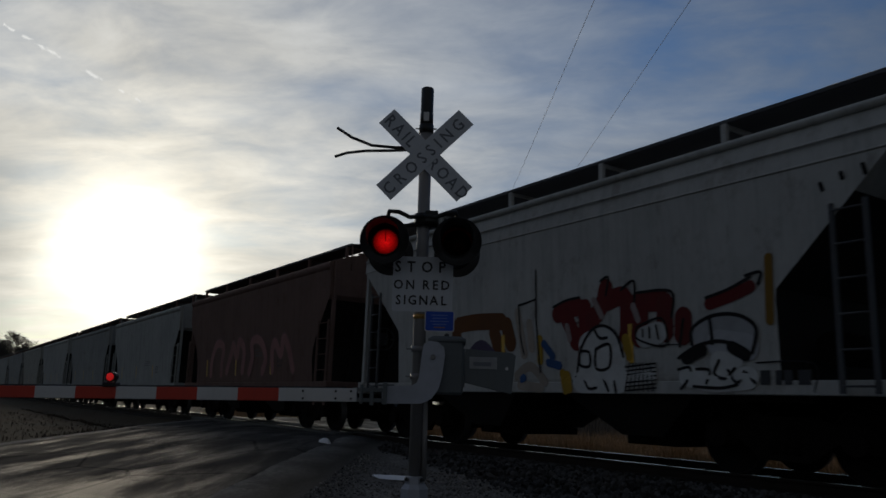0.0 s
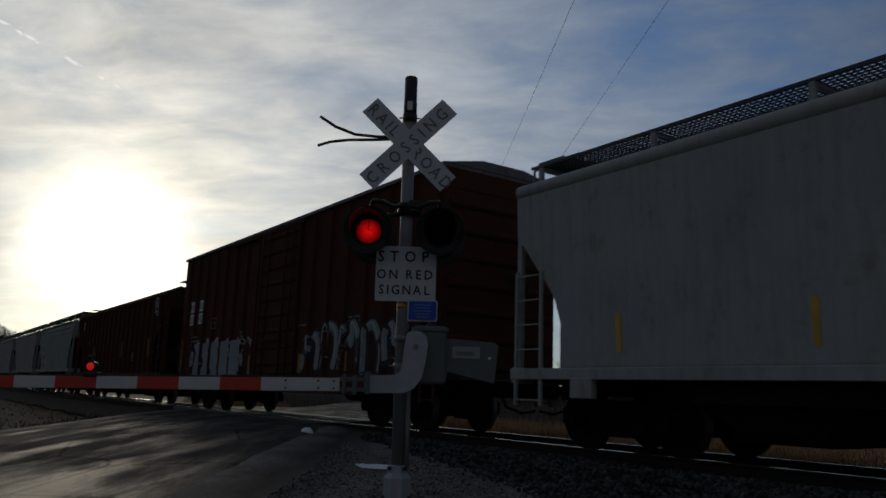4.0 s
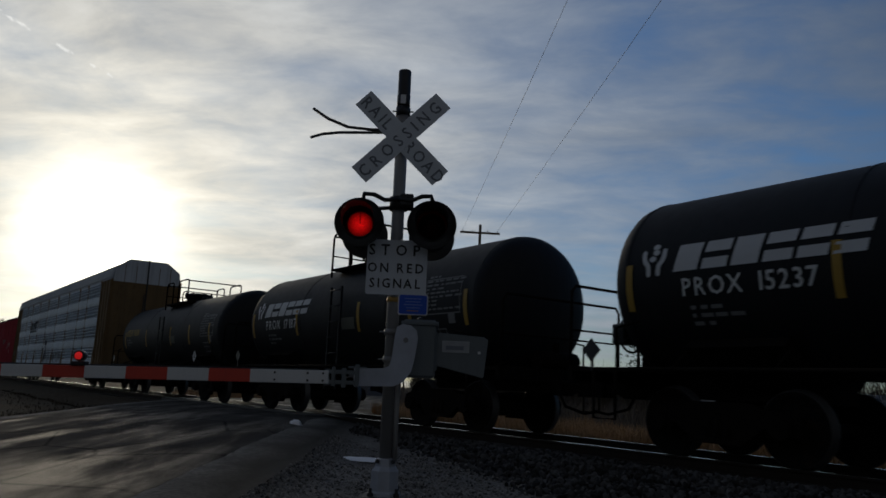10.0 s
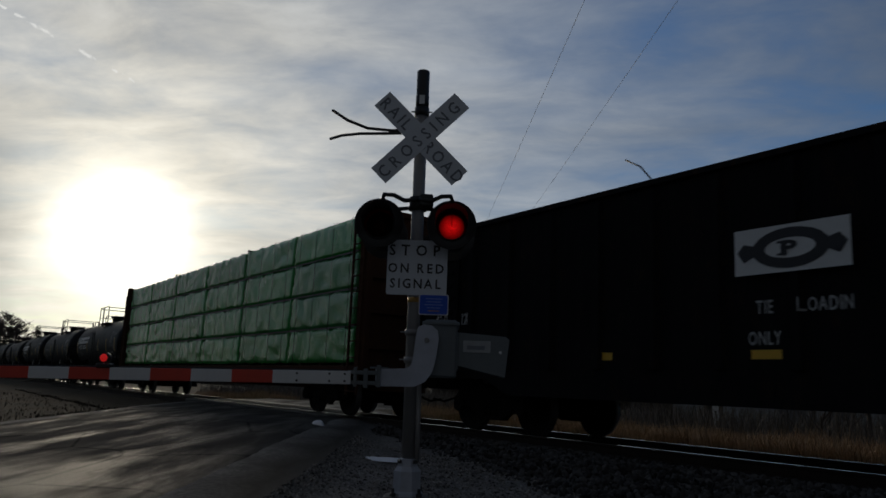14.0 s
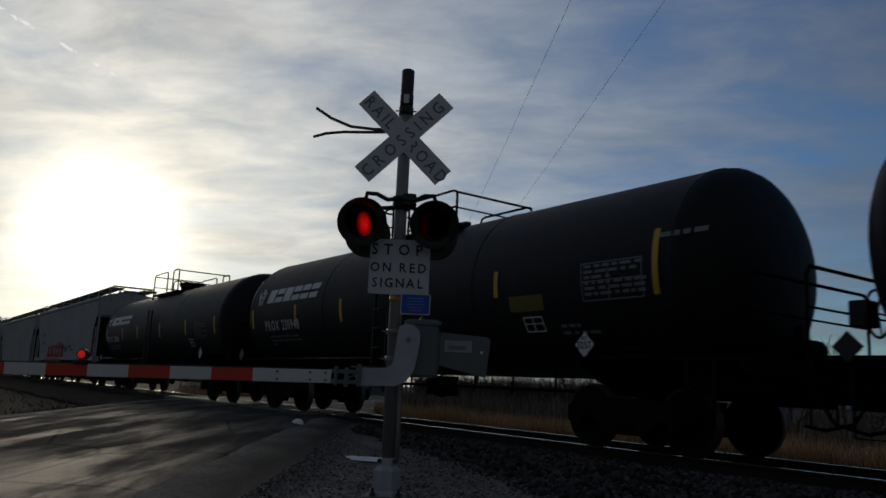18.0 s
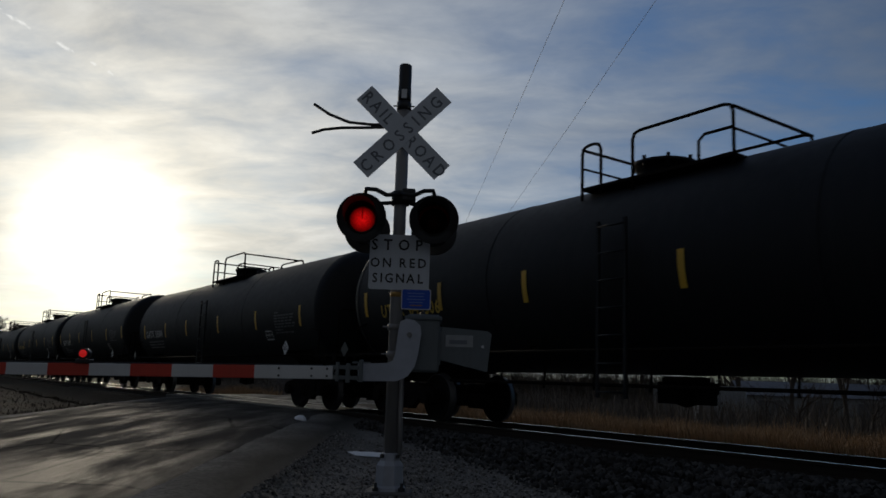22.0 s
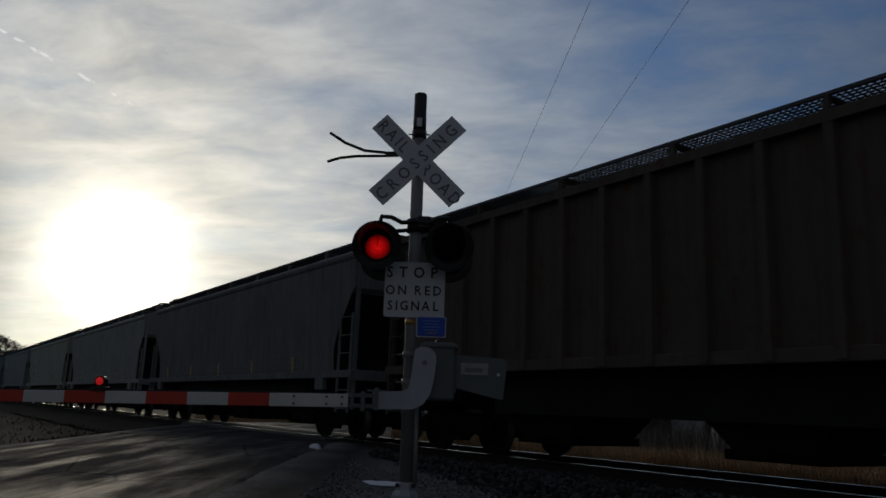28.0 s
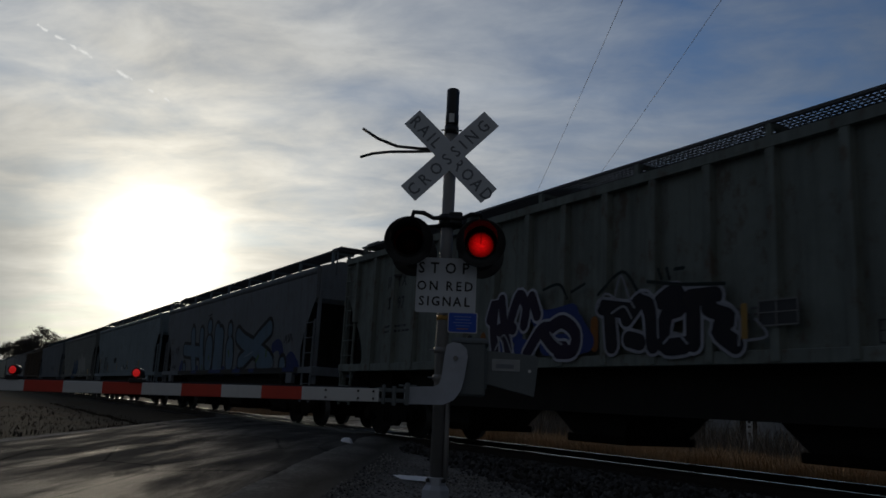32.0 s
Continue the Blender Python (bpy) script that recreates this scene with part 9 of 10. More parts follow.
def agpx_scribble(w, half, yf):
    ochre = mat("ochre_paint", (0.30, 0.17, 0.03), 0.7, vary=0.3)
    for x, za, zb in ((0.84, 1.69, 2.62), (3.92, 1.62, 2.13), (7.05, 1.70, 2.18), (10.1, 1.70, 2.18), (13.2, 1.70, 2.18)):
        patch(w, "reflector", -half + x, -half + x + 0.10, za, zb, ochre, yf, "ochre reflector strip")
    drawn(w, half, yf, (0.02, 0.02, 0.024), 0.055, (((2.43, 2.26), (2.56, 2.04), (2.62, 2.2), (2.66, 1.84)), ((2.70, 2.15), (2.86, 2.20), (2.84, 1.84)), ((2.90, 2.2), (3.02, 2.02), (3.06, 2.12), (3.31, 2.30)), ((3.28, 2.28), (3.12, 1.66)), ((3.16, 2.06), (3.42, 1.92), (3.50, 2.12)), ((3.65, 2.28), (3.54, 2.04), (3.76, 1.64)), ((3.56, 2.1), (3.40, 1.8), (3.34, 1.68)), ((4.20, 2.24), (4.12, 2.02), (4.36, 2.0), (4.14, 1.70)), ((3.9, 2.1), (4.06, 2.16), (4.1, 1.9))), "black sprayed scribble of sharp strokes")
    bars(w, -half + 4.8, 1.74, 0.5, 2, LETTER_K, yf, 0.04, 0.05, 78)
    drawn(w, half, yf, (0.05, 0.055, 0.06), 0.03, (((6.35, 2.32), (6.75, 2.36), (6.9, 2.3)), ((7.6, 2.42), (8.2, 2.44)), ((8.2, 2.38), (8.6, 2.40))), "thin dark scuffs")


def black_tag(w, half, yf):
    ochre = mat("ochre_paint", (0.30, 0.17, 0.03), 0.7, vary=0.3)
    for x, za, zb in ((1.22, 1.70, 2.62), (4.08, 1.70, 2.05), (7.04, 1.70, 2.2), (10.1, 1.70, 2.2), (13.1, 1.70, 2.2)):
        patch(w, "reflector", -half + x, -half + x + 0.10, za, zb, ochre, yf, "ochre reflector strip")
    drawn(w, half, yf, (0.012, 0.012, 0.014), 0.075, (((2.56, 2.46), (2.66, 2.30), (2.76, 1.95), (2.84, 1.58)), ((2.66, 2.28), (2.80, 2.05), (2.92, 2.02), (3.00, 2.25), (3.06, 2.52)), ((3.04, 2.5), (2.97, 2.05), (2.98, 1.58)), ((3.00, 1.58), (3.12, 1.60), (3.20, 2.05), (3.22, 2.5)), ((3.34, 2.54), (3.36, 2.0), (3.30, 1.7)), ((3.40, 2.12), (3.58, 2.30), (3.64, 2.58)), ((3.44, 2.1), (3.6, 1.9), (3.82, 1.68)), ((3.92, 2.22), (4.04, 2.22), (3.98, 2.02), (3.84, 2.02), (3.92, 2.22)), ((4.04, 2.15), (4.06, 1.95), (3.96, 1.75))), "thick black sprayed tag")
    drawn(w, half, yf, (0.012, 0.012, 0.014), 0.11, (((6.02, 2.34), (6.10, 2.20)), ((6.05, 2.34), (6.34, 2.36), (6.78, 2.40)), ((6.25, 2.3), (6.42, 2.14)), ((6.45, 2.32), (6.58, 2.2), (6.7, 2.3)), ((6.8, 2.4), (6.83, 2.22)), ((6.35, 2.26), (6.6, 2.28))), "black sprayed-out name")
    drawn(w, half, yf, (0.012, 0.012, 0.014), 0.06, (((8.89, 1.87), (9.05, 1.96), (9.2, 1.95), (9.39, 1.81), (9.58, 1.77), (9.78, 1.86), (9.92, 1.94), (10.11, 1.94), (10.29, 1.85), (10.5, 1.78)),), "long black wavy stroke")
    bars(w, -half + 5.8, 1.94, 0.34, 4, LETTER_DIM, yf, 0.04, 0.035, 24)
    bars(w, -half + 8.54, 1.84, 0.22, 3, LETTER, yf, 0.035, 0.035, 25)


def big_tag(w, half, yf):
    """Huge steel-blue rounded shapes with black outlines and a blue cloud below."""
    fill, line = (0.10, 0.165, 0.235), (0.006, 0.007, 0.009)
    body, sill = yf, lambda z, x=0: -1.552
    yf = lambda z, x=0: body(max(z, 1.60), x)
    patch(w, "painted_sill", -half + 2.9, -half + 16.2, 1.392, 1.558, spray((0.012, 0.013, 0.02)), sill, "sill sprayed black under the letters", 0.004)
    for a, k in ((5.0, 0.7), (7.4, 1.5), (10.3, 0.8), (12.0, 0.5), (15.0, 0.9)):
        patch(w, "painted_sill", -half + a, -half + a + k, 1.44, 1.556, spray((0.015, 0.03, 0.14)), sill, "blue paint carried over the sill", 0.007)
    drawn(w, half, yf, (0.015, 0.03, 0.14), 0.34, (((2.75, 1.62), (3.0, 1.85), (3.3, 1.6)), ((5.1, 1.55), (5.4, 1.6)), ((7.5, 1.55), (7.7, 1.62)), ((8.2, 1.5), (8.9, 1.52)), ((10.4, 1.5), (10.9, 1.52)), ((13.9, 2.18), (14.2, 2.25), (14.45, 2.2), (14.6, 2.0)), ((15.1, 1.75), (15.4, 1.85), (15.8, 1.6)), ((15.2, 1.5), (15.9, 1.5))), "dark blue sprayed cloud", 0.006)
    shapes = (((3.40, 2.42), (4.3, 2.36), (5.55, 2.28)), ((4.58, 3.02), (4.7, 2.3), (4.92, 1.70)), ((5.84, 2.98), (5.9, 2.3), (6.05, 1.70)), ((6.92, 3.22), (6.93, 3.16)), ((6.93, 2.42), (6.90, 1.92)), ((7.95, 2.95), (7.95, 2.3), (7.85, 1.72)), ((8.4, 2.8), (8.36, 1.75)), ((9.48, 2.98), (9.48, 2.88)), ((9.52, 2.3), (9.53, 1.86)), ((10.45, 2.7), (11.0, 2.48), (11.9, 2.26), (12.9, 2.0), (13.5, 1.80)), ((10.75, 1.78), (11.6, 2.05), (12.5, 2.45), (13.5, 2.80)), ((12.6, 1.75), (13.7, 1.75)), ((3.42, 1.72), (3.44, 1.68)), ((14.7, 1.66), (14.7, 1.62)))
    wide = (0.44, 0.54, 0.48, 0.48, 0.90, 0.62, 0.60, 0.42, 0.78, 0.50, 0.46, 0.40, 0.34, 0.44)
    for pts, k in zip(shapes, wide):
        drawn(w, half, yf, line, k + 0.26, (pts,), "heavy black outline of the tall shapes", 0.009)
    for i, (pts, k) in enumerate(zip(shapes, wide)):
        drawn(w, half, yf, fill, k, (pts,), "steel-blue rounded shape", 0.0125 + 0.0006 * (i % 3), "fill")
    drawn(w, half, yf, (0.30, 0.36, 0.42), 0.03, (((5.1, 1.60), (5.0, 1.9)), ((6.30, 1.66), (6.2, 2.1)), ((7.2, 1.66), (7.32, 2.0)), ((13.9, 1.6), (14.02, 1.85)), ((14.82, 1.5), (14.95, 1.68)), ((11.2, 1.95), (12.0, 2.1)), ((9.9, 1.7), (9.95, 2.1))), "pale edge highlights", 0.016)
    drawn(w, half, yf, (0.07, 0.14, 0.05), 0.12, (((6.95, 1.98), (7.0, 2.08)), ((9.4, 2.2), (9.5, 2.05)), ((12.4, 1.8), (12.6, 1.95)), ((13.3, 1.95), (13.3, 2.1)), ((6.05, 1.62), (6.1, 1.72))), "dull green sprayed spots", 0.016)
    drawn(w, half, yf, (0.02, 0.02, 0.02), 0.05, (((1.9, 2.3), (2.0, 2.55), (2.1, 2.35)), ((2.15, 2.5), (2.35, 2.55), (2.2, 2.3)), ((2.4, 2.35), (2.5, 2.58)), ((1.5, 1.72), (1.6, 1.85), (1.7, 1.7)), ((1.75, 1.8), (1.85, 1.66), (2.0, 1.8)), ((14.8, 2.3), (14.95, 2.5), (15.0, 2.28)), ((15.1, 2.5), (15.15, 2.3)), ((15.2, 2.32), (15.3, 2.52), (15.42, 2.34)), ((6.6, 3.62), (7.1, 3.66)), ((4.4, 3.42), (4.7, 3.42))), "black sprayed scribbles")


def blobs(w, half, yf):
    graffiti(w, -half + 6.6, -half + 8.8, 1.4, 2.4, 2, (0.03, 0.06, 0.12), (0.03, 0.06, 0.11), 62, yf, 0.6, None, 0.4, "dark blue paint clouds")
    graffiti(w, -half + 9.0, -half + 12.4, 1.5, 2.6, 3, (0.27, 0.28, 0.26), (0.25, 0.26, 0.24), 63, yf, 0.6, None, 0.4, "pale buffed paint patches")


def wild_style(w, half, yf):
    """Two words' worth of knotted dark shapes edged in white, with blue behind the first."""
    flat = lambda z, x=0: -1.585
    drawn(w, half, flat, (0.035, 0.06, 0.22), 0.34, (((6.9, 2.2), (7.3, 2.0)), ((7.7, 2.45), (8.0, 2.2), (8.7, 2.25)), ((8.1, 1.78), (8.9, 1.78)), ((8.8, 2.1), (9.05, 1.8)), ((6.7, 1.8), (6.9, 1.7)), ((7.4, 1.75), (7.6, 1.72))), "blue paint behind the shapes", 0.004)
    drawn(w, half, flat, (0.25, 0.10, 0.03), 0.16, (((9.22, 2.1), (9.23, 1.72)), ((6.3, 2.0), (6.32, 1.7))), "orange sprayed strip", 0.004)
    first = (((6.5, 2.3), (6.65, 2.58), (6.62, 2.1), (6.7, 1.7)), ((6.85, 2.62), (6.95, 2.2), (7.2, 2.1)), ((7.15, 2.3), (7.35, 2.66), (7.55, 2.45), (7.5, 2.15)), ((7.7, 2.6), (7.85, 2.3)), ((6.8, 2.1), (7.0, 1.95), (7.1, 1.65)), ((7.6, 1.65), (7.95, 2.02), (8.2, 2.05)), ((8.2, 2.05), (8.5, 2.14), (8.8, 1.95), (8.75, 1.68), (8.4, 1.66)), ((8.0, 2.0), (8.3, 1.75), (8.55, 1.72)))
    second = (((9.4, 2.3), (9.7, 2.25), (10.0, 2.2)), ((9.55, 2.15), (9.6, 1.72)), ((9.9, 2.1), (10.2, 2.35), (10.35, 2.15), (10.4, 1.7)), ((9.95, 1.8), (10.15, 1.75)), ((10.55, 2.3), (10.8, 2.4), (10.9, 2.2), (10.65, 2.1), (10.6, 1.7), (10.95, 1.68)), ((11.05, 2.3), (11.45, 2.3)), ((11.1, 2.15), (11.1, 1.7)), ((11.35, 2.15), (11.65, 2.0), (11.5, 1.85), (11.75, 1.66)))
    for lines, fat, dark, pale in ((first, 0.22, (0.03, 0.022, 0.045), (0.46, 0.47, 0.54)), (second, 0.24, (0.022, 0.022, 0.03), (0.36, 0.37, 0.42))):
        drawn(w, half, flat, pale, fat + 0.09, lines, "pale outline of the knotted shapes", 0.008)
        drawn(w, half, flat, dark, fat, lines, "dark knotted sprayed shape", 0.0115, "fill")
    drawn(w, half, flat, (0.30, 0.31, 0.35), 0.035, (((9.3, 2.3), (9.45, 2.5), (9.7, 2.4)), ((9.65, 2.4), (9.78, 2.74), (9.95, 2.4), (10.05, 2.25)), ((9.6, 2.2), (9.85, 2.28), (10.0, 2.1)), ((10.2, 2.45), (10.45, 2.3), (10.5, 1.8)), ((10.6, 1.72), (10.8, 1.85), (11.0, 1.7)), ((11.5, 2.2), (11.8, 2.05), (11.8, 1.65)), ((11.9, 1.7), (12.2, 1.75), (12.05, 1.95)), ((8.2, 1.98), (8.35, 1.85), (8.5, 1.78)), ((6.7, 1.75), (6.95, 2.0), (7.2, 1.66))), "thin pale sprayed lines", 0.015)
    drawn(w, half, flat, (0.02, 0.025, 0.025), 0.05, (((9.3, 2.5), (9.8, 2.8), (10.1, 2.5)), ((10.3, 2.6), (10.9, 2.5), (11.6, 2.44)), ((8.0, 2.7), (8.4, 2.75), (8.6, 2.5)), ((8.7, 2.6), (9.0, 2.7)), ((10.5, 2.75), (10.55, 2.62)), ((10.65, 2.75), (10.7, 2.6)), ((10.8, 2.72), (10.95, 2.72))), "black sprayed upper edges", 0.012)
    patch(w, "data_panel", -half + 12.08, -half + 12.62, 1.86, 2.18, LETTER_K, flat, "black stencilled panel", 0.006)
    frame_mark(w, -half + 12.08, 1.86, 0.54, 0.32, LETTER_DIM, lambda z, x=0: -1.597, 0.018)
    patch(w, "reflector", -half + 11.84, -half + 11.93, 1.72, 2.16, mat("ochre_paint", (0.30, 0.17, 0.03)), flat, "ochre reflector strip", 0.018)


def build_train():
    first_hoppers()
    hopper("ribbed_hopper", -341.6, -324.75, BROWN, "brown ribbed covered hopper with round emblem", santa, True, 4.44, 4.27, 3, True, rib_step=0.82, rib_first=0.42, end_walk=0.24)
    boxcar("boxcar", -322.94, -306.8, BROWN, "brown boxcar with white number patches and graffiti", hk("50", "42", True), 5.15, first=0.62, step=0.9)
    hopper("covered_hopper", -304.6, -287.2, PALE, "pale grey covered hopper", hopper_marks("", "", seed=6), tall=4.3, top=4.66)
    boxcar("boxcar", -284.98, -267.77, (0.075, 0.20, 0.40), "faded light blue boxcar", blue_marks, 4.96, roofcol=(0.30, 0.31, 0.32), rust=0.1)
    boxcar("boxcar", -265.54, -249.59, RUSTY, "dark brown boxcar with white number patches", hk("50", "31", False), 5.23, first=0.36, step=0.785, deep=0.86, roofcol=(0.06, 0.045, 0.04))
    boxcar("boxcar", -247.56, -231.91, (0.075, 0.03, 0.024), "dark brown boxcar with white block lettering and graffiti", cp_dark, 4.50)
    boxcar("boxcar", -230.27, -214.24, (0.47, 0.075, 0.095), "red boxcar with a white slanted logo and grey graffiti", cp_red, 4.50, door_at=1.5, first=0.82, step=0.87, belly=(2.35, 2.75), roofcol=(0.10, 0.09, 0.09))
    autorack(-212.4, -184.5)
    def small(dz=0.0):
        return dict(r=1.31, zc=2.34 + dz)
    lab = "black tank car with a railed top platform"
    tank_car("tank_car", -182.88, -170.3, "black tank car with yellow lettering", tank_marks("UTLX", "94781", LETTER_Y, 0.27, 2.2, 2.27, panel=True), rail=(-1.14, -0.36, 0.28, 1.40, 0.64), **small(-0.075))
    tank_car("tank_car", -168.71, -157.45, lab, tank_marks("PROX", "17187", LETTER, 0.24, 2.5, 2.09, 2.6, True, logo_z=2.42), **small())
    tank_car("tank_car", -155.17, -143.5, lab, tank_marks("PROX", "15237", LETTER, 0.24, 2.5, 2.09, 2.6, True, logo_z=2.42), **small(0.04))
    tank_car("tank_car", -142.1, -130.15, lab, tank_marks("SHPX", "207609", LETTER_DIM, 0.30, 2.4, 2.10, extra=yellow_board), **small(-0.03))
    tank_car("tank_car", -127.95, -116.3, lab, tank_marks("PROX", "17141", LETTER, 0.24, 2.22, 2.11, 2.6, True, logo_z=2.42), **small(0.07))
    tank_car("tank_car", -114.9, -103.2, lab, tank_marks("UTLX", "95013", LETTER_DIM, 0.28, 2.3, 2.10), rail=(-0.28, -0.02, 0.59, 1.72, 0.66), **small(-0.03))
    tank_car("tank_car", -101.3, -89.3, lab, tank_marks("PROX", "16771", LETTER, 0.24, 2.5, 2.09, 2.6, True, logo_z=2.42), **small())
    lumber_car(-87.86, -64.2)
    boxcar("tie_car", -62.3, -46.35, (0.012, 0.012, 0.013), "black high-sided tie car with a white emblem board", tie_marks, 3.68, True, 0.6, (0.015, 0.015, 0.016), 0.1, True, -6.5)
    hopper("covered_hopper", -45.1, -28.3, (0.46, 0.46, 0.47), "light grey covered hopper with black lettering", hopper_marks("SHPX", "450285", extra=sh_marks, seed=9, x=2.66, stripes=None), tall=4.38, top=4.80)
    hopper("covered_hopper", -26.7, -9.8, PALE, "pale covered hopper with black stencils", hopper_marks("SHPX", "450311", seed=10), tall=4.38, top=4.80)
    hopper("covered_hopper", -8.2, 8.85, (0.45, 0.45, 0.46), "light grey covered hopper with a red graffiti cloud", hopper_marks("SHPX", "450297", extra=red_cloud, seed=11, stripes=None), tall=4.38, top=4.78, low=1.24)
    def big(dz):
        return dict(r=1.53, zc=2.55 + dz, platform=1.30)

    def prox_extra(w, half, yf):
        for xx, za, zb in ((3.48, 2.28, 2.72), (6.82, 2.12, 3.02)):
            patch(w, "reflector", xx, xx + 0.10, za, zb, YELLOW, yf, "yellow reflector strip")
        patch(w, "notice_panel", 3.85, 4.65, 2.02, 2.27, mat("dull_yellow", (0.16, 0.14, 0.02), 0.7, vary=0.3), yf, "dull yellow notice panel")
        frame_mark(w, 5.5, 2.10, 1.15, 0.56, FADED, yf, 0.02)
        bars(w, 5.56, 2.58, 1.0, 6, LETTER_DIM, yf, 0.045, 0.035, 61)
        bars(w, half - 0.95, 2.88, 0.75, 1, LETTER_DIM, yf, 0.07, 0.05, 62)
        bars(w, 4.9, 1.75, 0.6, 2, LETTER_DIM, yf, 0.05, 0.05, 63)
    for x0, x1, a, b, lk, size, z, logo in ((10.2, 26.3, "PROX", "71380", LETTER, 0.28, 2.12, 2.6), (27.4, 43.1, "PROX", "230948", LETTER, 0.28, 2.12, 2.5),
                                            (44.5, 60.6, "PROX", "44117", LETTER_DIM, 0.24, 2.12, None), (61.4, 77.8, "GATX", "89578", LETTER, 0.29, 2.10, None),
                                            (78.4, 94.9, "UTLX", "641882", LETTER_Y, 0.27, 2.15, None), (95.4, 111.0, "GATX", "51593", LETTER, 0.27, 2.12, None),
                                            (112.4, 129.2, "GATX", "51504", LETTER, 0.28, 2.12, None), (129.9, 146.0, "UTLX", "643506", LETTER_Y, 0.24, 2.12, None)):
        t = tank_car("tank_car", x0, x1, "long black tank car with white lettering" if lk != LETTER_Y else "long black tank car with yellow lettering", tank_marks(a, b, lk, 0.26, 2.1 if x0 == 10.2 else 2.7, 2.02, logo and 3.0, False, 3 if x0 == 27.4 else 6, logo_z=2.74, seed=int(x0), right=x0 != 27.4, extra=prox_extra if x0 == 27.4 else None), rail=(-2.24, -0.45, 0.25, 0.97, 0.66) if x0 == 10.2 else (-1.28, 0.09, 0.71, 1.46, 0.5) if x0 in (78.4, 44.5) else None, **big({10.2: -0.03, 61.4: -0.05, 95.4: 0.01, 112.4: -0.11, 129.9: -0.04}.get(x0, 0.0)))

    def white_marks(w, half, yf, zc, r):
        words(w, "DCAX 82149", -half + 2.9, 2.35, 0.24, FADED, yf)
        bars(w, -half + 2.0, 2.1, 1.7, 2, LETTER_DIM, yf, 0.05, 0.05, 4)
        patch(w, "stain", -1.25, -0.95, 2.3, 2.85, mat("grey_smear", (0.20, 0.20, 0.19), 0.8, vary=0.4), yf, "grey smeared patch")
        for xx, za, zb in ((-half + 0.6, 2.2, 2.7), (-0.3, 2.1, 2.5), (3.25, 2.07, 2.45), (5.7, 1.65, 2.5)):
            patch(w, "reflector", xx, xx + 0.10, za, zb, mat("ochre_paint", (0.30, 0.17, 0.03), 0.7, vary=0.3), yf, "ochre reflector strip")
        words(w, "METHYL CHLORIDE", 4.55, 2.92, 0.11, LETTER_K, yf, 0.03, 0.12, 0.9, 0.010)
        bars(w, 4.2, 3.10, 0.75, 1, LETTER_K, yf, 0.07, 0.05, 8)
        bars(w, 4.6, 2.52, 0.65, 4, LETTER_K, yf, 0.08, 0.03, 7)
        patch(w, "data_panel", 3.55, 3.80, 1.78, 1.98, LETTER_K, yf, "small black panel")
        placard(w, 4.9, 1.47, yf, False)
    tank_car("tank_car", 147.05, 161.45, "dirty white tank car with black product lettering", white_marks, 1.50, 2.75, TANKW, "flat", 1.25)

    def crdx(w, half, yf):
        for i, t in enumerate(("CR", "DX")):
            words(w, t, -half + 2.3 + i * 0.95, 3.15, 0.30, WORN_K, yf, 0.012, 0.15)
        for i, t in enumerate(("31", "24", "28")):
            words(w, t, -half + 2.3 + i * 0.95, 2.65, 0.32, WORN_K, yf, 0.012, 0.15)
        disc_logo(w, -half + 6.2, 3.0, 0.16, yf, LETTER_DIM)
        frame_mark(w, half - 6.0, 2.0, 0.9, 0.5, LETTER_DIM, yf)
        patch(w, "reflector", half - 3.1, half - 2.95, 1.8, 2.5, YELLOW, yf)
    hopper("ribbed_hopper", 162.95, 179.6, (0.052, 0.026, 0.021), "dark brown ribbed covered hopper with white numbers", crdx, True, 4.56, 4.25, 3, True, rib_step=0.9, deep_cut=1.05)
    bluegrey = (0.17, 0.225, 0.25)
    hopper("covered_hopper", 181.0, 198.2, bluegrey, "blue-grey covered hopper with graffiti scrawls", hopper_marks("AGPX", "70099", extra=agpx_scribble, seed=12, x=1.50, stripes=None), tall=4.40, top=4.78, low=1.39)
    hopper("covered_hopper", 199.9, 216.9, (0.29, 0.33, 0.345), "blue-grey covered hopper with black lettering", hopper_marks("AGPX", "11434", extra=scribbles(5, (0.14, 0.14, 0.14), 2, 0.025), seed=13, x=2.9), tall=4.40, top=4.78, low=1.39)
    hopper("covered_hopper", 218.5, 235.4, (0.42, 0.43, 0.37), "cream covered hopper with black lettering", hopper_marks("CEFX", "76541", seed=14, x=2.9), tall=4.40, top=4.78, low=1.39)
    hopper("covered_hopper", 237.0, 254.2, GREY, "plain grey covered hopper with black stencils", hopper_marks("", "", seed=15), tall=4.40, top=4.74, low=1.39)
    hopper("covered_hopper", 255.9, 273.17, (0.22, 0.22, 0.22), "dirty dark grey covered hopper", hopper_marks("", "", seed=16), tall=4.40, top=4.70, low=1.39, dirty=0.6)
    hopper("ribbed_hopper", 274.67, 291.2, (0.13, 0.105, 0.088), "rusty grey-brown ribbed hopper", hopper_marks("", "", seed=17, stripes=None), True, 4.68, 4.28, 3, False, 0.6, 0.6, 0.877, 1.42, 0.90)
    hopper("covered_hopper", 293.0, 310.0, (0.15, 0.17, 0.19), "blue-grey covered hopper with pale stencils", hopper_marks("AGPX", "70026", LETTER_K, extra=agpx_extra, seed=18, x=2.9, stripes=None), tall=4.40, top=4.78, low=1.39)
    hopper("covered_hopper", 311.25, 327.55, (0.20, 0.21, 0.20), "grey covered hopper with paint patches", hopper_marks("NDYX", "841139", extra=blobs, seed=19, x=2.7), tall=4.40, top=4.77, low=1.39, closed=True)
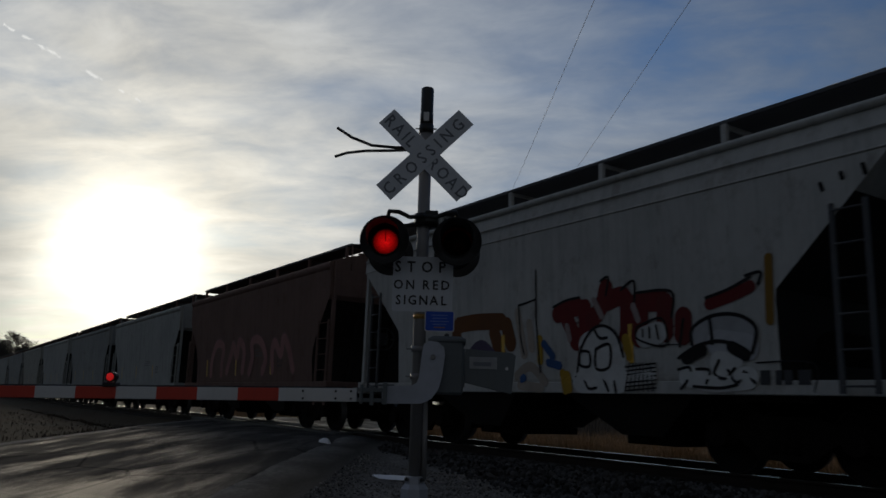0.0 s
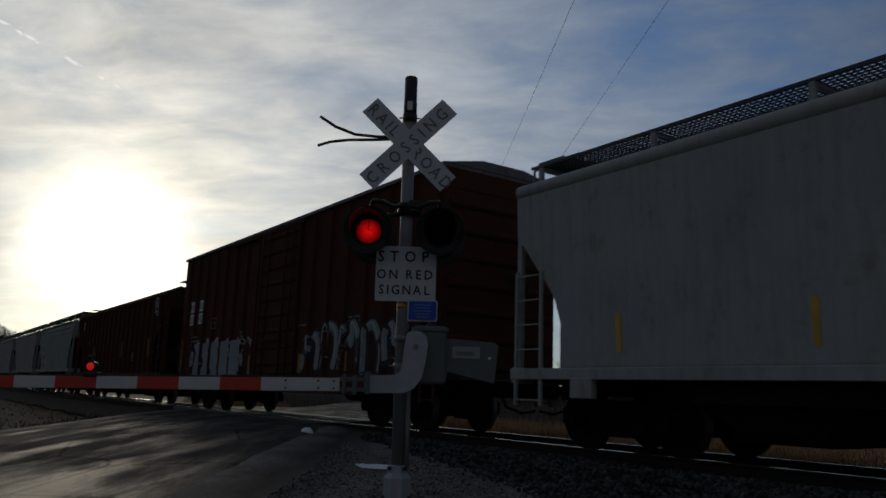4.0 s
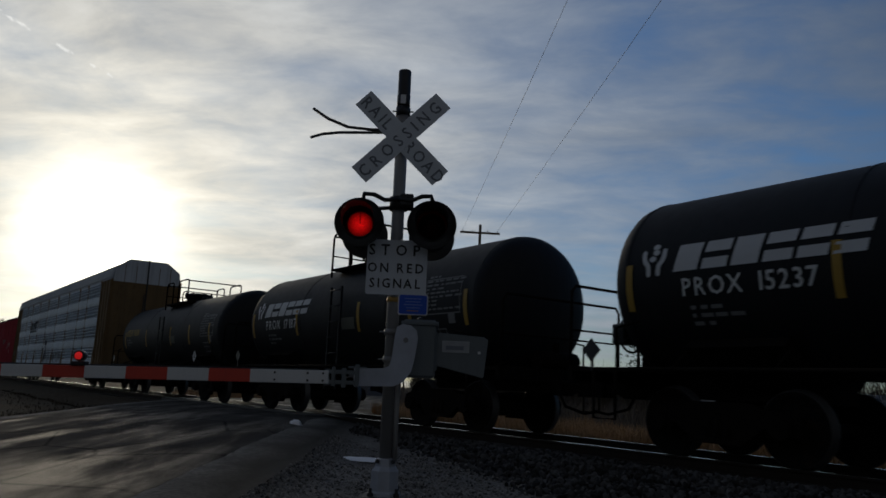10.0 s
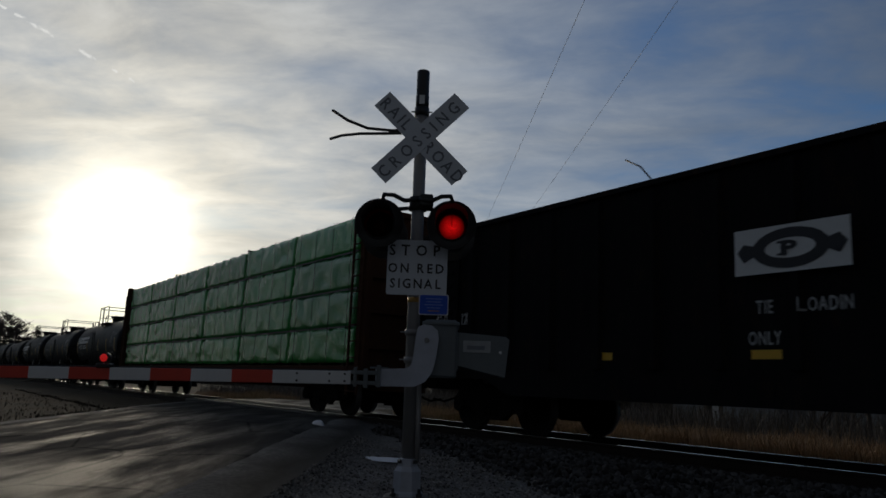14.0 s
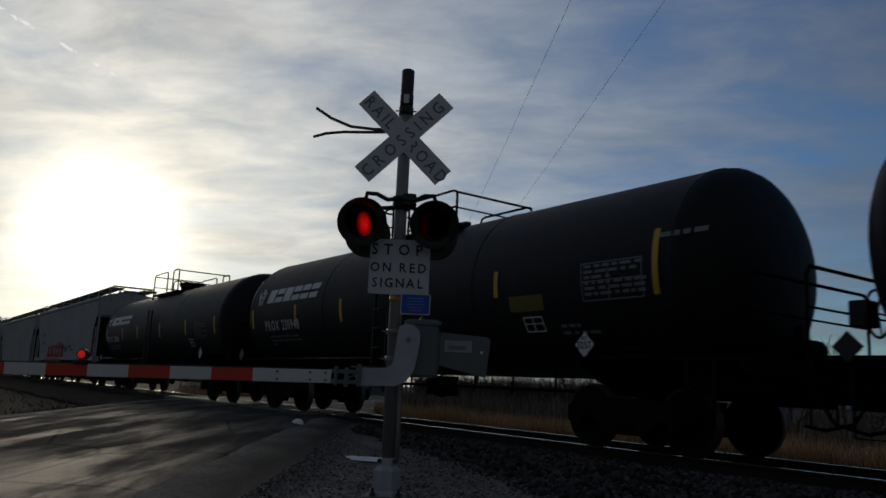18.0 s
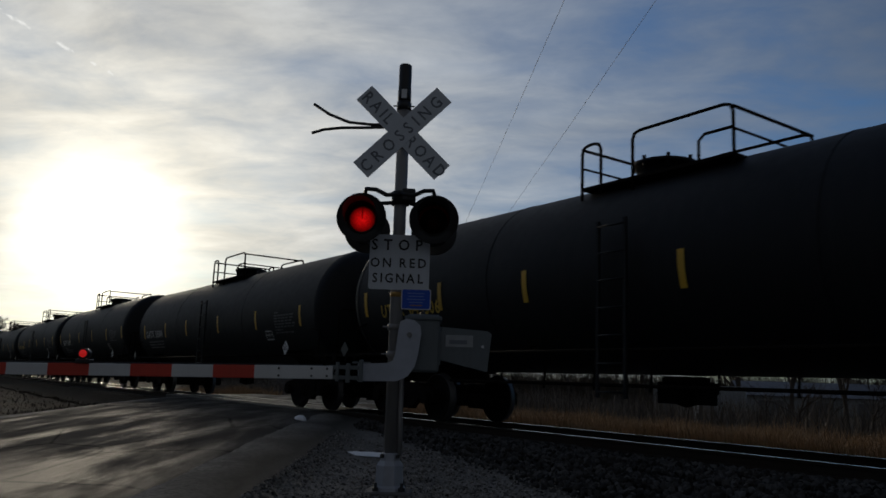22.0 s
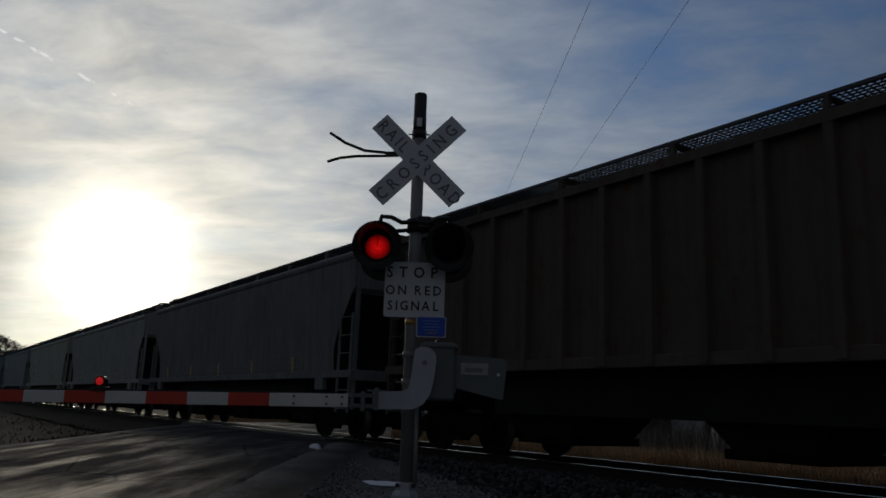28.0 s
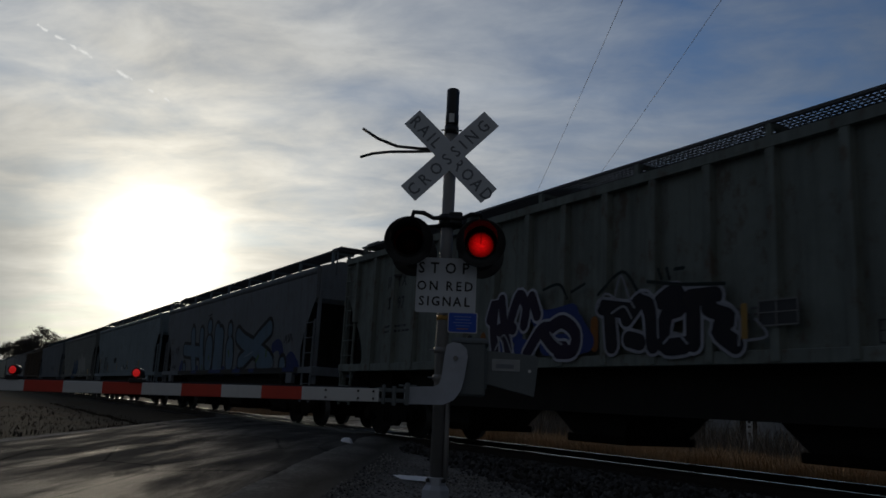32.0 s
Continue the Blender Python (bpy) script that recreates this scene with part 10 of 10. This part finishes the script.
    hopper("covered_hopper", 328.95, 346.4, (0.23, 0.275, 0.30), "white covered hopper with black tags", hopper_marks("TILX", "55201", extra=black_tag, seed=20, x=1.76, z=2.69, stripes=None), tall=4.40, top=4.82, low=1.39)
    hopper("covered_hopper", 347.9, 365.05, (0.20, 0.215, 0.235), "grey covered hopper with huge blue graffiti", hopper_marks("TILX", "55262", extra=big_tag, seed=22, x=1.25, z=2.74, size=0.22, stripes=None), tall=4.40, top=4.82, low=1.39)
    hopper("ribbed_hopper", 366.74, 383.6, (0.215, 0.24, 0.222), "grey ribbed hopper with dark blue graffiti", hopper_marks("IN TX", "34 97", extra=wild_style, seed=23, x=2.7, z=3.3, stripes=None), True, 4.64, 4.25, 3, False, 0.6, 0.5, 0.963, 1.42, 0.72)
    hopper("covered_hopper", 385.3, 402.0, GREY, "plain grey covered hopper with black stencils", hopper_marks("", "", seed=24), tall=4.40, top=4.74)


build_train()
scatter_stones()


# ---- motion ----
def motions():
    for w, c in TRAIN:
        walk(w, [(t, pose(c - travelled(t + 0.009), 0, 0)) for t in range(0, 33, 2)])
    # lamps: the right one of the front pair is lit for 0.76 s from 0.06 s on, every 1.493 s
    switch = sorted([0.055 + 1.493 * k for k in range(22)] + [0.82 + 1.493 * k for k in range(22)])
    for ob, first in FLASHERS:
        lit_left = first < 0
        a = 0.0 if lit_left else 180.0
        home = ob.matrix_basis.translation.copy()
        rows = [(0.0, a)]
        for s in switch:
            if s + 0.1 > 32:
                break
            rows += [(s, a), (s + 1 / 30, a + 60), (s + 2 / 30, a + 120), (s + 3 / 30, a + 180)]
            a += 180
        rows.append((32.0, a))
        walk(ob, [(t, pose(*home, 0, 0, q)) for t, q in rows])
    # wheels roll while they pass in front of the camera
    for ob, dx, along in WHEELSETS:
        def when(x):
            lo, hi = 0.0, 32.0
            for _ in range(30):
                mid = (lo + hi) / 2
                if along - travelled(mid) > x:
                    lo = mid
                else:
                    hi = mid
            return lo
        t0, t1 = when(2.0), when(-24.0)
        f0, f1 = round(t0 * 30), round(t1 * 30)
        rows = [(0.0, 0.0)] if f0 > 0 else []
        rows += [(f / 30, -88.0 * (f - f0)) for f in range(f0, f1 + 1)]
        if f1 < 960:
            rows.append((32.0, -88.0 * (f1 - f0)))
        if len(rows) > 1:
            walk(ob, [(t, pose(dx, 0, 0.457, 0, q, 0)) for t, q in rows])


motions()
